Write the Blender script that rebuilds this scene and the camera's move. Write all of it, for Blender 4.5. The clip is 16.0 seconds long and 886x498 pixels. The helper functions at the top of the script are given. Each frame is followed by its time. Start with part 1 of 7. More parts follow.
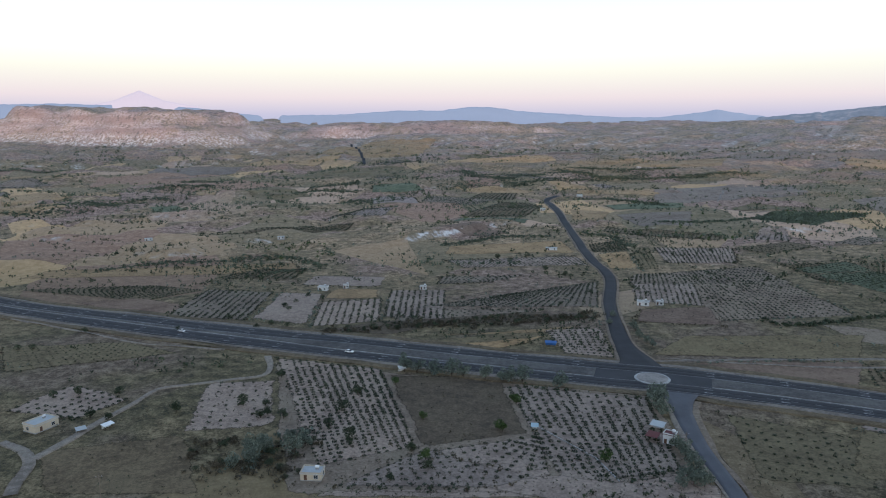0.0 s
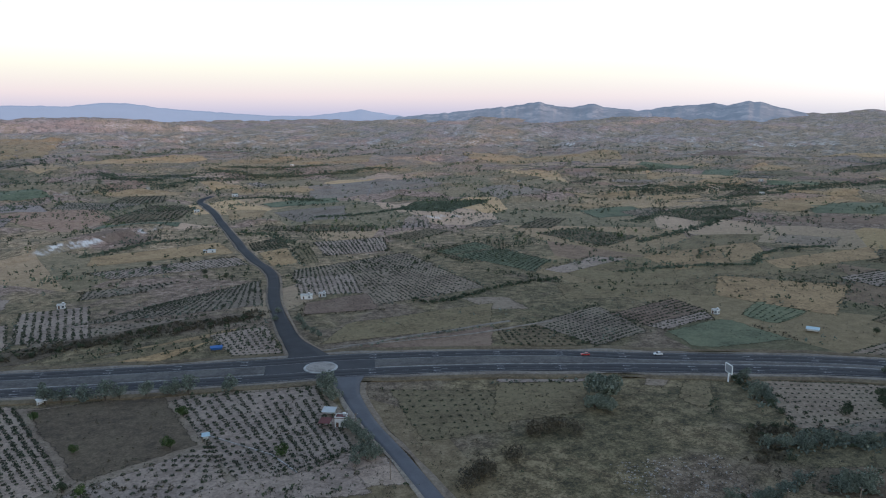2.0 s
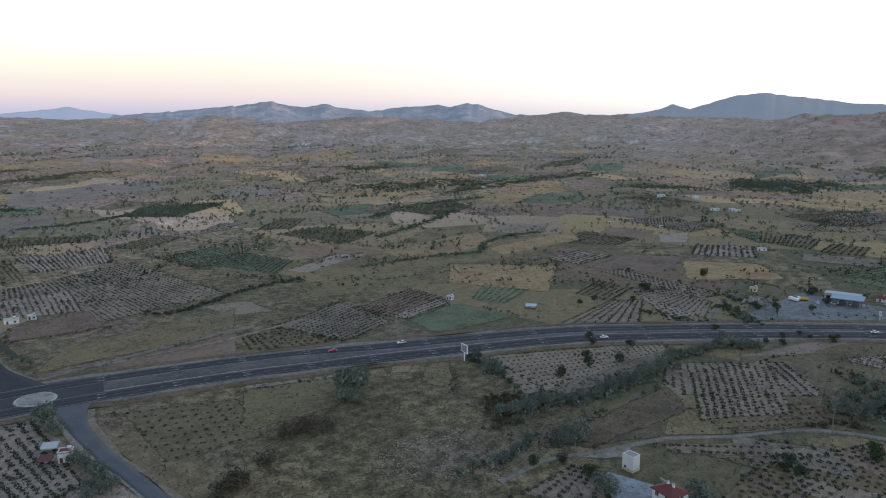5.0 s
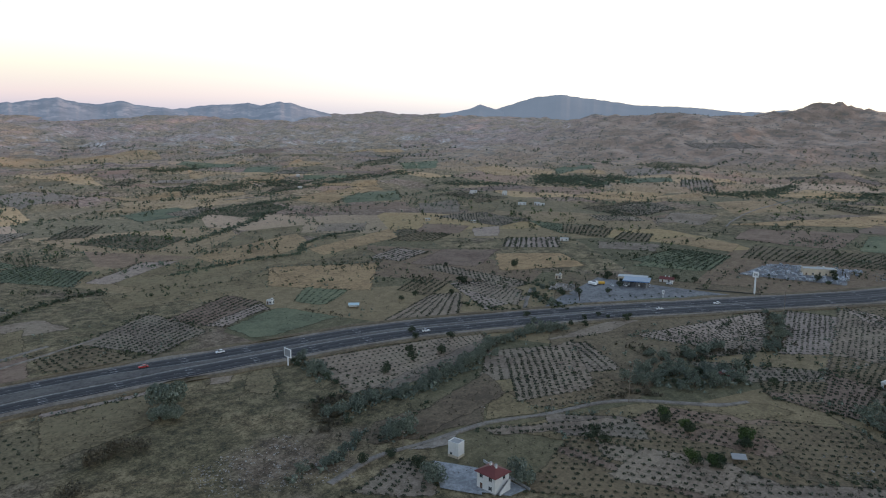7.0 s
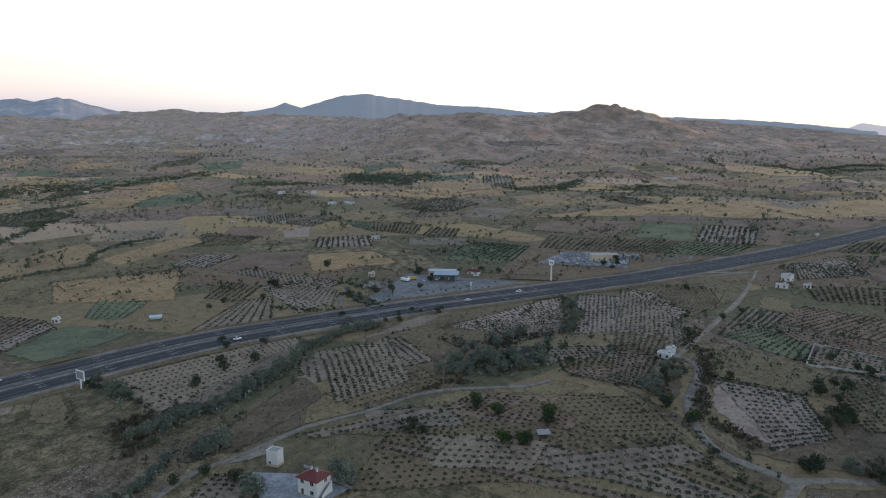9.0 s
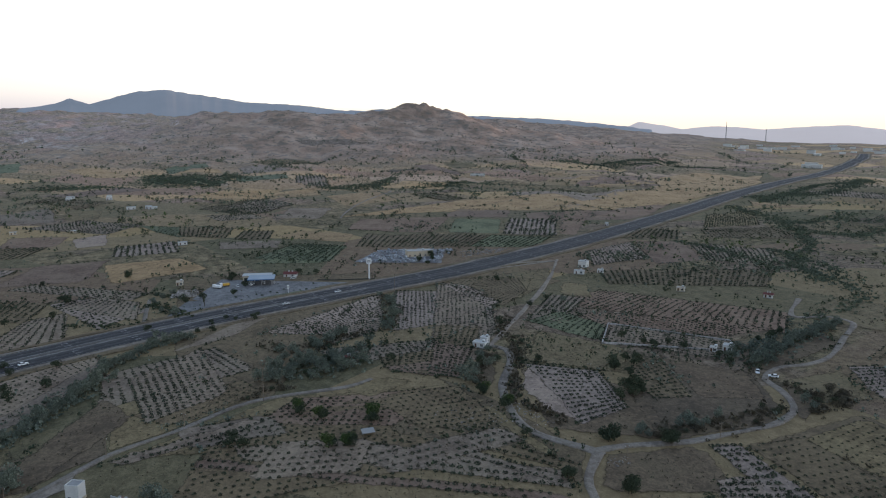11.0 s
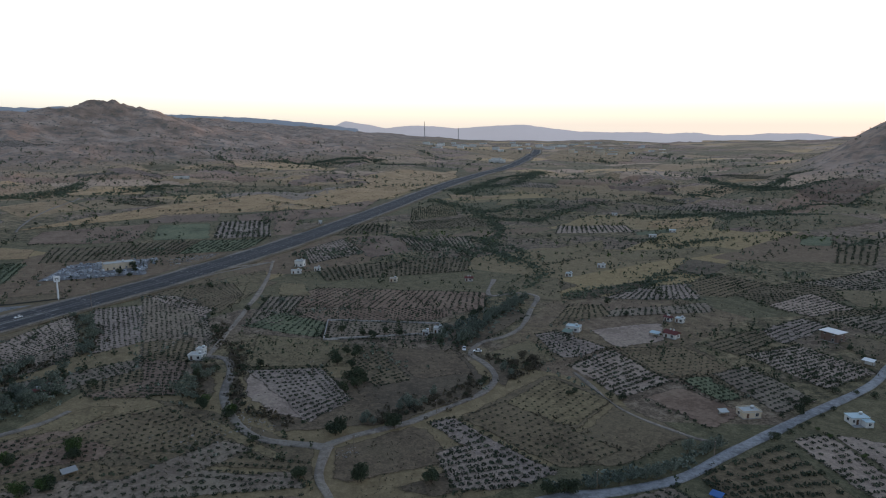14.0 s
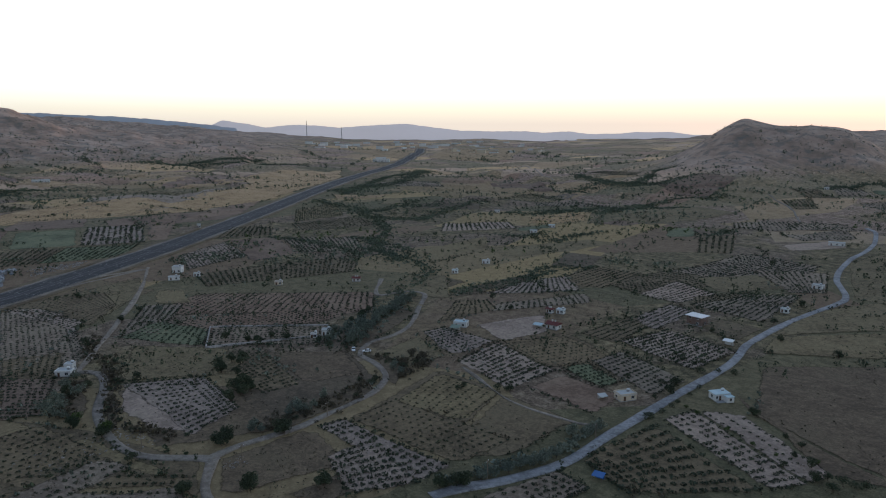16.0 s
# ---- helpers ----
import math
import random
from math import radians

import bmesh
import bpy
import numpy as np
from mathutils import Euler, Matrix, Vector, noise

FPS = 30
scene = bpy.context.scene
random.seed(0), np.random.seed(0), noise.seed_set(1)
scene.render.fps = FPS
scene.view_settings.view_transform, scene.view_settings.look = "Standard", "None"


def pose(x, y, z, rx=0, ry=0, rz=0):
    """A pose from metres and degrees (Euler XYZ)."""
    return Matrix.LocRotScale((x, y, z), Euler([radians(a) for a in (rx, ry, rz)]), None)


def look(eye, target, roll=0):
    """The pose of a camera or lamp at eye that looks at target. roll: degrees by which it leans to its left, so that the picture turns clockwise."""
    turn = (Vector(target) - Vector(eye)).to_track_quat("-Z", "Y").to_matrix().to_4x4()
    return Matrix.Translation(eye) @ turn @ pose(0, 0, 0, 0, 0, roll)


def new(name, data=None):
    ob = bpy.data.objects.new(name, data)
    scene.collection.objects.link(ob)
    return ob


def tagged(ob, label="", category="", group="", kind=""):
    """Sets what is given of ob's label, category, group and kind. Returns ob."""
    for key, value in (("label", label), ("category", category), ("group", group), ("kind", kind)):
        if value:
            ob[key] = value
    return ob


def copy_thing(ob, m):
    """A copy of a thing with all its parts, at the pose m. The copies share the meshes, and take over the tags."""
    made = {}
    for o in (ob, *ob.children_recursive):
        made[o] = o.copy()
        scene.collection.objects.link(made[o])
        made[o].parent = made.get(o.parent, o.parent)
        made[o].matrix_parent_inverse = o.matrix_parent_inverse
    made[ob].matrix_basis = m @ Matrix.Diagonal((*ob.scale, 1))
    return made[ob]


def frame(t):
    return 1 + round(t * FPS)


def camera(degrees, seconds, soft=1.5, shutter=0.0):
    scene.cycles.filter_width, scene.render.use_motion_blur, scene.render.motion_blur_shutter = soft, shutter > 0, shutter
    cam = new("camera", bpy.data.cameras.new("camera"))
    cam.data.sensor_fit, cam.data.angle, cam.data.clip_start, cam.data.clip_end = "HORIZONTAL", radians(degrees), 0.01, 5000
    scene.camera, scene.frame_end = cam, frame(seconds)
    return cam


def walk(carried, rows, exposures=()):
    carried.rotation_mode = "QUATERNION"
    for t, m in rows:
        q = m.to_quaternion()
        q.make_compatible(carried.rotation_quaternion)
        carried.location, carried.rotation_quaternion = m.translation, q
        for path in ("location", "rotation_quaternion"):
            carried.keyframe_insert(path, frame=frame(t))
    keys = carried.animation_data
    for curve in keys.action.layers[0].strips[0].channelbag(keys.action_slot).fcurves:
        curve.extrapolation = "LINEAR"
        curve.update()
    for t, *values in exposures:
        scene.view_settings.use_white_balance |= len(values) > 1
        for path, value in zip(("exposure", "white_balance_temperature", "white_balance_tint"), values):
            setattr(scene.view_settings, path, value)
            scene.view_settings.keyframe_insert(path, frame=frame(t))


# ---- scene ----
# ---- camera ----
cam = camera(64.9, 16.0, soft=1.1)
# seconds, place, tilt, heading
PATH = [
    (0, -0.00, 0.00, 110.00, -9.60, 0.01),
    (0.5, 0.42, -0.28, 109.83, -9.61, -4.36),
    (1, 0.67, -0.55, 109.65, -9.67, -11.90),
    (1.5, 0.69, -0.87, 109.45, -9.70, -20.01),
    (2, 0.44, -1.19, 109.19, -9.71, -27.70),
    (2.5, 0.14, -1.47, 108.99, -9.68, -29.92),
    (3, 0.03, -1.77, 108.86, -9.66, -32.03),
    (3.5, 0.03, -2.06, 108.71, -9.68, -36.30),
    (4, 0.02, -2.26, 108.62, -9.69, -40.91),
    (6.5, -0.46, -2.84, 108.78, -9.76, -60.02),
    (7, -0.65, -2.97, 108.85, -9.78, -63.87),
    (7.5, -0.87, -3.14, 108.95, -9.77, -67.52),
    (8, -1.08, -3.40, 109.09, -9.79, -71.65),
    (8.5, -1.26, -3.63, 109.23, -9.84, -75.27),
    (9, -1.38, -3.82, 109.41, -9.88, -79.39),
    (11.5, -1.61, -4.57, 110.45, -10.04, -98.50),
    (12, -1.70, -4.84, 110.54, -10.05, -102.61),
    (12.5, -1.80, -5.05, 110.52, -10.10, -106.22),
    (13, -1.97, -5.14, 110.48, -10.09, -110.10),
    (13.5, -2.23, -5.13, 110.45, -10.08, -113.99),
    (14, -2.54, -5.07, 110.45, -10.09, -117.85),
    (14.5, -2.81, -5.00, 110.49, -10.09, -121.60),
    (15, -3.00, -4.95, 110.52, -10.12, -125.02),
    (15.5, -3.11, -4.87, 110.53, -10.13, -126.47),
    (16, -3.19, -4.80, 110.51, -10.15, -127.28),
]
walk(cam, [(t, pose(x, y, z, 90 + tilt, 0, yaw)) for t, x, y, z, tilt, yaw in PATH],
     exposures=[(0, -0.07, 5640, 6), (4, -0.05, 5780, 6), (8, -0.06, 5960, 7), (11.5, -0.19, 5920, 8), (16, -0.57, 5760, 8)])
# ---- sky, sun ----
SUN_BEARING, SUN_HEIGHT = 165.0, 0.5
world = bpy.data.worlds.new("dusk_sky")
scene.world = world
world.use_nodes = True
wn, wl = world.node_tree.nodes, world.node_tree.links
wn.clear()


def wnode(kind, **values):
    n = wn.new(kind)
    for k, v in values.items():
        n.inputs[k].default_value = v
    return n


def ramp_of(nodes, stops, mode="LINEAR"):
    n = nodes.new("ShaderNodeValToRGB")
    n.color_ramp.interpolation = mode
    e = n.color_ramp.elements
    while len(e) < len(stops):
        e.new(0.5)
    for el, (pos, col) in zip(e, stops):
        el.position, el.color = pos, (*col, 1)
    return n


coord = wn.new("ShaderNodeTexCoord")
split = wn.new("ShaderNodeSeparateXYZ")
wl.new(coord.outputs["Generated"], split.inputs[0])
# both ramps are at half strength
east = ramp_of(wn, [(0.0, (0.25, 0.25, 0.31)), (0.022, (0.31, 0.28, 0.325)), (0.045, (0.45, 0.365, 0.345)), (0.08, (0.52, 0.465, 0.375)),
                    (0.125, (0.57, 0.555, 0.49)), (0.17, (0.52, 0.55, 0.565)), (0.4, (0.23, 0.29, 0.37)), (1.0, (0.12, 0.165, 0.25))])
west = ramp_of(wn, [(0.0, (0.66, 0.55, 0.43)), (0.02, (0.78, 0.68, 0.50)), (0.04, (0.88, 0.83, 0.66)), (0.07, (0.93, 0.92, 0.85)),
                    (0.12, (0.95, 0.95, 0.94)), (0.2, (0.9, 0.92, 0.94)), (0.45, (0.30, 0.34, 0.39)), (1.0, (0.12, 0.165, 0.25))])
for ramp in (east, west):
    wl.new(split.outputs["Z"], ramp.inputs["Fac"])
dot = wn.new("ShaderNodeVectorMath")
dot.operation = "DOT_PRODUCT"
dot.inputs[1].default_value = (math.sin(radians(SUN_BEARING)), math.cos(radians(SUN_BEARING)), 0)
wl.new(coord.outputs["Generated"], dot.inputs[0])
share = wn.new("ShaderNodeMapRange")
share.interpolation_type = "SMOOTHSTEP"
share.inputs["From Min"].default_value, share.inputs["From Max"].default_value = -0.75, 0.75
wl.new(dot.outputs["Value"], share.inputs["Value"])
both = wn.new("ShaderNodeMix")
both.data_type = "RGBA"
wl.new(share.outputs["Result"], both.inputs["Factor"])
wl.new(east.outputs["Color"], both.inputs["A"])
wl.new(west.outputs["Color"], both.inputs["B"])
glow = wnode("ShaderNodeBackground", Strength=2.1)
wl.new(both.outputs["Result"], glow.inputs["Color"])
sky = wn.new("ShaderNodeTexSky")
sky.sky_type, sky.sun_disc = "NISHITA", False
sky.sun_elevation, sky.sun_rotation = radians(SUN_HEIGHT), radians(SUN_BEARING)
air = wnode("ShaderNodeBackground", Strength=0.05)
wl.new(sky.outputs["Color"], air.inputs["Color"])
total = wn.new("ShaderNodeAddShader")
wl.new(glow.outputs[0], total.inputs[0])
wl.new(air.outputs[0], total.inputs[1])
out = wn.new("ShaderNodeOutputWorld")
wl.new(total.outputs[0], out.inputs["Surface"])

sun = new("sun", bpy.data.lights.new("sun", "SUN"))
sun.data.energy, sun.data.angle, sun.data.color = 2.2, radians(0.5), (1.0, 0.55, 0.36)
sun.matrix_world = look((0, 0, 0), (-math.sin(radians(SUN_BEARING)) * math.cos(radians(SUN_HEIGHT)),
                                    -math.cos(radians(SUN_BEARING)) * math.cos(radians(SUN_HEIGHT)), -math.sin(radians(SUN_HEIGHT))))
# ---- terrain ----
def lattice(i, j, seed):
    h = (i * 374761393 + j * 668265263 + seed * 974634777) & 0xFFFFFFFF
    h = ((h ^ (h >> 13)) * 1274126177) & 0xFFFFFFFF
    return ((h ^ (h >> 16)) & 0xFFFF) / 65535.0


def value_noise(x, y, seed=0):
    """Smooth noise from 0 to 1 over the plan."""
    x, y = np.asarray(x, float), np.asarray(y, float)
    i, j = np.floor(x).astype(np.int64), np.floor(y).astype(np.int64)
    u, v = x - i, y - j
    u, v = u * u * (3 - 2 * u), v * v * (3 - 2 * v)
    a, b = lattice(i, j, seed), lattice(i + 1, j, seed)
    c, d = lattice(i, j + 1, seed), lattice(i + 1, j + 1, seed)
    return (a * (1 - u) + b * u) * (1 - v) + (c * (1 - u) + d * u) * v


def fbm(x, y, octaves=4, seed=0):
    total, amp, norm = 0.0, 1.0, 0.0
    for k in range(octaves):
        total = total + amp * (value_noise(x * 2**k + 17.3 * k, y * 2**k - 9.1 * k, seed + k) - 0.5)
        norm += amp
        amp *= 0.5
    return 2 * total / norm


def smooth(a, b, x):
    t = np.clip((x - a) / (b - a), 0, 1)
    return t * t * (3 - 2 * t)


def bearing(x, y):
    """Degrees clockwise from +y."""
    return np.degrees(np.arctan2(x, y))


# from 162 round to -60 the rim is unseen, added to block low sun
RIM_AT = [-180, -100, -60, -33, 0, 30, 60, 80, 92, 100, 110, 120, 135, 147, 162, 172, 180]
RIM_Z = [95, 150, 140, 122, 136, 150, 164, 152, 138, 122, 72, 22, 15, 26, 70, 95, 95]


HIGHWAY = [(-900, 775), (-500, 552), (-370, 479), (-280, 432), (-192, 396), (-110, 366), (-53, 347), (4, 328), (70, 307), (112, 295), (179, 267), (237, 233),
           (309, 189), (349, 153), (397, 102), (438, 51), (494, -23), (530, -69), (615, -161), (677, -221), (825, -355), (1190, -675), (1446, -942), (1719, -1191), (1956, -1394), (2278, -1630)]


def off_line(x, y, line):
    """Metres from a line of the plan."""
    best = np.full(np.shape(x), 1e9)
    for (ax, ay), (bx, by) in zip(line, line[1:]):
        dx, dy = bx - ax, by - ay
        t = np.clip(((x - ax) * dx + (y - ay) * dy) / (dx * dx + dy * dy), 0, 1)
        best = np.minimum(best, np.hypot(x - ax - t * dx, y - ay - t * dy))
    return best


# short steep banks: middle, half length, bearing along, height, metres over which the back falls off
BANKS = [
    (-390, 690, 40, 80, 7, 30),
    (-238, 583, 27, 77, 8, 30),
    (-154, 594, 34, 64, 6, 30),
    (29, 720, 112, 45, 9, 50),
    (-170, 685, 35, 55, 5, 30),
    (-346, 1802, 108, 82, 7, 40),
    (-758, 1446, 135, 57, 8, 40),
    (178, 774, 27, 105, 6, 40),
    (246, 726, 30, 107, 7, 40),
    (356, 706, 50, 86, 9, 60),
    (564, 802, 37, 78, 7, 50),
    (762, 812, 49, 92, 7, 50),
    (-498, 936, 47, 59, 8, 50),
    (992, -940, 156, -76, 8, 60),
]


def ridge(x, y, cx, cy, along, across, turn, power=2.0):
    """A rounded bump from 0 to 1, its long axis at that bearing."""
    s, c = math.sin(radians(turn)), math.cos(radians(turn))
    u, v = (x - cx) * s + (y - cy) * c, (x - cx) * c - (y - cy) * s
    return np.exp(-(np.abs(u / along) ** power) - np.abs(v / across) ** power)


def ground_z(x, y):
    x, y = np.asarray(x, float), np.asarray(y, float)
    r, a = np.hypot(x, y), bearing(x, y)
    rim = np.interp(a, RIM_AT, RIM_Z)
    z = rim * (np.clip((r - 450) / 3750, 0, 1.2) ** (1.3 + 0.9 * smooth(-2, -16, a) * smooth(-90, -50, a)))
    calm = 0.06 + 0.94 * smooth(30, 190, off_line(x, y, HIGHWAY))
    # long swells, small near the road and larger on the way out
    far = smooth(350, 1300, r)
    z = z + calm * (0.5 + 4.0 * far) * fbm(x / 170, y / 170, 4, 3) * smooth(60, 260, r)
    z = z - calm * far * (1 - smooth(1600, 2400, r)) * 5.0 * np.maximum(0, 1 - 6 * np.abs(fbm(x / 260, y / 200, 3, 19)))
    # rocky badlands under the rim
    wild = smooth(1300, 2400, r) * (1 - 0.75 * smooth(102, 116, a) * (1 - 0.3 * smooth(140, 152, a)))
    rough = fbm(x / 420, y / 420, 5, 11)
    z = z + wild * ((18 + 16 * smooth(15, 40, a)) * rough + 13 * (1 - np.abs(fbm(x / 150, y / 150, 4, 23)) * 3.2))
    # bare rounded knolls with washed-out flanks
    knolls = smooth(1, -9, a) * smooth(-60, -45, a) * smooth(590, 700, r) * (1 - smooth(930, 1100, r))
    z = z + knolls * (13 * np.abs(fbm(x / 105, y / 70, 3, 63)) ** 0.8 - 2)
    # terraces with short steep banks
    bench = fbm(x / 330 + 3, y / 210, 4, 31)
    bank = calm * smooth(900, 1200, r) * (1 - smooth(1500, 2400, r))
    z = z + bank * (4.0 * smooth(0.02, 0.05, bench) + 4.0 * smooth(0.22, 0.25, bench) - 4.0 * smooth(0.12, 0.15, -bench))
    for bx, by, length, turn, height, back in BANKS:
        s, c = math.sin(radians(turn)), math.cos(radians(turn))
        u, v = (x - bx) * s + (y - by) * c, -(x - bx) * c + (y - by) * s
        v = v + 9 * fbm(x / 60, y / 60, 2, 77)
        edge = np.exp(-np.abs(u / length) ** 4)
        z = z + 0.75 * height * edge * smooth(-2, 13, v) * np.exp(-(np.maximum(v - 13, 0) / back) ** 2)
    # table mountain
    u = fbm(x / 300, y / 300, 4, 41)
    n = ridge(x, y, -1330, 2990, 600, 330, 112, 4.0) * (1 + 0.16 * u + 0.16 * fbm(x / 95, y / 95, 4, 43))
    z = z + 76 * smooth(0.12, 0.55, n) + 52 * smooth(0.55, 0.72, n)
    # lower broken cliffs beside it
    n = ridge(x, y, -150, 3260, 640, 200, 93, 4.0) * (1 + 0.35 * fbm(x / 130, y / 130, 4, 47))
    z = z + 26 * smooth(0.15, 0.4, n) + 20 * smooth(0.55, 0.75, n)
    # hills on the rim
    h = ridge(x, y, 2190, -130, 900, 420, 5) * 46 + ridge(x, y, 2190, -130, 230, 170, 5) * 46 + (1 + 0.9 * fbm(x / 42, y / 42, 3, 57)) * ridge(x, y, 2215, -110, 105, 90, 0, 3.0) * 26
    h = h + ridge(x, y, 2000, 400, 500, 380, 160) * 48
    h = h + ridge(x, y, 1450, 2250, 330, 260, 60) * 60
    z = z + h * (1 + 0.22 * fbm(x / 160, y / 160, 4, 51))
    twin = np.cbrt((104 * ridge(x, y, 780, -1385, 260, 125, 150.6, 1.6)) ** 3 + (88 * ridge(x, y, 677, -1493, 260, 120, 155.8, 3.0)) ** 3)
    z = z + twin * (1 + 0.07 * fbm(x / 110, y / 110, 4, 53))
    return z
# ---- materials ----
class Mat:
    """A small builder of node materials."""

    def __init__(self, name, rough=0.9, metal=0.0):
        self.m = bpy.data.materials.new(name)
        self.m.use_nodes = True
        self.n, self.l = self.m.node_tree.nodes, self.m.node_tree.links
        self.b = self.n["Principled BSDF"]
        self.b.inputs["Roughness"].default_value, self.b.inputs["Metallic"].default_value = rough, metal
        self.b.inputs["Specular IOR Level"].default_value = 0.25
        self.where = None

    def place(self):
        if self.where is None:
            g = self.n.new("ShaderNodeNewGeometry")
            self.where = g.outputs["Position"]
            self.up = g.outputs["Normal"]
            self.island = g.outputs["Random Per Island"]
        return self.where

    def noise(self, size, detail=4.0, rough=0.6, kind="noise", stretch=(1, 1, 1)):
        """Noise of that size in metres, about 0 to 1."""
        v = self.n.new("ShaderNodeVectorMath")
        v.operation = "MULTIPLY"
        v.inputs[1].default_value = [s / size for s in stretch]
        self.l.new(self.place(), v.inputs[0])
        if kind == "noise":
            t = self.n.new("ShaderNodeTexNoise")
            t.inputs["Detail"].default_value, t.inputs["Roughness"].default_value = detail, rough
            t.inputs["Scale"].default_value = 1
            self.l.new(v.outputs[0], t.inputs["Vector"])
            return t.outputs[0]
        t = self.n.new("ShaderNodeTexVoronoi")
        t.inputs["Scale"].default_value = 1
        self.l.new(v.outputs[0], t.inputs["Vector"])
        return t.outputs["Color" if kind == "cells" else "Distance"]

    def rand(self):
        return self.n.new("ShaderNodeObjectInfo").outputs["Random"]

    def isle(self):
        self.place()
        return self.island

    def ramp(self, fac, *stops, mode="LINEAR"):
        r = ramp_of(self.n, stops, mode)
        self.l.new(fac, r.inputs["Fac"])
        return r.outputs["Color"]

    def step(self, fac, a, b):
        s = self.n.new("ShaderNodeMapRange")
        s.interpolation_type = "SMOOTHSTEP"
        s.inputs["From Min"].default_value, s.inputs["From Max"].default_value = a, b
        self.l.new(fac, s.inputs["Value"])
        return s.outputs["Result"]

    def mix(self, fac, a, b, how="MIX"):
        x = self.n.new("ShaderNodeMix")
        x.data_type, x.blend_type = "RGBA", how
        for value, slot in ((fac, x.inputs["Factor"]), (a, x.inputs["A"]), (b, x.inputs["B"])):
            if isinstance(value, bpy.types.NodeSocket):
                self.l.new(value, slot)
            elif isinstance(value, tuple):
                slot.default_value = (*value, 1)
            else:
                slot.default_value = value
        return x.outputs["Result"]

    def math(self, how, a, b):
        x = self.n.new("ShaderNodeMath")
        x.operation = how
        for value, slot in ((a, x.inputs[0]), (b, x.inputs[1])):
            if isinstance(value, bpy.types.NodeSocket):
                self.l.new(value, slot)
            else:
                slot.default_value = value
        return x.outputs[0]

    def axis(self, which, normal=False):
        self.place()
        s = self.n.new("ShaderNodeSeparateXYZ")
        self.l.new(self.up if normal else self.where, s.inputs[0])
        return s.outputs[which]

    def bump(self, height, metres, strength=0.6):
        b = self.n.new("ShaderNodeBump")
        b.inputs["Distance"].default_value, b.inputs["Strength"].default_value = metres, strength
        self.l.new(height, b.inputs["Height"])
        self.l.new(b.outputs[0], self.b.inputs["Normal"])
        return self

    def done(self, colour):
        if isinstance(colour, tuple):
            self.b.inputs["Base Color"].default_value = (*colour, 1)
        else:
            self.l.new(colour, self.b.inputs["Base Color"])
        return self.m


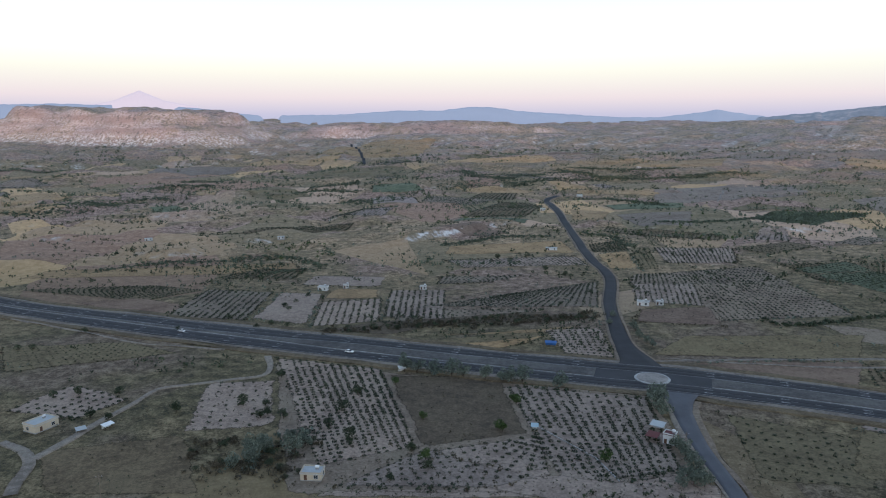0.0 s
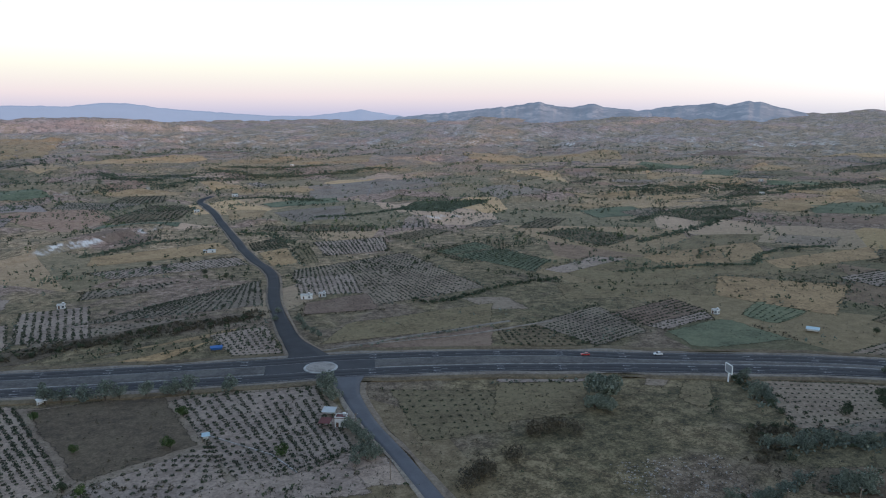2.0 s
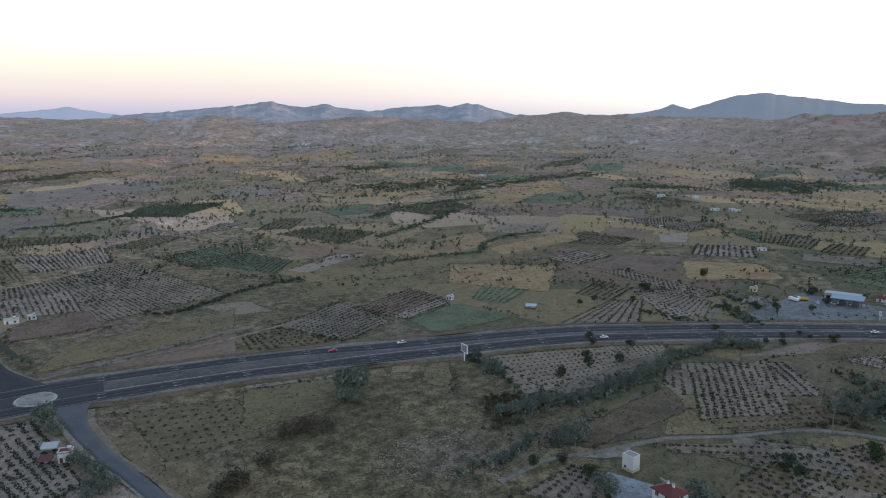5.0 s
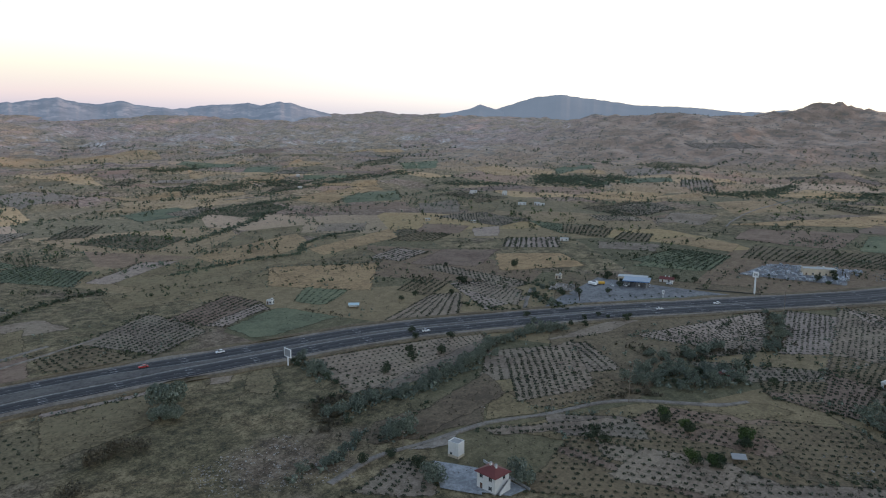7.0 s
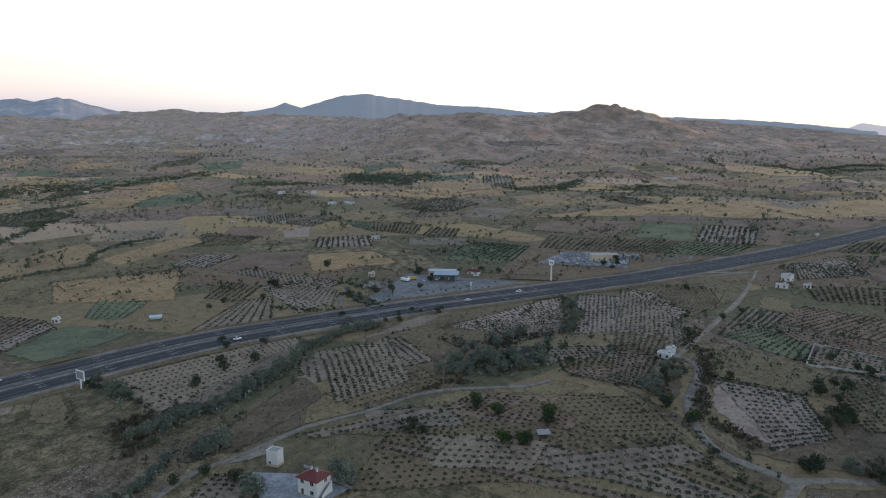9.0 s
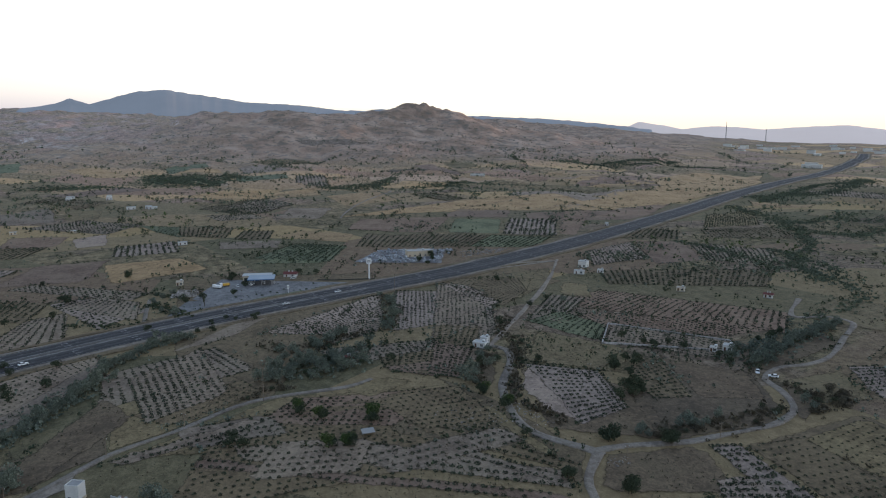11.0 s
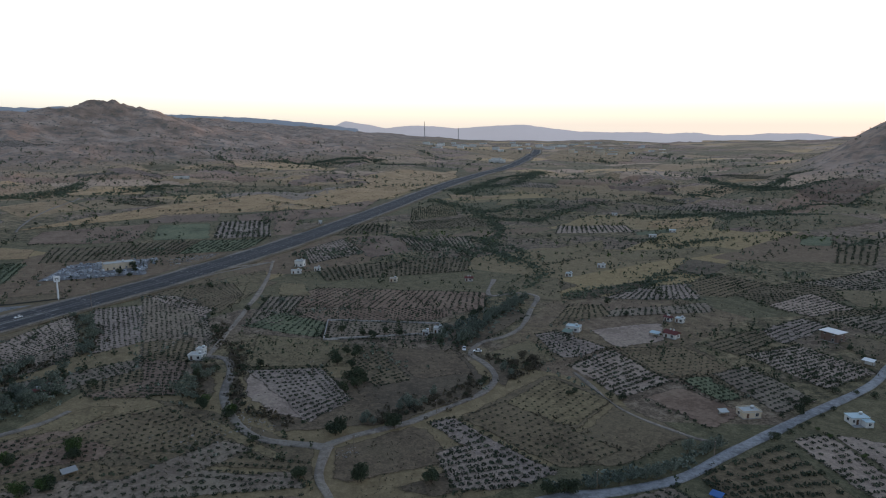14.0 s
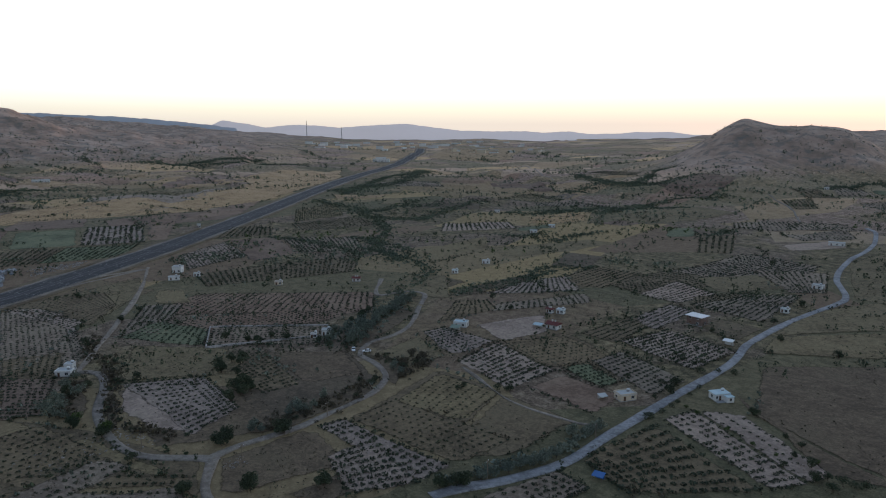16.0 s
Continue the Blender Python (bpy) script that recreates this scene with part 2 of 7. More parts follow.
def ground_material():
    m = Mat("dry_steppe", 0.95)
    big, mid, fine, grit = m.noise(310, 3), m.noise(46, 5, 0.65), m.noise(6, 7, 0.75), m.noise(1.1, 4, 0.75)
    blend = m.math("ADD", m.math("MULTIPLY", fine, 0.6), m.math("MULTIPLY", grit, 0.4))
    straw = m.ramp(blend, (0.42, (0.060, 0.047, 0.026)), (0.5, (0.154, 0.119, 0.065)), (0.58, (0.28, 0.222, 0.130)))
    olive = m.ramp(blend, (0.42, (0.040, 0.036, 0.020)), (0.5, (0.104, 0.086, 0.046)), (0.58, (0.195, 0.158, 0.088)))
    earth = m.ramp(blend, (0.42, (0.062, 0.045, 0.031)), (0.5, (0.140, 0.103, 0.071)), (0.58, (0.25, 0.195, 0.142)))
    col = m.mix(m.step(mid, 0.41, 0.52), straw, olive)
    col = m.mix(m.step(m.math("ADD", m.math("MULTIPLY", big, 0.6), m.math("MULTIPLY", m.noise(90, 4, 0.6), 0.4)), 0.49, 0.55), col, earth)
    height = m.axis("Z")
    # patchwork of old plots
    plots = m.noise(105, kind="cells", stretch=(1.0, 0.62, 0.05))
    sep = m.n.new("ShaderNodeSeparateColor")
    m.l.new(plots, sep.inputs[0])
    plot = m.ramp(sep.outputs[0], (0.0, (0.100, 0.092, 0.050)), (0.25, (0.22, 0.165, 0.090)), (0.45, (0.34, 0.245, 0.115)), (0.6, (0.165, 0.108, 0.075)),
                  (0.75, (0.070, 0.074, 0.040)), (0.9, (0.31, 0.235, 0.155)), mode="CONSTANT")
    plot = m.mix(0.4, plot, straw)
    col = m.mix(m.math("MULTIPLY", m.step(sep.outputs[1], 0.35, 0.5), m.step(height, 70, 2)), col, plot)
    # pale tuff on banks, cliffs and the badlands; red rock above, paled for haze
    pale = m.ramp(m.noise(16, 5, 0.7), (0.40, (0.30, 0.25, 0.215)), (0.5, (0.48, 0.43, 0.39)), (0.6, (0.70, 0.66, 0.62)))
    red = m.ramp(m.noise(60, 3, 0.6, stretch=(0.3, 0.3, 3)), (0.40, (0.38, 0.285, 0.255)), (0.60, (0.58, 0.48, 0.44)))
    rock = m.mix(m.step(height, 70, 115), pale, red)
    bare = m.math("MULTIPLY", m.step(m.noise(70, 6, 0.7, stretch=(1, 1, 2)), 0.50, 0.60), m.math("MULTIPLY", m.step(height, 25, 75), m.step(m.axis("Y"), 150, 800)))
    steep = m.step(m.math("ADD", m.axis("Z", True), m.math("MULTIPLY", mid, 0.12)), 1.03, 0.95)
    steep = m.math("MULTIPLY", steep, m.math("ADD", m.math("MULTIPLY", m.step(m.noise(8, 4, 0.65), 0.44, 0.58), 0.75), 0.25))
    north = m.axis("Y")
    steep = m.math("MULTIPLY", steep, m.math("MULTIPLY", m.step(north, -900, -500), m.math("ADD", m.math("MULTIPLY", m.step(north, -50, 700), 0.65), 0.35)))
    # haze put into the colour: ground paler, then bluer, with height and distance
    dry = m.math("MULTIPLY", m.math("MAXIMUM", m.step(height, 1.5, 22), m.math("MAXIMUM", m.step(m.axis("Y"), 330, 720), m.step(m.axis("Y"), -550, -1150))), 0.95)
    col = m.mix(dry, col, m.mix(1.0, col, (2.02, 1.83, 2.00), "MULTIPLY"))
    far_haze = m.math("MULTIPLY", m.step(height, 30, 95), 0.85)
    col = m.mix(far_haze, col, m.mix(1.0, col, (1.46, 1.57, 1.84), "MULTIPLY"))
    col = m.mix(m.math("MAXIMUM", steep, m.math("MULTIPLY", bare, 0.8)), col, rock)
    # brown grazing slopes in the south, lightened for haze and sun glow
    heath = m.ramp(m.math("ADD", m.math("MULTIPLY", mid, 0.5), m.math("MULTIPLY", m.noise(110, 5, 0.7), 0.5)), (0.40, (0.20, 0.146, 0.108)), (0.5, (0.32, 0.226, 0.168)), (0.6, (0.42, 0.315, 0.245)))
    col = m.mix(m.math("MULTIPLY", m.math("MULTIPLY", m.step(height, 22, 48), m.math("ADD", m.math("MULTIPLY", m.step(m.axis("Y"), 900, 200), 0.7), 0.3)), m.step(steep, 1.2, 0.2)), col, heath)
    # scrub on the rocky ground
    scrub = m.step(m.noise(22, 5, 0.7), 0.50, 0.60)
    col = m.mix(m.math("MULTIPLY", m.math("MULTIPLY", scrub, m.math("MULTIPLY", m.step(height, 10, 45), m.step(steep, 0.8, 0.2))), 0.6), col, (0.125, 0.125, 0.110))
    m.bump(m.math("ADD", grit, m.math("MULTIPLY", fine, 2.0)), 0.5, 0.6)
    return m.done(col)


def soil_material(name, dark, light, weed=(0.10, 0.10, 0.055), amount=0.35, frays=False):
    """Bare or weedy soil; frays: thins out raggedly towards the border of its plot."""
    dark, light = (dark[0] * 0.97, dark[1], dark[2] * 1.03), (light[0] * 0.97, light[1], light[2] * 1.03)
    m = Mat(name, 0.95)
    big, fine, grit = m.noise(24, 4), m.noise(3.5, 5, 0.7), m.noise(0.5, 3, 0.7)
    col = m.ramp(m.math("ADD", m.math("ADD", m.math("MULTIPLY", big, 0.35), m.math("MULTIPLY", fine, 0.35)), m.math("MULTIPLY", m.noise(1.1, 3, 0.7), 0.3)), (0.43, tuple(c * 0.85 for c in dark)), (0.57, tuple(c * 1.1 for c in light)))
    # haze painted into the soil: paler and bluer towards the rim of the basin
    far_haze = m.math("MAXIMUM", m.step(m.axis("Y"), 450, 1150), m.step(m.axis("X"), 700, 1300))
    col = m.mix(far_haze, col, m.mix(1.0, col, (1.24, 1.26, 1.36), "MULTIPLY"))
    tone = m.ramp(m.rand(), (0, (0.86, 0.86, 0.88)), (1, (1.12, 1.08, 1.04)))
    col = m.mix(1.0, col, tone, "MULTIPLY")
    col = m.mix(m.math("MULTIPLY", m.step(m.math("ADD", m.math("MULTIPLY", grit, 0.5), m.math("MULTIPLY", big, 0.5)), 0.47, 0.62), amount), col, weed)
    m.bump(m.math("ADD", grit, fine), 0.25, 0.5)
    if frays:
        a = m.n.new("ShaderNodeAttribute")
        a.attribute_name = "inner"
        rag = m.math("ADD", m.math("MULTIPLY", fine, 1.0), m.math("MULTIPLY", m.noise(14, 3), 0.8))
        m.l.new(m.step(m.math("ADD", m.math("MULTIPLY", a.outputs["Fac"], 0.28), rag), 1.12, 1.48), m.b.inputs["Alpha"])
    return m.done(col)


GROUND = ground_material()
SOIL = {
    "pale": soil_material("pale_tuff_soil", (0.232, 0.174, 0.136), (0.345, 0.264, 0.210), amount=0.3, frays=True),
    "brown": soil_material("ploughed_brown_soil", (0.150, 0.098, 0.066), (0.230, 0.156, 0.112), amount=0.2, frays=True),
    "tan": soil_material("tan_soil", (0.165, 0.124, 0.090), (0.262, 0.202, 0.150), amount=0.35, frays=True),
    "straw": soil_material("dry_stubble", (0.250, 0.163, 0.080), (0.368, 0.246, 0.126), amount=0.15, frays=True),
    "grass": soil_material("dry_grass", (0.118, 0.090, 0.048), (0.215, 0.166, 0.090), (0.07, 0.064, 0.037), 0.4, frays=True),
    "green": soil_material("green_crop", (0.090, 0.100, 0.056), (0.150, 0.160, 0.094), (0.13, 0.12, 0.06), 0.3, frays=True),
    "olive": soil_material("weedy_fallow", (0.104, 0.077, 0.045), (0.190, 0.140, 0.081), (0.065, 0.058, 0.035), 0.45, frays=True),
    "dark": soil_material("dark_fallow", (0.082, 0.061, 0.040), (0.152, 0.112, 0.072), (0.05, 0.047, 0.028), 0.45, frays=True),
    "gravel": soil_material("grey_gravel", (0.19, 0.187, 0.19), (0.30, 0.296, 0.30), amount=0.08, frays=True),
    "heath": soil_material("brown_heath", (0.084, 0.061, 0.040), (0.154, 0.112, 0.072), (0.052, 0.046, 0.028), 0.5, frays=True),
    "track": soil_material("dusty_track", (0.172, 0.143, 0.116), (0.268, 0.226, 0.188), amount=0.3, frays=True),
}


def asphalt(name, low, high):
    m = Mat(name, 0.85)
    wear, grit = m.noise(9, 5, 0.7), m.noise(0.25, 2, 0.6)
    col = m.ramp(m.math("ADD", m.math("MULTIPLY", wear, 0.7), m.math("MULTIPLY", grit, 0.3)), (0.3, (low, low * 1.0, low * 1.12)), (0.7, (high, high, high * 1.10)))
    m.bump(grit, 0.02, 0.4)
    return m.done(col)


ASPHALT = asphalt("fresh_asphalt", 0.027, 0.048)
OLD_ASPHALT = asphalt("worn_asphalt", 0.075, 0.125)
# ---- land ----
def mesh_object(name, verts, faces, material, smooth_faces=False):
    me = bpy.data.meshes.new(name)
    me.from_pydata(verts, [], faces)
    me.materials.append(material)
    if smooth_faces:
        me.shade_smooth()
    me.update()
    return new(name, me)


def part(name, bm, material, parent, label=""):
    me = bpy.data.meshes.new(name)
    bm.to_mesh(me)
    bm.free()
    me.materials.append(material)
    ob = new(name, me)
    ob.parent = parent
    return tagged(ob, label)


def grid_faces(rows, cols, closed=False):
    i, j = np.meshgrid(np.arange(rows - 1), np.arange(cols if closed else cols - 1), indexing="ij")
    k = (j + 1) % cols
    return np.stack([i * cols + j, i * cols + k, (i + 1) * cols + k, (i + 1) * cols + j], -1).reshape(-1, 4)


MESH = []


def land():
    rings = np.concatenate([[0.0, 25, 50], np.geomspace(75, 4900, 400)])
    spokes = np.radians(np.concatenate([np.arange(-42, 170, 0.27), np.arange(170, 318, 1.5)]))
    rr, aa = np.meshgrid(rings, spokes, indexing="ij")
    x, y = rr * np.sin(aa), rr * np.cos(aa)
    z = ground_z(x, y)
    MESH.extend((rings, spokes, z))
    verts = np.stack([x, y, z], -1).reshape(-1, 3)
    faces = grid_faces(len(rings), len(spokes), True)[:, ::-1]
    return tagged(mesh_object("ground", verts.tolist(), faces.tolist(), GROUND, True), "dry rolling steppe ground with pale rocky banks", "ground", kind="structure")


GROUND_OBJECT = land()


def surface_z(x, y):
    """Height of the land's mesh, between its rings and spokes."""
    rings, spokes, z = MESH
    r, a = np.hypot(x, y), np.arctan2(x, y)
    a = np.where(a < spokes[0], a + 2 * math.pi, a)
    i = np.clip(np.searchsorted(rings, r) - 1, 0, len(rings) - 2)
    j = np.clip(np.searchsorted(spokes, a) - 1, 0, len(spokes) - 2)
    u, v = (r - rings[i]) / (rings[i + 1] - rings[i]), np.clip((a - spokes[j]) / (spokes[j + 1] - spokes[j]), 0, 1)
    return (z[i, j] * (1 - u) + z[i + 1, j] * u) * (1 - v) + (z[i, j + 1] * (1 - u) + z[i + 1, j + 1] * u) * v


def lift(x, y, by=0.12):
    return surface_z(x, y) + by + 0.00025 * np.hypot(x, y)


def border(ob, metres):
    """Notes each corner's distance from the border of its plot, for ragged edges."""
    ob.data.attributes.new("inner", "FLOAT", "POINT").data.foreach_set("value", np.asarray(metres, np.float32).ravel())


LAYER = [0.03]
PLOTS = []


def patch(name, corners, material, label, category="field", by=None, wobble=1.6, kind="structure"):
    """A plot laid over the land, from four corners in order round it."""
    if by is None:
        LAYER[0] += 0.0005
        by = LAYER[0]
    p = np.array(corners, float)
    PLOTS.append(p)
    wobble = wobble * 0.45 * (1 + np.hypot(*p.mean(0)) / 900)
    n = int(np.clip(np.linalg.norm(p[1] - p[0]) / 4, 6, 60))
    k = int(np.clip(np.linalg.norm(p[3] - p[0]) / 4, 6, 60))
    u, v = np.meshgrid(np.linspace(0, 1, n), np.linspace(0, 1, k), indexing="ij")
    u, v = u[..., None], v[..., None]
    xy = p[0] * (1 - u) * (1 - v) + p[1] * u * (1 - v) + p[2] * u * v + p[3] * (1 - u) * v
    x, y = xy[..., 0], xy[..., 1]
    x, y = x + wobble * 2 * fbm(x / 11, y / 11, 4, 61), y + wobble * 2 * fbm(x / 11, y / 11, 4, 67)
    verts = np.stack([x, y, lift(x, y, by)], -1).reshape(-1, 3)
    faces = grid_faces(n, k)
    a, b, c = verts[faces[0][:3]]
    if np.cross(b - a, c - a)[2] < 0:
        faces = faces[:, ::-1]
    ob = mesh_object(name, verts.tolist(), faces.tolist(), material, True)
    u, v = u[..., 0], v[..., 0]
    wide, deep = np.linalg.norm(p[1] - p[0] + p[2] - p[3]) / 2, np.linalg.norm(p[3] - p[0] + p[2] - p[1]) / 2
    border(ob, np.minimum(np.minimum(u, 1 - u) * wide, np.minimum(v, 1 - v) * deep))
    return tagged(ob, label, category, kind=kind)


def spline(points, step=6.0):
    """An even line through the points of the plan."""
    p = np.array(points, float)
    q = np.concatenate([[2 * p[0] - p[1]], p, [2 * p[-1] - p[-2]]])
    out = []
    for k in range(1, len(q) - 2):
        n = max(2, int(np.linalg.norm(q[k + 1, :2] - q[k, :2]) / step))
        for t in np.arange(n) / n:
            out.append(0.5 * (2 * q[k] + (q[k + 1] - q[k - 1]) * t + (2 * q[k - 1] - 5 * q[k] + 4 * q[k + 1] - q[k + 2]) * t**2
                              + (3 * q[k] - q[k - 1] - 3 * q[k + 1] + q[k + 2]) * t**3))
    return np.array(out + [p[-1]])


def ribbon(name, line, left, right, material, label="", category="", by=0.2, ragged=0.0, parent=None, kind="structure", skirt=0.9):
    """A strip along a line of the plan, between two offsets to its left (negative) and right; they may be arrays."""
    line = np.asarray(line)[:, :2]
    d = np.gradient(line, axis=0)
    d /= np.linalg.norm(d, axis=1)[:, None]
    side = np.stack([d[:, 1], -d[:, 0]], -1)
    cols = []
    for f in np.linspace(0, 1, 5):
        o = np.asarray(left) * (1 - f) + np.asarray(right) * f
        if ragged and f in (0, 1):
            o = o + ragged * fbm(line[:, 0] / 22 + 40 * f, line[:, 1] / 22, 2, 71)
        q = line + side * np.reshape(o, (-1, 1) if np.ndim(o) else ())
        cols.append(np.concatenate([q, lift(q[:, 0], q[:, 1], by + 0.18)[:, None]], 1))
    cols = [cols[0] - (0, 0, skirt), *cols, cols[-1] - (0, 0, skirt)]
    verts = np.stack(cols, 1).reshape(-1, 3)
    faces = grid_faces(len(line), 7)[:, ::-1]
    a, b, c = verts[faces[2][:3]]
    if np.cross(b - a, c - a)[2] < 0:
        faces = faces[:, ::-1]
    ob = mesh_object(name, verts.tolist(), faces.tolist(), material, True)
    span = np.broadcast_to(np.abs(np.asarray(right) - np.asarray(left)), len(line))
    border(ob, np.stack([span * f + 2.4 for f in (0, 0, 0.25, 0.5, 0.25, 0, 0)], 1))
    if parent is not None:
        ob.parent = parent
        return ob
    return tagged(ob, label, category, kind=kind)


# ---- roads ----
HW = spline(HIGHWAY, 8)
HALF = np.interp(HW[:, 0], [-500, -265, -190, -50, 112, 200, 260, 450, 1500], [11, 11.5, 14, 15.5, 16, 14.8, 14, 13, 12])
MID = np.interp(HW[:, 0], [-300, -190, -95, -55, 112, 200, 221, 240, 380, 430, 1500], [1.0, 1.4, 2.2, 5.0, 5.5, 5.6, 2.9, 2.1, 1.6, 1.0, 0.8])


def paint(name, tone):
    m = Mat(name, 0.7)
    return m.done(m.ramp(m.noise(1.5, 4, 0.7), (0.35, (tone * 0.55,) * 3), (0.6, (tone,) * 3)))


WHITE_PAINT = paint("worn_white_paint", 0.30)
CONCRETE = soil_material("pale_concrete", (0.26, 0.255, 0.25), (0.38, 0.375, 0.365), amount=0.06)
MEDIAN = soil_material("median_grit", (0.070, 0.066, 0.064), (0.115, 0.108, 0.104), amount=0.15)
GRIT = soil_material("pale_grit", (0.19, 0.172, 0.16), (0.29, 0.266, 0.246), amount=0.2)
SHOULDER = asphalt("shoulder_asphalt", 0.036, 0.058)
highway = ribbon("highway", HW, -HALF, HALF, SHOULDER, "dark asphalt dual carriageway with worn lanes", "road")
for side in (-1, 1):
    for lane in (0.33, 0.70):
        at = side * (MID + (HALF - MID) * lane)
        ribbon("lane", HW, at - 1.65, at + 1.65, ASPHALT, by=0.235, parent=highway, skirt=0.02)
    for share, wide in ((0.10, 0.10), (0.93, 0.12)):
        at = side * (MID + (HALF - MID) * share)
        ribbon("edge_line", HW, at - wide, at + wide, WHITE_PAINT, by=0.26, parent=highway, skirt=0.02)
    ribbon("verge", HW, side * (HALF - 0.2), side * (HALF + 3.2), SOIL["track"], "pale dusty verge along the highway", "verge", by=0.13, ragged=2.4)
    ribbon("verge", HW, side * (HALF + 3.0), side * (HALF + 8.5), SOIL["olive"], "weedy verge along the highway", "verge", by=0.10, ragged=3.0)


def stretch(lo, hi):
    return (HW[:, 0] >= lo) & (HW[:, 0] <= hi)


for lo, hi, surface, label in ((-900, 78, MEDIAN, "grey gritty median between carriageways"), (113, 470, MEDIAN, "grey paved median between carriageways")):
    k = stretch(lo, hi)
    ribbon("median_kerb", HW[k], -MID[k] - 0.3, MID[k] + 0.3, CONCRETE, "low concrete median kerb", "kerb", by=0.36)
    ribbon("median", HW[k], -MID[k], MID[k], surface, label, "median", by=0.40)


def marks(step, length, width, shares, name, label, head=0.0):
    """Painted dashes or arrows on both carriageways."""
    verts, faces = [], []
    d = np.gradient(HW, axis=0)
    d /= np.linalg.norm(d, axis=1)[:, None]
    run = np.concatenate([[0], np.cumsum(np.linalg.norm(np.diff(HW, axis=0), axis=1))])
    for side in (-1, 1):
        for share in shares:
            for s in np.arange(20, run[-1] - 700, step):
                at = [np.interp(s, run, c) for c in (HW[:, 0], HW[:, 1], d[:, 0], d[:, 1], HALF, MID)]
                if 70 < at[0] < 116:
                    continue
                f = np.array(at[2:4]) / np.hypot(*at[2:4])
                n = np.array([f[1], -f[0]])
                o = np.array(at[:2]) + n * side * (at[5] + (at[4] - at[5]) * share)
                quads = [[(-0.5, -1), (0.5, -1), (0.5, 1), (-0.5, 1)]]
                if head:
                    quads.append([(0.5, -head), (0.5, head), (0.9, 0.1), (0.9, -0.1)])
                for q in quads:
                    n0 = len(verts)
                    for u, v in q:
                        x, y = o + f * u * length * (-side) + n * v * width
                        verts.append((x, y, float(lift(x, y, 0.455))))
                    faces.append(tuple(range(n0, n0 + 4)) if side < 0 else tuple(range(n0 + 3, n0 - 1, -1)))
    ob = mesh_object(name, verts, faces, WHITE_PAINT)
    tagged(ob, label, "road marking", kind="stuff")


marks(9.0, 3.0, 0.09, (0.515,), "lane_dashes", "dashed white lane lines on asphalt")
marks(30.0, 2.6, 0.22, (0.33, 0.70), "lane_arrows", "white painted lane arrows on asphalt", 3.2)

SIDE = spline([(101, 285), (95, 262), (91, 232), (90, 204), (88, 170), (84, 120), (80, 60)], 5)
wide = np.interp(SIDE[:, 1], [60, 230, 262, 275, 285], [2.5, 2.8, 3.8, 5.8, 9.5])
ribbon("side_road", SIDE, -wide, wide, OLD_ASPHALT, "worn blue-grey asphalt side road", "road", by=0.17)
ribbon("verge", SIDE[2:], wide[2:] - 0.2, wide[2:] + 1.6, SOIL["track"], "pale dusty edge of the side road", "verge", by=0.12, ragged=1.0)
ribbon("verge", SIDE[2:], -wide[2:] - 2.5, -wide[2:] + 0.2, SOIL["tan"], "dusty edge of the side road", "verge", by=0.12, ragged=1.5)
NORTH = spline([(92, 308), (94, 323), (95, 358), (107, 435), (126, 518), (128, 608), (143, 812), (152, 980), (156, 1044), (178, 1075)], 6)
wide = np.interp(NORTH[:, 1], [308, 322, 345, 400], [13, 8.5, 5.0, 4.0])
country = ribbon("country_road", NORTH, -wide, wide, ASPHALT, "dark asphalt country road", "road", by=0.18)
for side in (-1, 1):
    ribbon("verge", NORTH[2:], side * (wide[2:] - 0.1), side * (wide[2:] + 1.5), SOIL["tan"], "dusty verge of the country road", "verge", by=0.12, ragged=1.2)


def roundabout(x, y, r):
    """A low paved island with a kerb ring."""
    root = tagged(new("roundabout"), "pale gravel roundabout island with low kerb", "traffic island")
    root.location = (x, y, float(ground_z(x, y)) + 0.5)
    bm = bmesh.new()
    bmesh.ops.create_cone(bm, cap_ends=True, segments=48, radius1=r, radius2=r - 0.25, depth=0.3)
    bmesh.ops.translate(bm, verts=bm.verts, vec=(0, 0, 0.12))
    part("kerb", bm, CONCRETE, root)
    bm = bmesh.new()
    bmesh.ops.create_cone(bm, cap_ends=True, segments=40, radius1=r - 0.7, radius2=r - 1.6, depth=0.24)
    bmesh.ops.translate(bm, verts=bm.verts, vec=(0, 0, 0.30))
    part("gravel_bed", bm, GRIT, root, "pale gravel bed")


roundabout(94, 299, 7.9)
TRACKS = [[(101, 285), (91, 232), (90, 204), (84, 120)], [(92, 308), (95, 358), (107, 435), (126, 518), (128, 608), (143, 812), (156, 1044)]]
# ---- plants ----
import collections


def leaf_material(name, dark, light, tip):
    m = Mat(name, 0.75)
    fac = m.math("ADD", m.math("MULTIPLY", m.isle(), 0.6), m.math("MULTIPLY", m.noise(3.0, 3), 0.4))
    col = m.ramp(fac, (0.2, dark), (0.65, light), (0.95, tip))
    col = m.mix(1.0, col, m.ramp(m.noise(35, 2), (0.35, (0.8, 0.82, 0.8)), (0.65, (1.15, 1.1, 1.0))), "MULTIPLY")
    return m.done(col)


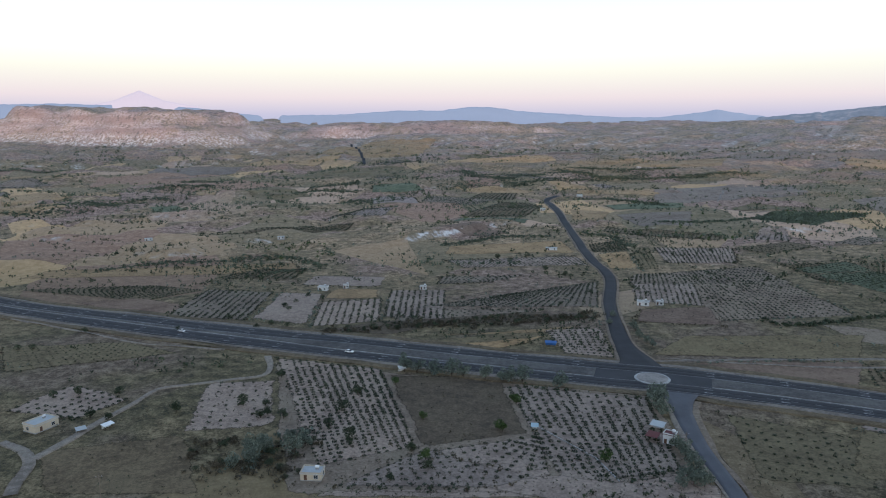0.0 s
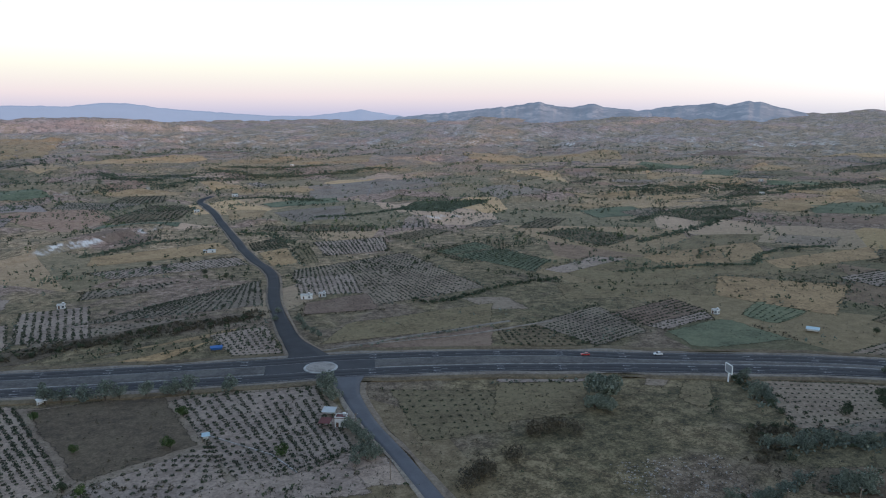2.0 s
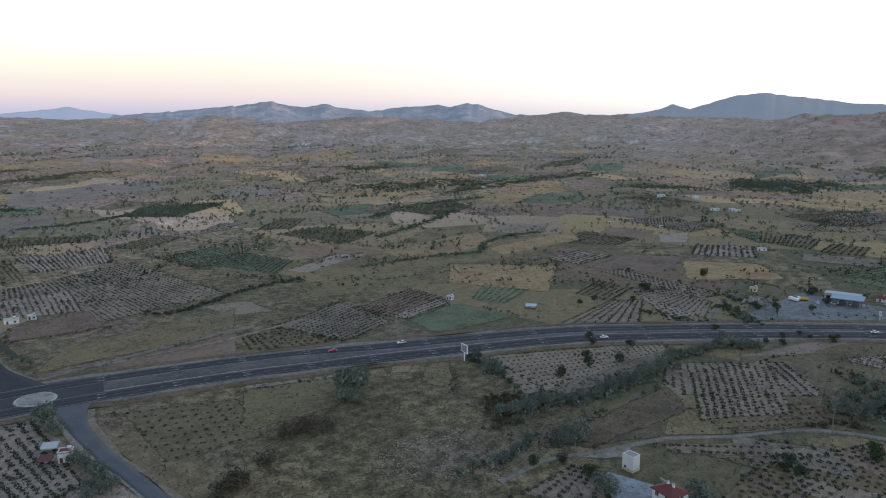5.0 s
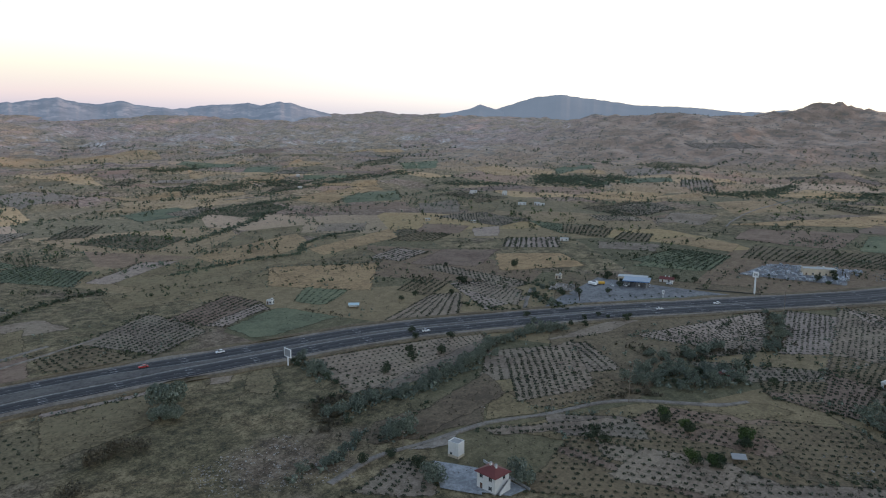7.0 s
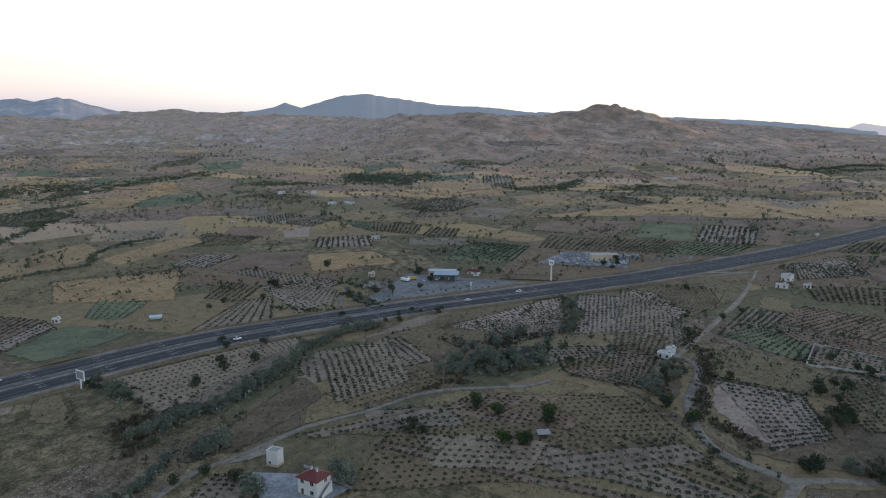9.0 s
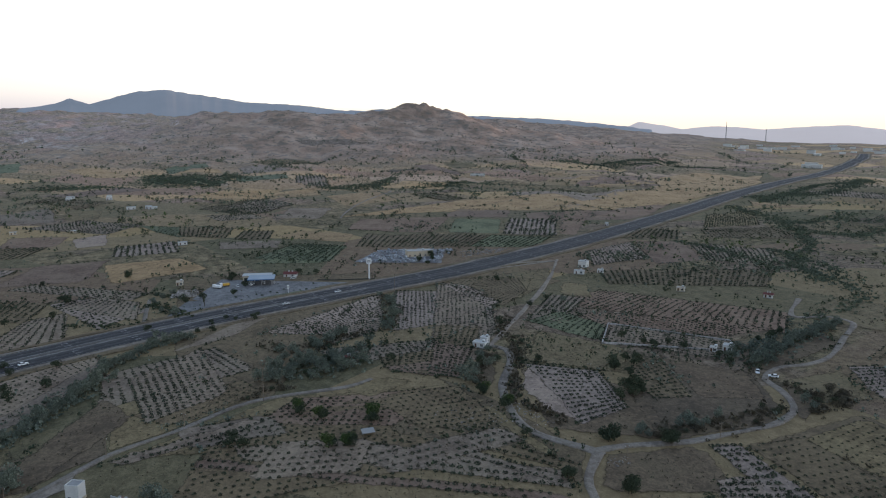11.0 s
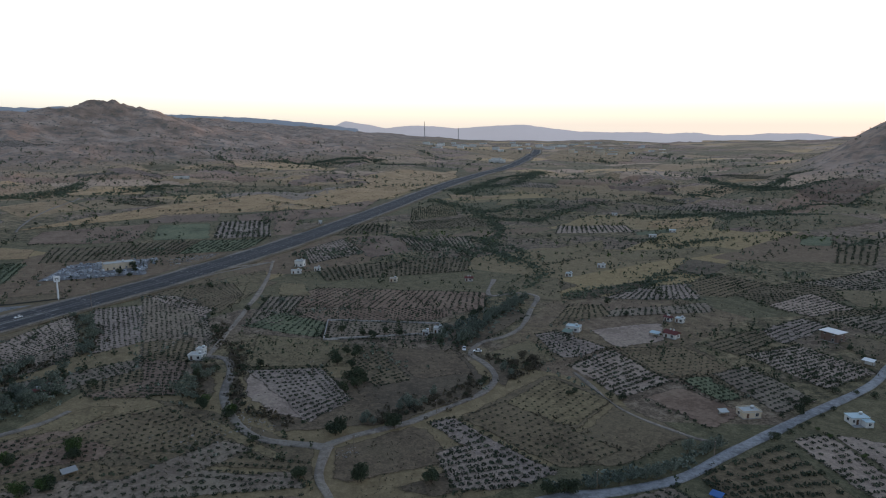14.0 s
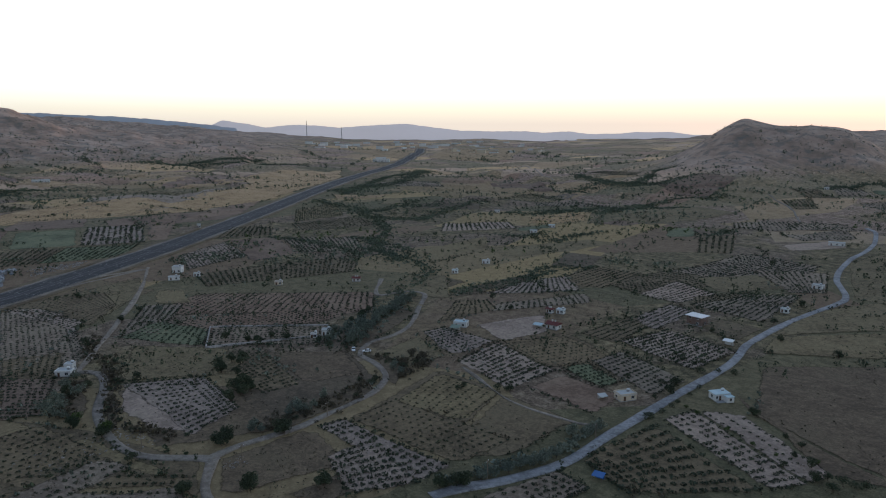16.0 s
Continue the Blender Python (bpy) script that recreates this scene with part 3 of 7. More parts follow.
LEAF = {
    "vine": leaf_material("vine_leaves", (0.024, 0.031, 0.021), (0.050, 0.063, 0.041), (0.10, 0.112, 0.068)),
    "dark": leaf_material("dark_leaves", (0.026, 0.036, 0.022), (0.054, 0.070, 0.041), (0.095, 0.11, 0.064)),
    # dark leaves again, paled for the haze in front of far trees
    "far": leaf_material("hazed_dark_leaves", (0.065, 0.082, 0.058), (0.105, 0.128, 0.090), (0.15, 0.170, 0.120)),
    "green": leaf_material("fresh_green_leaves", (0.030, 0.050, 0.014), (0.065, 0.100, 0.030), (0.11, 0.15, 0.05)),
    "grey": leaf_material("grey_green_leaves", (0.065, 0.080, 0.064), (0.15, 0.174, 0.145), (0.26, 0.29, 0.245)),
    "dry": leaf_material("dry_scrub", (0.042, 0.037, 0.028), (0.090, 0.077, 0.053), (0.155, 0.130, 0.088)),
}
BARK = Mat("bark", 0.9)
BARK = BARK.bump(BARK.noise(0.15, 3), 0.03).done(BARK.ramp(BARK.noise(0.3, 4), (0.3, (0.045, 0.034, 0.025)), (0.7, (0.115, 0.09, 0.07))))


def tufts(x, y, size, high, leaves, seed, leaf=0.5, up=0.0):
    """Clumps of small leaf faces at the places given: corners and faces. size: half widths; high: heights; leaf: a leaf's share of the size."""
    rng = np.random.default_rng(seed)
    n = len(x)
    z = surface_z(x, y) + up + 0.0002 * np.hypot(x, y) * (up > 0)
    d = rng.normal(size=(n, leaves, 3))
    d /= np.linalg.norm(d, axis=2)[..., None]
    d *= rng.uniform(0.35, 1.0, (n, leaves, 1)) ** 0.5
    c = np.empty((n, leaves, 3))
    c[..., 0] = x[:, None] + d[..., 0] * size[:, None]
    c[..., 1] = y[:, None] + d[..., 1] * size[:, None]
    c[..., 2] = z[:, None] + high[:, None] * (0.46 + 0.5 * d[..., 2])
    a = rng.normal(size=(n, leaves, 3))
    a /= np.linalg.norm(a, axis=2)[..., None]
    b = np.cross(a, rng.normal(size=(n, leaves, 3)))
    b /= np.linalg.norm(b, axis=2)[..., None]
    s = (size[:, None, None] * leaf) * rng.uniform(0.6, 1.3, (n, leaves, 1))
    corners = np.stack([c - a * s, c - b * s * 0.7, c + a * s, c + b * s * 0.7], 2)
    count = n * leaves
    return corners.reshape(-1, 3), np.arange(4 * count).reshape(-1, 4)


def quads_object(name, verts, faces, material):
    """A mesh of loose four-sided faces, made fast."""
    me = bpy.data.meshes.new(name)
    nf = len(faces)
    me.vertices.add(len(verts))
    me.vertices.foreach_set("co", np.asarray(verts, np.float32).ravel())
    me.loops.add(4 * nf)
    me.loops.foreach_set("vertex_index", np.asarray(faces, np.int32).ravel())
    me.polygons.add(nf)
    me.polygons.foreach_set("loop_start", np.arange(0, 4 * nf, 4, dtype=np.int32))
    me.materials.append(material)
    me.update(calc_edges=True)
    return new(name, me)


SEED = [100]


def rows_in(corners, across, along, jitter, keep, seed):
    """Places in rows over a four-cornered plot; the rows run from the first corner to the second."""
    p = np.array(corners, float)
    rng = np.random.default_rng(seed)
    length = (np.linalg.norm(p[1] - p[0]) + np.linalg.norm(p[2] - p[3])) / 2
    width = (np.linalg.norm(p[3] - p[0]) + np.linalg.norm(p[2] - p[1])) / 2
    nu, nv = max(2, int(length / along)), max(2, int(width / across))
    u, v = np.meshgrid((np.arange(nu) + 0.5) / nu, (np.arange(nv) + 0.5) / nv, indexing="ij")
    u, v = u.ravel()[:, None], v.ravel()[:, None]
    xy = p[0] * (1 - u) * (1 - v) + p[1] * u * (1 - v) + p[2] * u * v + p[3] * (1 - u) * v
    xy = xy + rng.normal(size=xy.shape) * jitter
    gone = fbm(xy[:, 0] / 25, xy[:, 1] / 25, 3, seed) * 0.3 + rng.uniform(size=len(xy)) > keep
    return xy[~gone]


def vineyard(soil, corners, gap=3.6, size=1.0, keep=0.93):
    """A plot of soil with rows of low bush vines on it."""
    SEED[0] += 1
    tone = {"pale": "pale sandy", "tan": "tan dusty", "olive": "weedy", "brown": "brown ploughed", "green": "grassy", "grass": "dry grassy"}[soil]
    patch("vineyard_plot", corners, SOIL[soil], tone + " soil plot between rows of vines", "field")
    QUEUE.append((len(PLOTS), LAYER[0], SEED[0], corners, gap, size, keep))
    border_bushes(corners)


QUEUE = []


def inside(x, y, p):
    """Whether places lie within a four-cornered plot."""
    hit = np.zeros(np.shape(x), bool)
    for (ax, ay), (bx, by) in zip(p, np.roll(p, -1, axis=0)):
        hit ^= ((ay > y) != (by > y)) & (x < (bx - ax) * (y - ay) / (by - ay + 1e-9) + ax)
    return hit


def plant_vines(number, up, seed, corners, gap, size, keep):
    """Rows of low bush vines on a plot, but for what later plots or tracks cover."""
    xy = rows_in(corners, gap, gap * 0.78, 0.2, keep, seed)
    middle = np.mean(corners, axis=0)
    for p in PLOTS[number:]:
        if np.hypot(*(p.mean(0) - middle)) < 400:
            xy = xy[~inside(xy[:, 0], xy[:, 1], p)]
    for line in TRACKS:
        xy = xy[off_line(xy[:, 0], xy[:, 1], line) > 3.4]
    if len(xy) < 3:
        return
    rng = np.random.default_rng(seed)
    r = np.hypot(*middle)
    half = size * (0.90 if r < 360 else 0.80) * rng.uniform(0.78, 1.18, len(xy)) * (1 + 0.25 * fbm(xy[:, 0] / 30, xy[:, 1] / 30, 2, 5))
    v, f = tufts(xy[:, 0], xy[:, 1], half, half * 0.66, 30 if r < 330 else 16 if r < 700 else 7, seed, 0.33 if r < 330 else 0.42 if r < 700 else 0.55, up)
    tagged(quads_object("vines", v, f, LEAF["vine"]), "rows of low dark green bush vines", "vines", kind="stuff")


def border_bushes(corners):
    """Bushes grown up along some borders of a plot."""
    SEED[0] += 1
    rng = np.random.default_rng(SEED[0])
    p = np.array(corners, float)
    spots = []
    for k in range(4):
        if rng.uniform() < 0.3:
            a, b = p[k], p[(k + 1) % 4]
            t = np.arange(0, 1, 2.4 / max(np.linalg.norm(b - a), 5))[:, None]
            q = a * (1 - t) + b * t + rng.normal(size=(len(t), 2)) * 1.2
            spots.append(q[value_noise(q[:, 0] / 14, q[:, 1] / 14, SEED[0]) > 0.48])
    if not spots or sum(map(len, spots)) < 3:
        return
    q = np.concatenate(spots)
    q = q[off_line(q[:, 0], q[:, 1], HIGHWAY) > 21]
    half = rng.uniform(0.4, 1.1, len(q))
    v, f = tufts(q[:, 0], q[:, 1], half, half * 1.5, 12, SEED[0], 0.5)
    kind = ("dark", "dark", "grey", "dry")[SEED[0] % 4]
    tagged(quads_object("border_bushes", v, f, LEAF[kind]), "loose line of bushes along a plot border", "bushes", kind="stuff")


def field(soil, corners):
    words = {"pale": "bare pale sandy plot", "tan": "tan dusty fallow plot", "olive": "weedy olive fallow plot", "brown": "bare brown ploughed plot", "green": "flat green crop plot",
             "straw": "dry yellow stubble plot", "grass": "dry grassy fallow plot", "dark": "dark overgrown fallow plot", "heath": "brown overgrown fallow plot", "gravel": "grey gravel yard"}[soil]
    patch("field", corners, SOIL[soil], words + " in the steppe", "field")
    border_bushes(corners)
    if soil in ("olive", "straw", "dark", "tan", "grass", "heath"):
        SEED[0] += 1
        xy = rows_in(corners, 5.0, 5.0, 2.4, 0.32, SEED[0])
        rng = np.random.default_rng(SEED[0])
        half = 0.45 * rng.uniform(0.4, 1.3, len(xy))
        v, f = tufts(xy[:, 0], xy[:, 1], half, half * 0.9, 5, SEED[0], 0.6, LAYER[0])
        tagged(quads_object("grass_tufts", v, f, LEAF["dry"]), "scattered dry weed and grass tufts", "grass", kind="stuff")


def limb(points, radii, sides=6):
    """A tapered tube through points: corners and faces."""
    verts, faces = [], []
    for k, (p, r) in enumerate(zip(points, radii)):
        for j in range(sides):
            a = 2 * math.pi * j / sides
            verts.append((p[0] + r * math.cos(a), p[1] + r * math.sin(a), p[2]))
        if k:
            b = (k - 1) * sides
            faces += [(b + j, b + (j + 1) % sides, b + sides + (j + 1) % sides, b + sides + j) for j in range(sides)]
    return verts, faces


def tree_model(name, leaf, height, spread, bole, leaves, seed, lobes=7):
    """One tree: an Empty at its foot, a trunk with limbs and a crown of many small leaf faces in uneven lobes."""
    rng = np.random.default_rng(seed)
    root = new(name)
    leaves = int(leaves * 1.9)
    verts, faces = limb([(0, 0, -0.3), (0.05, 0, bole * 0.6), (0.1, 0.05, bole), (0.12, 0.1, height * 0.7)], [height * 0.035, height * 0.026, height * 0.022, height * 0.006])
    centres = []
    for k in range(lobes):
        a, far = 2 * math.pi * k / lobes + rng.uniform(-0.4, 0.4), spread * rng.uniform(0.25, 0.72)
        c = np.array([far * math.cos(a), far * math.sin(a), bole + (height - bole) * rng.uniform(0.22, 0.80)])
        centres.append(c)
        v, f = limb([(0.05, 0, bole * rng.uniform(0.6, 1.0)), c * (0.5, 0.5, 1) - (0, 0, 0.25 * (c[2] - bole)), c], [height * 0.017, height * 0.011, 0.02], 5)
        n = len(verts)
        verts, faces = verts + v, faces + [tuple(i + n for i in q) for q in f]
    trunk = mesh_object("trunk", verts, faces, BARK, True)
    trunk.parent = root
    centres.append(np.array([0, 0, height * 0.78]))
    which = rng.integers(0, len(centres), leaves)
    d = rng.normal(size=(leaves, 3))
    d /= np.linalg.norm(d, axis=1)[:, None]
    lobe = np.array([spread * rng.uniform(0.30, 0.52) for _ in centres])[which][:, None]
    c = np.array(centres)[which] + d * lobe * (1, 1, 0.85) * rng.uniform(0.5, 1.0, (leaves, 1)) ** 0.4
    c[:, 2] = np.maximum(c[:, 2], bole * 0.45)
    a = rng.normal(size=(leaves, 3))
    a /= np.linalg.norm(a, axis=1)[:, None]
    b = np.cross(a, rng.normal(size=(leaves, 3)))
    b /= np.linalg.norm(b, axis=1)[:, None]
    s = spread * 0.078 * rng.uniform(0.6, 1.4, (leaves, 1))
    corners = np.stack([c - a * s, c - b * s * 0.65, c + a * s, c + b * s * 0.65], 1).reshape(-1, 3)
    crown = quads_object("crown", corners, np.arange(4 * leaves).reshape(-1, 4), LEAF[leaf])
    crown.parent = root
    return root


TREES = {}
COUNT = collections.Counter()
SPARE = []


def tree(kind, x, y, scale=1.0):
    """A tree of that kind on the land; the first ones are built, the rest share their meshes."""
    name, label, leaf, height, spread, bole, leaves, lobes = {
        "fruit": ("fruit_tree", "small round dark green fruit tree", "dark", 3.6, 2.1, 0.7, 520, 8),
        "fresh": ("fruit_tree", "small bright green leafy tree", "green", 3.4, 2.0, 0.6, 520, 8),
        "willow": ("willow_tree", "bushy grey-green willow tree", "grey", 5.8, 3.3, 0.9, 420, 9),
        "big": ("willow_tree", "large spreading grey-green willow tree", "grey", 10.0, 7.2, 1.6, 1500, 14),
        "poplar": ("conifer_tree", "slim dark conifer tree", "dark", 7.0, 1.3, 0.8, 330, 7),
        "shrub": ("shrub", "low dark bushy shrub", "dark", 2.0, 1.7, 0.25, 260, 6),
        "scrub": ("dry_shrub", "low dry grey-brown bushy shrub", "dry", 1.8, 1.9, 0.25, 240, 6),
    }[kind]
    rng = random.Random(int(x * 31 + y * 17))
    COUNT[kind] += 1
    if COUNT[kind] > 270:
        SPARE.append((leaf, x, y, spread * scale * 0.8))
        return None
    key = (kind, rng.randrange(1 if kind == "big" else 3))
    turn, s = rng.uniform(0, 360), scale * rng.uniform(0.85, 1.15)
    m = pose(x, y, float(ground_z(x, y)) - 0.05, 0, 0, turn) @ Matrix.Diagonal((s, s, s * rng.uniform(0.9, 1.1), 1))
    if key not in TREES:
        ob = TREES[key] = tree_model(name, leaf, height, spread, bole, leaves, 7 + 13 * len(TREES), lobes)
        tagged(ob, label, "shrub" if "rub" in kind else "tree", kind + " plants of the valley")
        ob.matrix_basis = m
        return ob
    ob = TREES[key]
    twin = copy_thing(ob, Matrix())
    twin.matrix_basis = m
    return twin


def thicket(points, width, kinds, gap=4.5, scale=1.0):
    """Trees and shrubs crowded along a line of the plan; far ones, past counting, are one mass of leaves."""
    r = math.hypot(*np.mean(points, axis=0))
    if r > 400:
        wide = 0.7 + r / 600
        # from 480 m on the bushes take the leaf colour paled for haze
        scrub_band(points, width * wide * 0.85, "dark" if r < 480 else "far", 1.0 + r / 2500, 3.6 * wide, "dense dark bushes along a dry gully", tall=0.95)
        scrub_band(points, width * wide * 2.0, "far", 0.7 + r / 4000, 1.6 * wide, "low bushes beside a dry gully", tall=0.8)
        return
    scrub_band(points, width * 1.7, "dry" if "scrub" in kinds else "grey" if "willow" in kinds else "dark", 1.15, 4.5, "dense low undergrowth along a gully", "undergrowth")
    SEED[0] += 1
    rng = random.Random(SEED[0])
    line = spline(points, gap)
    for p in line:
        x, y = p[0] + rng.uniform(-width, width), p[1] + rng.uniform(-width, width)
        tree(rng.choice(kinds), x, y, scale * rng.uniform(0.7, 1.25))


def scrub_band(points, width, leaf, size, density, label, name="scrub", tall=1.3):
    """Low growth too dense to count along a line of the plan."""
    SEED[0] += 1
    rng = np.random.default_rng(SEED[0])
    line = spline(points, 4)
    n = int(len(line) * density)
    p = line[rng.integers(0, len(line), n)] + rng.normal(size=(n, 2)) * width * 0.5
    half = size * rng.uniform(0.5, 1.4, n)
    v, f = tufts(p[:, 0], p[:, 1], half, half * tall, 11, SEED[0], 0.5)
    tagged(quads_object(name, v, f, LEAF[leaf]), label, "scrub", kind="stuff")


PAVED = [[(381, 113), (374, 127), (440, 124), (448, 96)], [(424, 99), (446, 122), (500, 116), (486, 22)], [(556, 24), (606, 2), (606, -56), (548, -46)]]


def scatter(name, leaf, count, near, out, size, leaves, label, seed, patchy=0.1, scale=260, high=1.1, spread=(-40, 168)):
    """Far trees and shrubs, loosely in belts and clumps."""
    rng = np.random.default_rng(seed)
    r = np.exp(rng.uniform(math.log(near), math.log(out), count * 4))
    a = np.radians(rng.uniform(*spread, count * 4))
    x, y = r * np.sin(a), r * np.cos(a)
    want = fbm(x / scale, y / (scale * 0.6), 4, seed) + 0.5 * fbm(x / 40, y / 40, 2, seed + 9)
    ok = (want > patchy) & (off_line(x, y, HIGHWAY) > 32)
    for track in TRACKS:
        ok &= off_line(x, y, track) > 7
    for yard in PAVED:
        ok &= ~inside(x, y, np.array(yard, float))
    x, y = x[ok][:count], y[ok][:count]
    half = size * rng.uniform(0.45, 1.35, len(x))
    v, f = tufts(x, y, half, half * 2 * high, leaves, seed, 0.5)
    tagged(quads_object(name, v, f, LEAF[leaf]), label, "scrub", kind="stuff")


def orchard(soil, corners, gap=8.0, size=1.5):
    """A plot with rows of small fruit trees, too many to count."""
    SEED[0] += 1
    patch("orchard_plot", corners, SOIL[soil], "plot of dusty soil under small fruit trees", "field")
    xy = rows_in(corners, gap * 0.75, gap * 0.75, 0.6, 0.85, SEED[0])
    rng = np.random.default_rng(SEED[0])
    half = 0.75 * size * rng.uniform(0.5, 1.25, len(xy))
    v, f = tufts(xy[:, 0], xy[:, 1], half, half * 1.0, 20, SEED[0], 0.42, LAYER[0])
    # orchards beyond 450 m get the leaves with haze in their colour
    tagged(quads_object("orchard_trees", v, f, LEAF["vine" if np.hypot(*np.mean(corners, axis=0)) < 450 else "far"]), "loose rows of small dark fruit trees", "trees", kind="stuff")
# ---- plan: roads and tracks ----


def track(points, width, surface):
    line = spline(points, 4)
    TRACKS.append(points)
    words = {"track": ("dirt_track", SOIL["track"], "pale dusty dirt track", 1.0), "gravel": ("gravel_road", SOIL["gravel"], "pale grey gravel road", 0.6),
             "asphalt": ("far_road", ASPHALT, "dark asphalt road over a hill", 0.0)}[surface]
    ribbon(words[0], line, -width / 2, width / 2, words[1], words[2], "road", by=0.17, ragged=words[3])


track([(-87, 331), (-82, 316), (-82, 304), (-93, 299), (-113, 291), (-123, 287), (-127, 271), (-131, 256), (-135, 236), (-139, 221)], 2.7, "track")
track([(-158, 234), (-146, 227), (-138, 217), (-135, 205), (-132, 197)], 3.4, "track")
track([(109, 328), (143, 320), (184, 314), (238, 315)], 1.5, "track")
track([(100, 323), (142, 325), (216, 326)], 1.8, "track")
track([(164, 117), (185, 114), (204, 103), (228, 91), (244, 74), (266, 57), (275, 44), (284, 15), (293, 4)], 2.3, "track")
track([(555, -143), (490, -122), (413, -90), (367, -69), (336, -55)], 2.7, "track")
track([(336, -55), (329, -62), (311, -61), (275, -52), (248, -52), (232, -57), (218, -73), (214, -75)], 3.5, "track")
track([(217, -74), (220, -86), (220, -97), (221, -110), (225, -122), (229, -136), (234, -149), (244, -161), (257, -167), (268, -169), (279, -169), (288, -176), (294, -186), (296, -199), (303, -213), (318, -229), (337, -246)], 3.0, "track")
track([(216, -75), (199, -67), (185, -65), (168, -62)], 3.2, "track")
track([(153, -119), (151, -130), (146, -144), (143, -167), (148, -196), (152, -224), (156, -252), (163, -300), (175, -341), (181, -393), (183, -454), (189, -481), (215, -527), (238, -599), (251, -674), (279, -757), (300, -789)], 4.0, "gravel")
track([(339, -248), (361, -266), (374, -260), (377, -240), (417, -268)], 2.9, "track")
track([(483, 13), (498, -44), (525, -90), (551, -142)], 2, "track")
track([(394, 135), (423, 143), (446, 149)], 2, "track")
track([(235, -198), (193, -188), (166, -192), (155, -198)], 1.2, "track")
track([(511, -987), (430, -890), (365, -781)], 2, "track")
track([(1096, -984), (1345, -1307), (963, -983), (885, -934)], 2.7, "track")
track([(-201, 1790), (-237, 2041), (-345, 2650)], 8, "asphalt")
track([(722, 688), (804, 652)], 1.8, "track")
track([(795, 50), (899, 37), (1092, -10)], 2, "track")
track([(379, 960), (459, 1142)], 2, "track")
track([(470, 9), (474, -20), (508, -56), (538, -98), (550, -138)], 3, "track")
track([(-256, 400), (-238, 392), (-198, 372), (-158, 352), (-126, 345), (-111, 342)], 1.6, "track")

# ---- plan: plots ----
field("tan", [(1065, -196), (1115, -475), (857, -322), (837, -141)])
field("straw", [(1256, -315), (1338, -521), (1156, -493), (1158, -351)])
field("grass", [(322, 473), (616, 370), (481, 312), (328, 366)])
field("tan", [(-83, 324), (90, 280), (82, 197), (-49, 196)])
field("straw", [(838, -134), (986, -334), (970, -398), (853, -290)])
field("brown", [(1236, -353), (1287, -547), (1166, -455), (1190, -329)])
field("brown", [(823, -167), (867, -357), (778, -293), (762, -161)])
vineyard("tan", [(177, 507), (251, 544), (250, 408), (160, 395)], 4.2, 1.1)
field("tan", [(213, 865), (315, 872), (269, 744), (222, 767)])
field("straw", [(991, 225), (1072, 104), (1003, 89), (944, 198)])
field("grass", [(458, 455), (545, 493), (618, 470), (495, 390)])
vineyard("tan", [(304, -442), (310, -566), (241, -564), (238, -477)], 4.6, 1.3)
field("grass", [(296, 392), (422, 362), (388, 311), (277, 354)])
field("brown", [(709, 538), (824, 457), (770, 419), (700, 497)])
vineyard("tan", [(308, -451), (299, -571), (236, -547), (236, -489)], 4.4, 1.4)
field("grass", [(472, -409), (442, -520), (407, -527), (418, -395)])
field("brown", [(510, -607), (484, -787), (451, -713), (477, -615)])
field("olive", [(486, -39), (534, -103), (480, -129), (421, -76)])
vineyard("olive", [(622, 27), (699, 19), (669, -53), (614, -33)], 5, 1.2)
vineyard("olive", [(313, -384), (309, -458), (249, -474), (269, -377)], 4.4, 1.3)
vineyard("pale", [(-84, 331), (-42, 215), (-9, 231), (-28, 312)], 3.4, 1.0)
field("grass", [(405, 347), (528, 332), (497, 296), (395, 317)])
field("grass", [(497, -360), (516, -457), (461, -410), (443, -332)])
vineyard("pale", [(26, 293), (38, 202), (79, 213), (87, 277)], 3.4, 1.0)
vineyard("olive", [(483, -964), (453, -998), (404, -910), (425, -882)], 6, 1.5)
vineyard("grass", [(484, -45), (526, -131), (474, -118), (429, -87)], 4.6, 0.7)
field("grass", [(233, -588), (233, -658), (165, -478), (183, -477)])
field("dark", [(-26, 306), (26, 302), (32, 241), (-8, 230)])
vineyard("pale", [(141, 515), (183, 493), (167, 431), (125, 445)], 4.2, 1.1)
vineyard("olive", [(337, -347), (351, -428), (311, -431), (298, -372)], 4.6, 1.2)
vineyard("olive", [(658, -232), (713, -269), (699, -308), (648, -287)], 4.8, 1.4)
vineyard("tan", [(339, -686), (306, -758), (280, -722), (305, -663)], 6, 1.5)
vineyard("pale", [(439, 209), (459, 182), (423, 141), (377, 154)], 4.5, 1.2)
field("tan", [(241, 180), (319, 161), (320, 136), (236, 145)])
vineyard("olive", [(565, 336), (626, 333), (641, 296), (584, 293)], 4.4, 1.3)
vineyard("tan", [(-33, 425), (62, 422), (15, 392), (-28, 390)], 5, 1.0)
vineyard("olive", [(257, -489), (229, -550), (210, -481), (237, -460)], 4.4, 1.4)
vineyard("tan", [(252, 185), (325, 138), (292, 127), (242, 152)], 4.6, 0.75)
vineyard("tan", [(475, 253), (492, 242), (466, 151), (443, 159)], 4.4, 1.3)
field("olive", [(376, -247), (412, -310), (374, -313), (350, -252)])
field("olive", [(-142, 227), (-95, 243), (-73, 197), (-123, 197)])
vineyard("grass", [(111, 262), (151, 239), (136, 200), (100, 206)], 5, 0.7)
field("pale", [(309, -628), (284, -696), (263, -658), (289, -610)])
field("straw", [(1381, -299), (1393, -360), (1379, -351), (1326, -276)])
vineyard("tan", [(430, 200), (458, 187), (440, 151), (396, 139)], 4.2, 1.0)
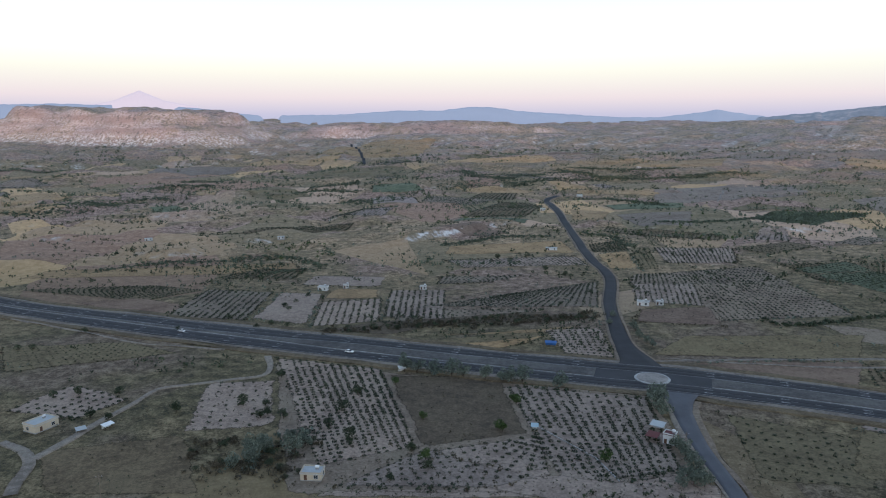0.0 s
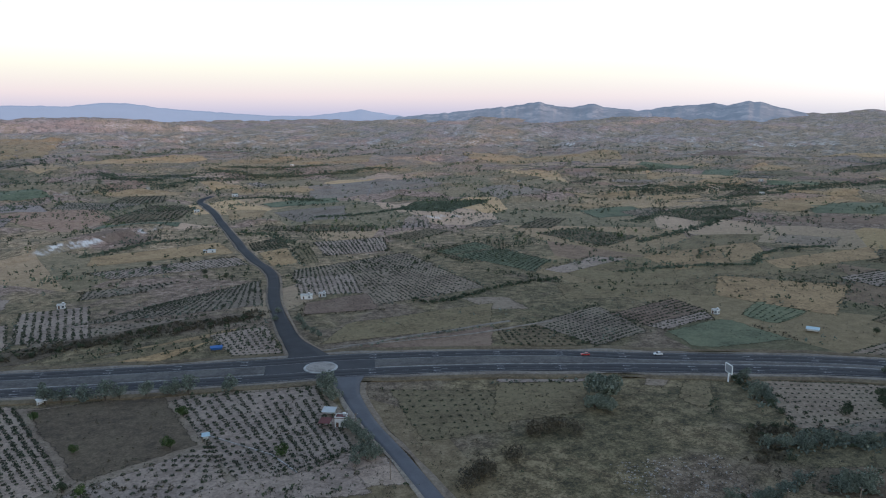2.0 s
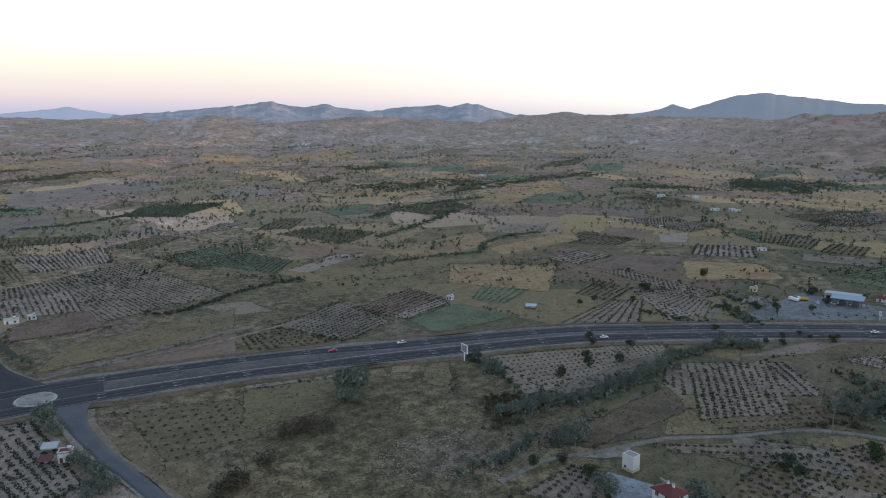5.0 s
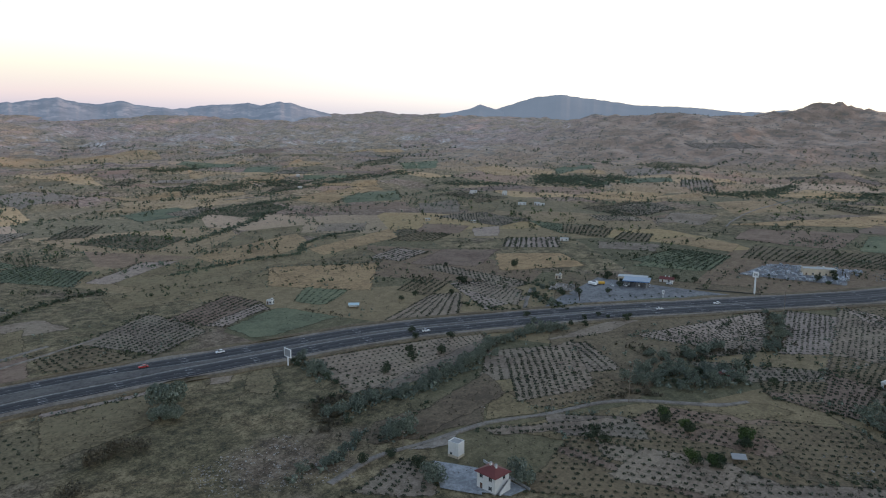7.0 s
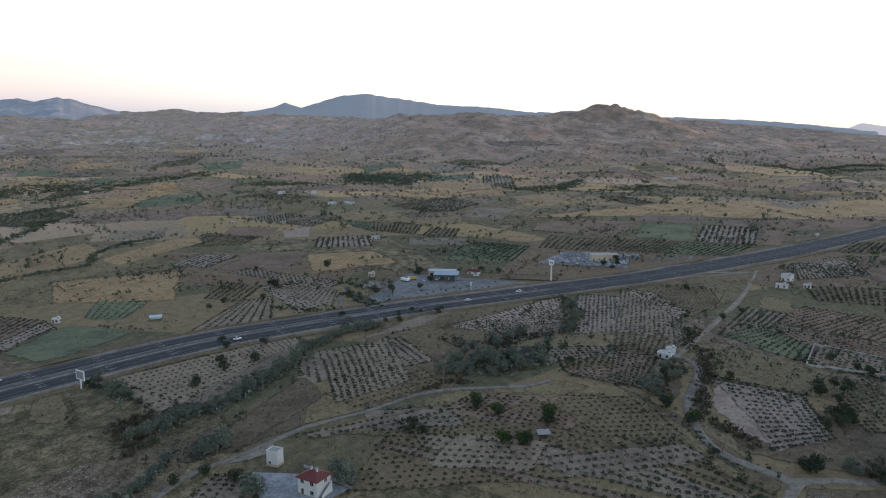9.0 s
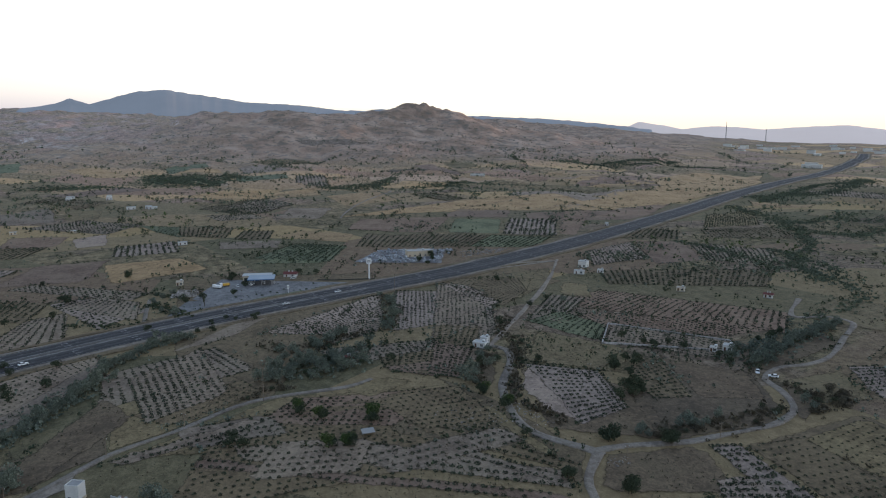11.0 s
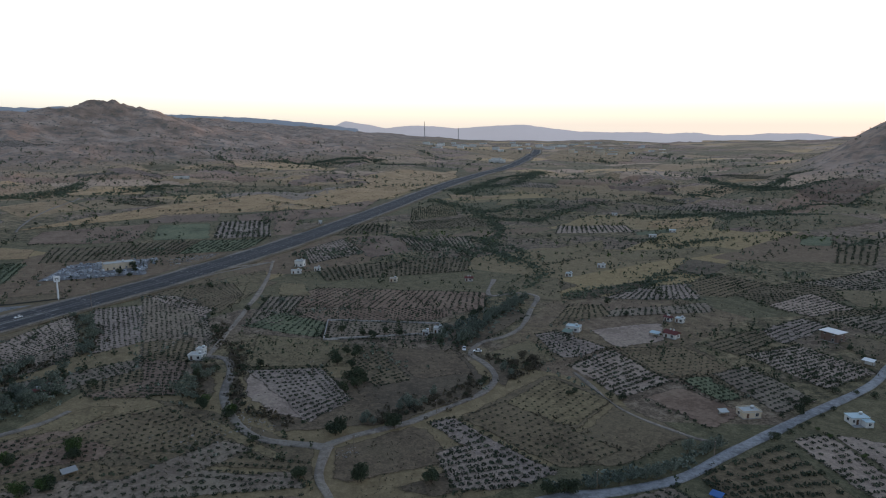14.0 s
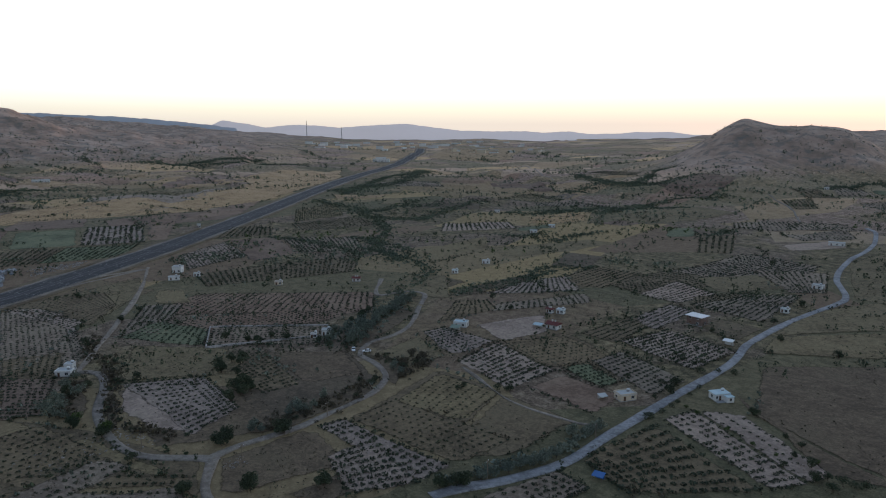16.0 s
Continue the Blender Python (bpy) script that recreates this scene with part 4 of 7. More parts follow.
vineyard("pale", [(-36, 202), (36, 202), (34, 239), (-7, 228)], 4.4, 0.9)
vineyard("olive", [(664, 144), (711, 143), (710, 110), (662, 107)], 5, 1.4)
vineyard("olive", [(582, 364), (642, 355), (634, 330), (579, 333)], 5, 1.3)
field("dark", [(-34, 393), (52, 419), (92, 404), (35, 392)])
vineyard("tan", [(337, -300), (349, -348), (320, -376), (314, -330)], 4.2, 1.3)
field("dark", [(-68, 378), (-35, 399), (10, 398), (-29, 366)])
vineyard("tan", [(-2, 523), (63, 523), (36, 502), (-6, 494)], 4.5, 1.3)
field("grass", [(-19, 355), (55, 376), (52, 359), (28, 344)])
field("tan", [(217, 390), (249, 379), (243, 343), (218, 355)])
field("pale", [(17, 200), (52, 204), (95, 204), (87, 181)])
field("pale", [(-39, 199), (39, 205), (81, 213), (89, 197)])
vineyard("pale", [(-8, 229), (36, 203), (36, 239), (35, 239)], 4.2, 0.9)
field("pale", [(38, 202), (79, 213), (82, 197), (37, 197)])
field("pale", [(-35, 201), (38, 201), (37, 196), (-45, 196)])
field("pale", [(22, 342), (58, 334), (60, 330), (27, 338)])
# fields beyond the highway
field("straw", [(-322, 512), (-313, 542), (-125, 581), (-113, 538)])
vineyard("pale", [(-150, 874), (-107, 881), (-60, 948), (-72, 833)], 5, 1.3)
field("pale", [(-106, 996), (-113, 1110), (-43, 1050), (-32, 973)])
vineyard("olive", [(-268, 725), (-149, 795), (-103, 799), (-106, 770)], 5.5, 1.4)
field("straw", [(-608, 952), (-665, 1044), (-613, 1247), (-521, 1129)])
field("straw", [(-907, 1430), (-944, 1488), (-793, 1606), (-750, 1458)])
field("tan", [(-683, 1610), (-714, 1746), (-509, 1790), (-513, 1684)])
field("straw", [(-531, 1804), (-520, 2046), (-295, 2043), (-334, 1810)])
field("straw", [(-394, 2142), (-304, 2661), (-28, 2659), (-66, 1877)])
field("grass", [(-324, 1474), (-329, 1777), (-89, 1608), (-81, 1467)])
field("straw", [(-408, 1144), (-443, 1244), (-392, 1241), (-370, 1134)])
vineyard("olive", [(-172, 516), (-145, 555), (-109, 548), (-111, 514)], 4.6, 1.3)
field("straw", [(165, 912), (213, 882), (177, 790), (156, 835)])
field("straw", [(213, 1120), (359, 1198), (341, 1090), (216, 1077)])
vineyard("pale", [(195, 642), (267, 632), (245, 566), (185, 568)], 4.4, 1.15)
vineyard("olive", [(139, 660), (179, 688), (169, 622), (135, 618)], 4.4, 1.3)
field("straw", [(136, 608), (168, 626), (157, 550), (134, 547)])
vineyard("grass", [(172, 641), (193, 642), (174, 547), (158, 544)], 4.2, 0.9)
vineyard("tan", [(145, 525), (254, 555), (254, 491), (134, 494)], 4.2, 1.15)
vineyard("olive", [(274, 560), (361, 558), (325, 501), (277, 493)], 4.4, 1.2)
vineyard("pale", [(17, 552), (120, 561), (118, 605), (0, 586)], 4.2, 1.1)
field("straw", [(0, 612), (6, 655), (117, 682), (121, 621)])
orchard("green", [(356, 803), (420, 870), (521, 840), (369, 732)], 6, 2.0)
vineyard("pale", [(302, 677), (331, 720), (358, 718), (340, 670)], 4.8, 1.2)
field("tan", [(289, 943), (356, 1187), (598, 1197), (547, 1040)])
field("straw", [(234, 1625), (697, 1714), (590, 1484), (230, 1443)])
field("tan", [(710, 1747), (1210, 1922), (1032, 1635), (640, 1515)])
field("straw", [(0, 1629), (17, 1723), (267, 1797), (275, 1680)])
vineyard("olive", [(22, 867), (84, 987), (142, 976), (97, 838)], 5, 1.4)
field("straw", [(932, 1662), (1260, 1415), (1178, 1301), (833, 1451)])
field("tan", [(574, 982), (678, 982), (637, 857), (522, 820)])
orchard("green", [(446, 858), (505, 851), (502, 818), (408, 787)], 6, 2.0)
field("straw", [(563, 743), (653, 766), (651, 707), (579, 717)])
field("green", [(563, 710), (640, 685), (615, 620), (536, 630)])
orchard("olive", [(614, 610), (743, 632), (700, 556), (621, 545)], 6.5, 1.9)
orchard("olive", [(409, 577), (470, 584), (491, 513), (428, 486)], 6.0, 1.8)
vineyard("green", [(278, 542), (333, 567), (345, 460), (306, 431)], 4.4, 1.2)
field("pale", [(319, 436), (387, 457), (408, 437), (323, 415)])
field("straw", [(420, 440), (567, 442), (519, 384), (407, 383)])
field("straw", [(496, 378), (645, 370), (587, 336), (478, 346)])
field("green", [(823, 565), (981, 563), (828, 465), (768, 521)])
field("straw", [(758, 620), (988, 615), (978, 585), (761, 534)])
vineyard("tan", [(590, 656), (658, 666), (648, 632), (586, 611)], 5, 1.4)
field("brown", [(483, 266), (554, 270), (573, 221), (499, 209)])
field("brown", [(624, 339), (676, 352), (688, 299), (636, 291)])
vineyard("tan", [(723, 367), (790, 330), (746, 248), (704, 273)], 4.6, 1.4)
vineyard("pale", [(583, 225), (633, 240), (656, 194), (602, 173)], 4.8, 1.5)
vineyard("green", [(741, 258), (741, 181), (705, 160), (674, 195)], 4.6, 1.3)
field("pale", [(672, 293), (708, 274), (640, 247), (623, 270)])
field("straw", [(553, 219), (580, 167), (537, 132), (488, 190)])
field("straw", [(985, 268), (1075, 210), (1058, 149), (937, 236)])
vineyard("olive", [(880, 230), (985, 168), (894, 119), (816, 168)], 5, 1.4)
orchard("green", [(552, 103), (643, 72), (620, 37), (553, 48)], 5.5, 1.5)
orchard("green", [(1226, 412), (1208, 307), (1121, 230), (1164, 372)], 8, 2.4)
field("straw", [(996, 85), (1087, 10), (948, -20), (892, 49)])
field("straw", [(803, 50), (941, -99), (1037, -257), (833, -67)])
field("straw", [(833, -67), (1037, -257), (934, -277), (841, -156)])
field("brown", [(723, 39), (789, 29), (797, -77), (690, -49)])
field("green", [(693, -64), (784, -78), (774, -132), (680, -116)])
vineyard("pale", [(680, -117), (779, -141), (773, -197), (669, -171)], 5, 1.7)
field("brown", [(677, -174), (840, -219), (853, -260), (673, -192)])
field("brown", [(799, -64), (857, -90), (841, -156), (782, -141)])
vineyard("olive", [(630, -14), (688, -26), (675, -105), (615, -74)], 4.6, 1.2)
vineyard("green", [(615, -74), (676, -105), (660, -165), (609, -133)], 4.6, 1.3)
vineyard("green", [(575, 110), (640, 81), (628, 32), (557, 42)], 4.6, 1.3)
field("straw", [(676, 106), (714, 84), (694, 29), (642, 33)])
vineyard("olive", [(683, 199), (746, 217), (722, 152), (671, 150)], 4.8, 1.4)
field("straw", [(963, 267), (1056, 233), (1039, 130), (966, 182)])
vineyard("tan", [(902, 200), (990, 166), (911, 117), (830, 150)], 5, 1.4)
vineyard("tan", [(627, -285), (599, -355), (523, -318), (546, -266)], 4.8, 1.4)
field("brown", [(636, -237), (637, -286), (546, -266), (530, -217)])
vineyard("pale", [(589, -177), (636, -234), (555, -224), (529, -165)], 4.6, 1.3)
vineyard("olive", [(512, -163), (508, -306), (448, -265), (467, -157)], 5, 1.4)
vineyard("grass", [(815, -391), (864, -479), (737, -417), (718, -342)], 5, 1.3)
vineyard("olive", [(706, -333), (722, -429), (646, -411), (659, -319)], 5, 1.4)
vineyard("pale", [(567, -434), (624, -481), (575, -540), (533, -514)], 5, 1.4)
field("green", [(534, -510), (534, -565), (513, -543), (518, -500)])
field("straw", [(558, -545), (588, -682), (525, -611), (531, -561)])
field("straw", [(1014, -300), (1343, -738), (1251, -704), (891, -365)])
field("brown", [(787, -235), (897, -331), (926, -395), (810, -314)])
field("straw", [(2337, -1247), (2253, -1575), (1630, -1143), (1809, -1126)])
field("straw", [(1727, -1257), (2156, -1682), (2199, -2126), (1534, -1420)])
field("tan", [(744, -676), (771, -782), (743, -849), (700, -701)])
vineyard("olive", [(-302, 476), (-210, 491), (-166, 477), (-195, 444)], 4.2, 1.0)
field("brown", [(-244, 441), (-200, 454), (-162, 433), (-167, 404)])
vineyard("tan", [(-115, 397), (-116, 471), (-166, 479), (-168, 406)], 4.2, 1.3)
field("pale", [(-114, 400), (-112, 471), (-82, 465), (-77, 387)])
field("straw", [(-80, 452), (-77, 483), (-44, 480), (-44, 452)])
vineyard("pale", [(-77, 383), (-81, 444), (-39, 454), (-36, 396)], 4.0, 1.15)
vineyard("pale", [(-37, 404), (-38, 478), (3, 477), (2, 400)], 4.0, 1.15)
field("pale", [(-103, 493), (-101, 527), (-42, 521), (-45, 487)])
vineyard("grass", [(-229, 346), (-168, 356), (-131, 336), (-204, 306)], 4.4, 0.6)
vineyard("pale", [(-176, 261), (-164, 294), (-129, 275), (-140, 254)], 4.6, 0.9)
orchard("pale", [(-97, 242), (-106, 296), (-76, 297), (-63, 248)], 6.5, 0.9)
field("straw", [(-10, 366), (16, 370), (79, 387), (66, 374)])
field("straw", [(-10, 352), (20, 354), (59, 367), (28, 341)])
vineyard("pale", [(56, 379), (91, 384), (85, 326), (60, 334)], 4.0, 1.0)
vineyard("tan", [(-10, 431), (44, 463), (115, 503), (100, 428)], 4.2, 1.15)
field("brown", [(111, 395), (124, 425), (170, 432), (161, 384)])
field("grass", [(102, 333), (133, 367), (232, 369), (203, 323)])
field("brown", [(104, 321), (142, 323), (203, 323), (181, 287)])
vineyard("tan", [(223, 316), (287, 334), (273, 273), (229, 264)], 3.8, 1.05)
vineyard("olive", [(201, 320), (228, 317), (224, 268), (187, 290)], 4.2, 1.1)
vineyard("brown", [(276, 313), (341, 325), (338, 291), (280, 280)], 4.0, 1.1)
vineyard("pale", [(278, 284), (337, 292), (326, 275), (281, 272)], 4.0, 1.1)
field("green", [(281, 270), (332, 275), (331, 224), (269, 239)])
vineyard("olive", [(402, 231), (447, 238), (443, 206), (396, 201)], 4.0, 1.4)
vineyard("tan", [(330, 200), (402, 204), (419, 188), (366, 164)], 4.2, 1.1)
vineyard("pale", [(492, 310), (542, 310), (537, 273), (487, 274)], 4.4, 1.3)
field("straw", [(421, 359), (480, 290), (393, 245), (371, 316)])
vineyard("green", [(345, 275), (386, 296), (389, 258), (346, 248)], 4.6, 0.9)
field("grass", [(155, 246), (194, 230), (171, 200), (131, 208)])
field("pale", [(154, 245), (161, 256), (200, 237), (193, 227)])
field("grass", [(210, 195), (231, 213), (244, 204), (214, 178)])
field("tan", [(210, 214), (221, 223), (233, 216), (217, 207)])
# valley below the highway
field("olive", [(510, 151), (516, 4), (276, 44), (248, 77)])
field("grass", [(315, 128), (281, 47), (246, 76), (228, 92)])
field("dark", [(210, 131), (258, 104), (227, 91), (189, 121)])
field("grass", [(484, -58), (511, -127), (491, -123), (425, -85)])
vineyard("grass", [(479, -47), (485, -109), (430, -90), (443, -61)], 4.2, 0.65)
field("grass", [(224, 90), (275, 41), (286, -36), (228, -52)])
field("olive", [(297, -22), (264, -48), (218, -72), (191, -63)])
vineyard("olive", [(184, 63), (213, -24), (283, -20), (251, 59)], 3.6, 0.79)
vineyard("brown", [(249, 48), (238, -35), (283, -33), (273, 35)], 3.5, 0.88)
vineyard("olive", [(239, 0), (211, -61), (242, -49), (281, -28)], 3.5, 0.79)
vineyard("tan", [(247, 77), (259, 44), (240, 30), (228, 65)], 3.4, 0.93)
vineyard("tan", [(232, 54), (229, -10), (212, -5), (218, 45)], 3.5, 1.02)
vineyard("tan", [(232, 4), (206, -62), (192, -61), (213, 5)], 3.7, 0.98)
vineyard("brown", [(224, 60), (191, -59), (183, -60), (216, 63)], 3.7, 0.93)
vineyard("olive", [(281, -21), (245, -51), (228, -41), (252, -16)], 3.7, 0.84)
vineyard("olive", [(250, -15), (209, -68), (202, -63), (238, -14)], 3.5, 0.88)
vineyard("tan", [(232, -20), (202, -61), (195, -57), (224, -19)], 3.5, 0.93)
field("grass", [(280, 18), (297, -1), (289, -16), (269, 6)])
field("grass", [(261, -37), (260, -46), (213, -62), (216, -54)])
vineyard("tan", [(223, 92), (256, 50), (250, 41), (217, 85)], 3.4, 0.93)
vineyard("pale", [(365, 66), (456, 1), (391, -2), (360, 32)], 3.3, 0.98)
vineyard("tan", [(363, 33), (394, -2), (364, 1), (342, 27)], 3.4, 0.74)
vineyard("pale", [(363, -5), (394, -67), (455, -73), (460, -8)], 3.4, 0.98)
vineyard("tan", [(337, 34), (351, -40), (338, -37), (310, 17)], 3.5, 0.93)
vineyard("olive", [(324, 3), (336, -51), (293, -29), (304, -2)], 3.5, 0.98)
vineyard("brown", [(308, 1), (320, -34), (292, -28), (300, -9)], 3.5, 0.84)
vineyard("tan", [(352, -36), (409, -67), (359, -63), (331, -47)], 3.5, 0.93)
vineyard("tan", [(265, 110), (306, 127), (345, 83), (310, 56)], 3.7, 0.93)
vineyard("tan", [(258, 199), (338, 140), (318, 125), (226, 150)], 3.7, 0.70)
field("tan", [(239, 149), (330, 134), (311, 122), (240, 139)])
field("tan", [(335, 105), (391, 81), (409, 63), (364, 77)])
vineyard("olive", [(494, -40), (491, -100), (453, -98), (411, -75)], 3.9, 0.65)
vineyard("olive", [(260, 98), (299, 61), (281, 48), (247, 78)], 4.0, 0.74)
vineyard("tan", [(235, 36), (234, 0), (209, 5), (204, 43)], 3.7, 0.84)
vineyard("olive", [(271, 6), (284, -34), (245, -47), (238, -16)], 3.7, 0.79)
vineyard("tan", [(222, 4), (241, -44), (228, -55), (204, -4)], 3.7, 0.88)
field("dark", [(346, -65), (330, -70), (259, -56), (256, -51)])
field("dark", [(290, -35), (327, -52), (322, -58), (277, -48)])
vineyard("tan", [(477, -37), (454, -69), (354, -58), (340, -24)], 3.5, 0.93)
vineyard("olive", [(376, -28), (372, -58), (329, -46), (329, -24)], 3.5, 0.93)
vineyard("brown", [(349, -26), (333, -47), (289, -35), (297, -21)], 3.4, 0.93)
vineyard("pale", [(483, -37), (471, -60), (422, -75), (410, -65)], 3.5, 0.98)
vineyard("brown", [(417, -104), (452, -147), (385, -244), (342, -218)], 3.9, 1.02)
vineyard("brown", [(376, -93), (397, -129), (353, -217), (341, -183)], 4.0, 0.88)
vineyard("tan", [(380, -81), (445, -111), (429, -133), (377, -103)], 3.5, 1.12)
vineyard("green", [(380, -80), (401, -108), (367, -127), (337, -114)], 3.7, 0.93)
field("grass", [(335, -71), (340, -114), (292, -104), (312, -68)])
vineyard("grass", [(340, -74), (330, -112), (304, -107), (317, -70)], 3.9, 0.79)
field("grass", [(476, -128), (471, -143), (427, -138), (443, -116)])
vineyard("tan", [(338, -114), (304, -164), (337, -183), (373, -130)], 3.5, 0.98)
field("dark", [(236, -61), (306, -64), (274, -112), (222, -104)])
field("dark", [(222, -98), (274, -104), (290, -168), (243, -159)])
field("grass", [(364, -85), (326, -124), (296, -101), (311, -68)])
field("heath", [(314, -132), (288, -167), (255, -158), (259, -131)])
vineyard("olive", [(260, -111), (260, -130), (317, -134), (296, -110)], 3.5, 0.98)
vineyard("pale", [(310, -67), (295, -101), (252, -99), (237, -73)], 3.5, 1.0)
field("pale", [(309, -70), (277, -59), (255, -64), (240, -76)])
field("dark", [(231, -94), (247, -155), (234, -151), (221, -102)])
field("dark", [(304, -171), (348, -241), (323, -232), (286, -175)])
field("olive", [(218, -131), (241, -188), (201, -193), (174, -134)])
field("olive", [(174, -134), (201, -193), (161, -195), (157, -154)])
vineyard("olive", [(217, -127), (224, -153), (165, -165), (163, -137)], 3.7, 0.65)
vineyard("grass", [(219, -149), (238, -185), (200, -191), (188, -160)], 3.9, 0.56)
field("dark", [(215, -76), (220, -114), (186, -112), (190, -67)])
field("dark", [(182, -82), (184, -109), (168, -106), (168, -92)])
vineyard("pale", [(219, -114), (219, -127), (165, -136), (160, -120)], 3.4, 1.22)
vineyard("pale", [(196, -106), (197, -126), (161, -121), (168, -98)], 3.4, 1.22)
field("grass", [(277, -176), (289, -212), (251, -203), (249, -170)])
field("dark", [(275, -174), (257, -184), (231, -158), (243, -161)])
field("olive", [(252, -235), (245, -277), (216, -269), (206, -228)])
vineyard("pale", [(293, -216), (293, -231), (255, -237), (249, -202)], 3.5, 0.93)
vineyard("pale", [(244, -200), (256, -237), (205, -229), (201, -195)], 3.4, 1.12)
field("pale", [(287, -247), (278, -295), (250, -271), (253, -238)])
field("grass", [(375, -243), (422, -297), (398, -314), (340, -273)])
field("dark", [(358, -289), (365, -367), (345, -348), (339, -276)])
vineyard("pale", [(336, -300), (349, -336), (343, -383), (302, -355)], 3.7, 1.07)
vineyard("tan", [(301, -271), (313, -286), (297, -352), (277, -338)], 3.7, 1.02)
vineyard("olive", [(301, -231), (334, -271), (324, -290), (302, -280)], 3.7, 0.93)
vineyard("olive", [(210, -234), (214, -268), (191, -242), (191, -230)], 3.5, 0.93)
field("brown", [(200, -204), (202, -228), (168, -228), (160, -204)])
vineyard("olive", [(255, -238), (242, -272), (199, -265), (210, -230)], 3.9, 0.65)
vineyard("olive", [(239, -281), (245, -334), (224, -328), (214, -281)], 3.5, 0.93)
vineyard("green", [(208, -233), (206, -250), (178, -241), (179, -227)], 3.2, 0.93)
vineyard("tan", [(206, -251), (207, -277), (162, -265), (159, -236)], 3.5, 0.93)
vineyard("pale", [(218, -286), (215, -325), (170, -320), (167, -278)], 3.4, 1.16)
vineyard("pale", [(275, -376), (283, -432), (241, -419), (243, -378)], 3.7, 1.02)
vineyard("pale", [(242, -329), (247, -374), (227, -371), (216, -317)], 3.5, 1.02)
vineyard("tan", [(239, -381), (238, -429), (207, -462), (188, -377)], 3.7, 1.12)
vineyard("olive", [(249, -400), (234, -441), (229, -413), (236, -384)], 3.7, 0.93)
field("olive", [(210, -343), (210, -368), (183, -367), (177, -333)])
vineyard("tan", [(271, -512), (226, -543), (199, -478), (215, -460)], 4.0, 1.12)
field("grass", [(280, -450), (260, -499), (221, -474), (244, -423)])
field("heath", [(126, -253), (153, -308), (116, -358), (65, -236)])
field("heath", [(144, -270), (126, -253), (65, -236), (87, -226)])
field("grass", [(163, -325), (173, -357), (137, -415), (119, -366)])
field("grass", [(184, -422), (166, -494), (138, -420), (174, -357)])
vineyard("olive", [(142, -172), (145, -217), (91, -201), (118, -166)], 4.4, 1.35)
vineyard("pale", [(145, -220), (143, -240), (86, -217), (91, -203)], 3.5, 1.02)
vineyard("pale", [(86, -216), (143, -239), (127, -250), (84, -229)], 4.2, 0.8, 0.72)
vineyard("tan", [(146, -125), (141, -163), (126, -161), (125, -148)], 3.7, 1.02)

vineyard("tan", [(160, 110), (190, 106), (189, 93), (172, 80)], 3.4, 0.95)
field("dark", [(196, 123), (282, 113), (258, 94), (204, 106)])
vineyard("tan", [(250, 88), (300, 112), (345, 90), (282, 62)], 3.8, 0.95)
# plain towards the town
field("straw", [(1296, -482), (1398, -787), (1185, -644), (980, -446)])
field("straw", [(927, -251), (1131, -472), (946, -431), (858, -275)])
field("brown", [(1176, -318), (1310, -436), (1324, -546), (1187, -421)])
field("straw", [(587, -581), (591, -675), (544, -631), (541, -550)])
field("grass", [(524, -643), (537, -832), (449, -805), (454, -641)])
vineyard("grass", [(783, -771), (745, -812), (678, -719), (750, -676)], 5.5, 1.3)
field("brown", [(687, -957), (676, -1058), (589, -1041), (560, -896)])
field("brown", [(928, -815), (871, -887), (785, -842), (844, -771)])

field("pale", [(10, 202), (37, 212), (74, 202), (75, 179)])

# ---- plan: trees and thickets ----
for x, y in [(-40, 264), (-43, 247), (-34, 239), (-71, 256), (-69, 259), (-36, 280), (-73, 300), (-100, 428), (-81, 268), (-106, 262), (93, 519), (81, 540), (47, 591)]:
    tree("fruit", x, y, 1.2)
for x, y in [(-21, 292), (-8, 255), (29, 272), (21, 246), (55, 220), (-6, 221), (30, 271), (22, 243)]:
    tree("fresh", x, y, 1.2)
for x, y in [(-72, 268), (-62, 256), (-11, 227), (-33, 232), (-17, 207), (-5, 215), (-137, 280), (-154, 280), (-163, 277), (-129, 254), (-137, 256)]:
    tree("fruit", x, y, 1.0)
for x, y in [(-18, 309), (-12, 307), (-4, 304), (4, 302), (9, 301), (19, 298), (27, 296), (30, 295), (35, 294), (51, 289), (87, 271), (86, 265), (86, 259)]:
    tree("willow", x, y, 1.35)
for x, y in [(-210, 343), (-217, 342), (-198, 372), (-149, 378), (-127, 401), (-99, 389), (-106, 383), (-89, 385), (-96, 443), (-96, 421), (-80, 451), (-91, 459)]:
    tree("shrub", x, y, 1.2)
for x, y in [(108, 383), (107, 374), (105, 361), (107, 353), (108, 346), (102, 407), (96, 389)]:
    tree("willow", x, y, 0.8)
for x, y in [(83, 227), (83, 223), (83, 218), (83, 213), (78, 207), (82, 207), (82, 230), (79, 204), (75, 203), (82, 203)]:
    tree("willow", x, y, 0.9)
for x, y in [(97, 519), (239, 562), (134, 482), (136, 474), (41, 577), (58, 583), (75, 602), (13, 451), (101, 466), (75, 435)]:
    tree("shrub", x, y, 1.3)
for x, y in [(185, 209)]:
    tree("big", x, y, 1.15)
for x, y in [(175, 202), (178, 198)]:
    tree("big", x, y, 0.55)
for x, y in [(257, 152), (278, 150), (293, 142), (318, 149), (318, 172), (444, 202), (512, 186), (379, 213), (762, 525)]:
    tree("fruit", x, y, 1.3)
for x, y in [(142, 195), (147, 194), (151, 193), (139, 194), (155, 189), (110, 179), (106, 176), (110, 175), (103, 176), (123, 181), (100, 172)]:
    tree("scrub", x, y, 2.2)
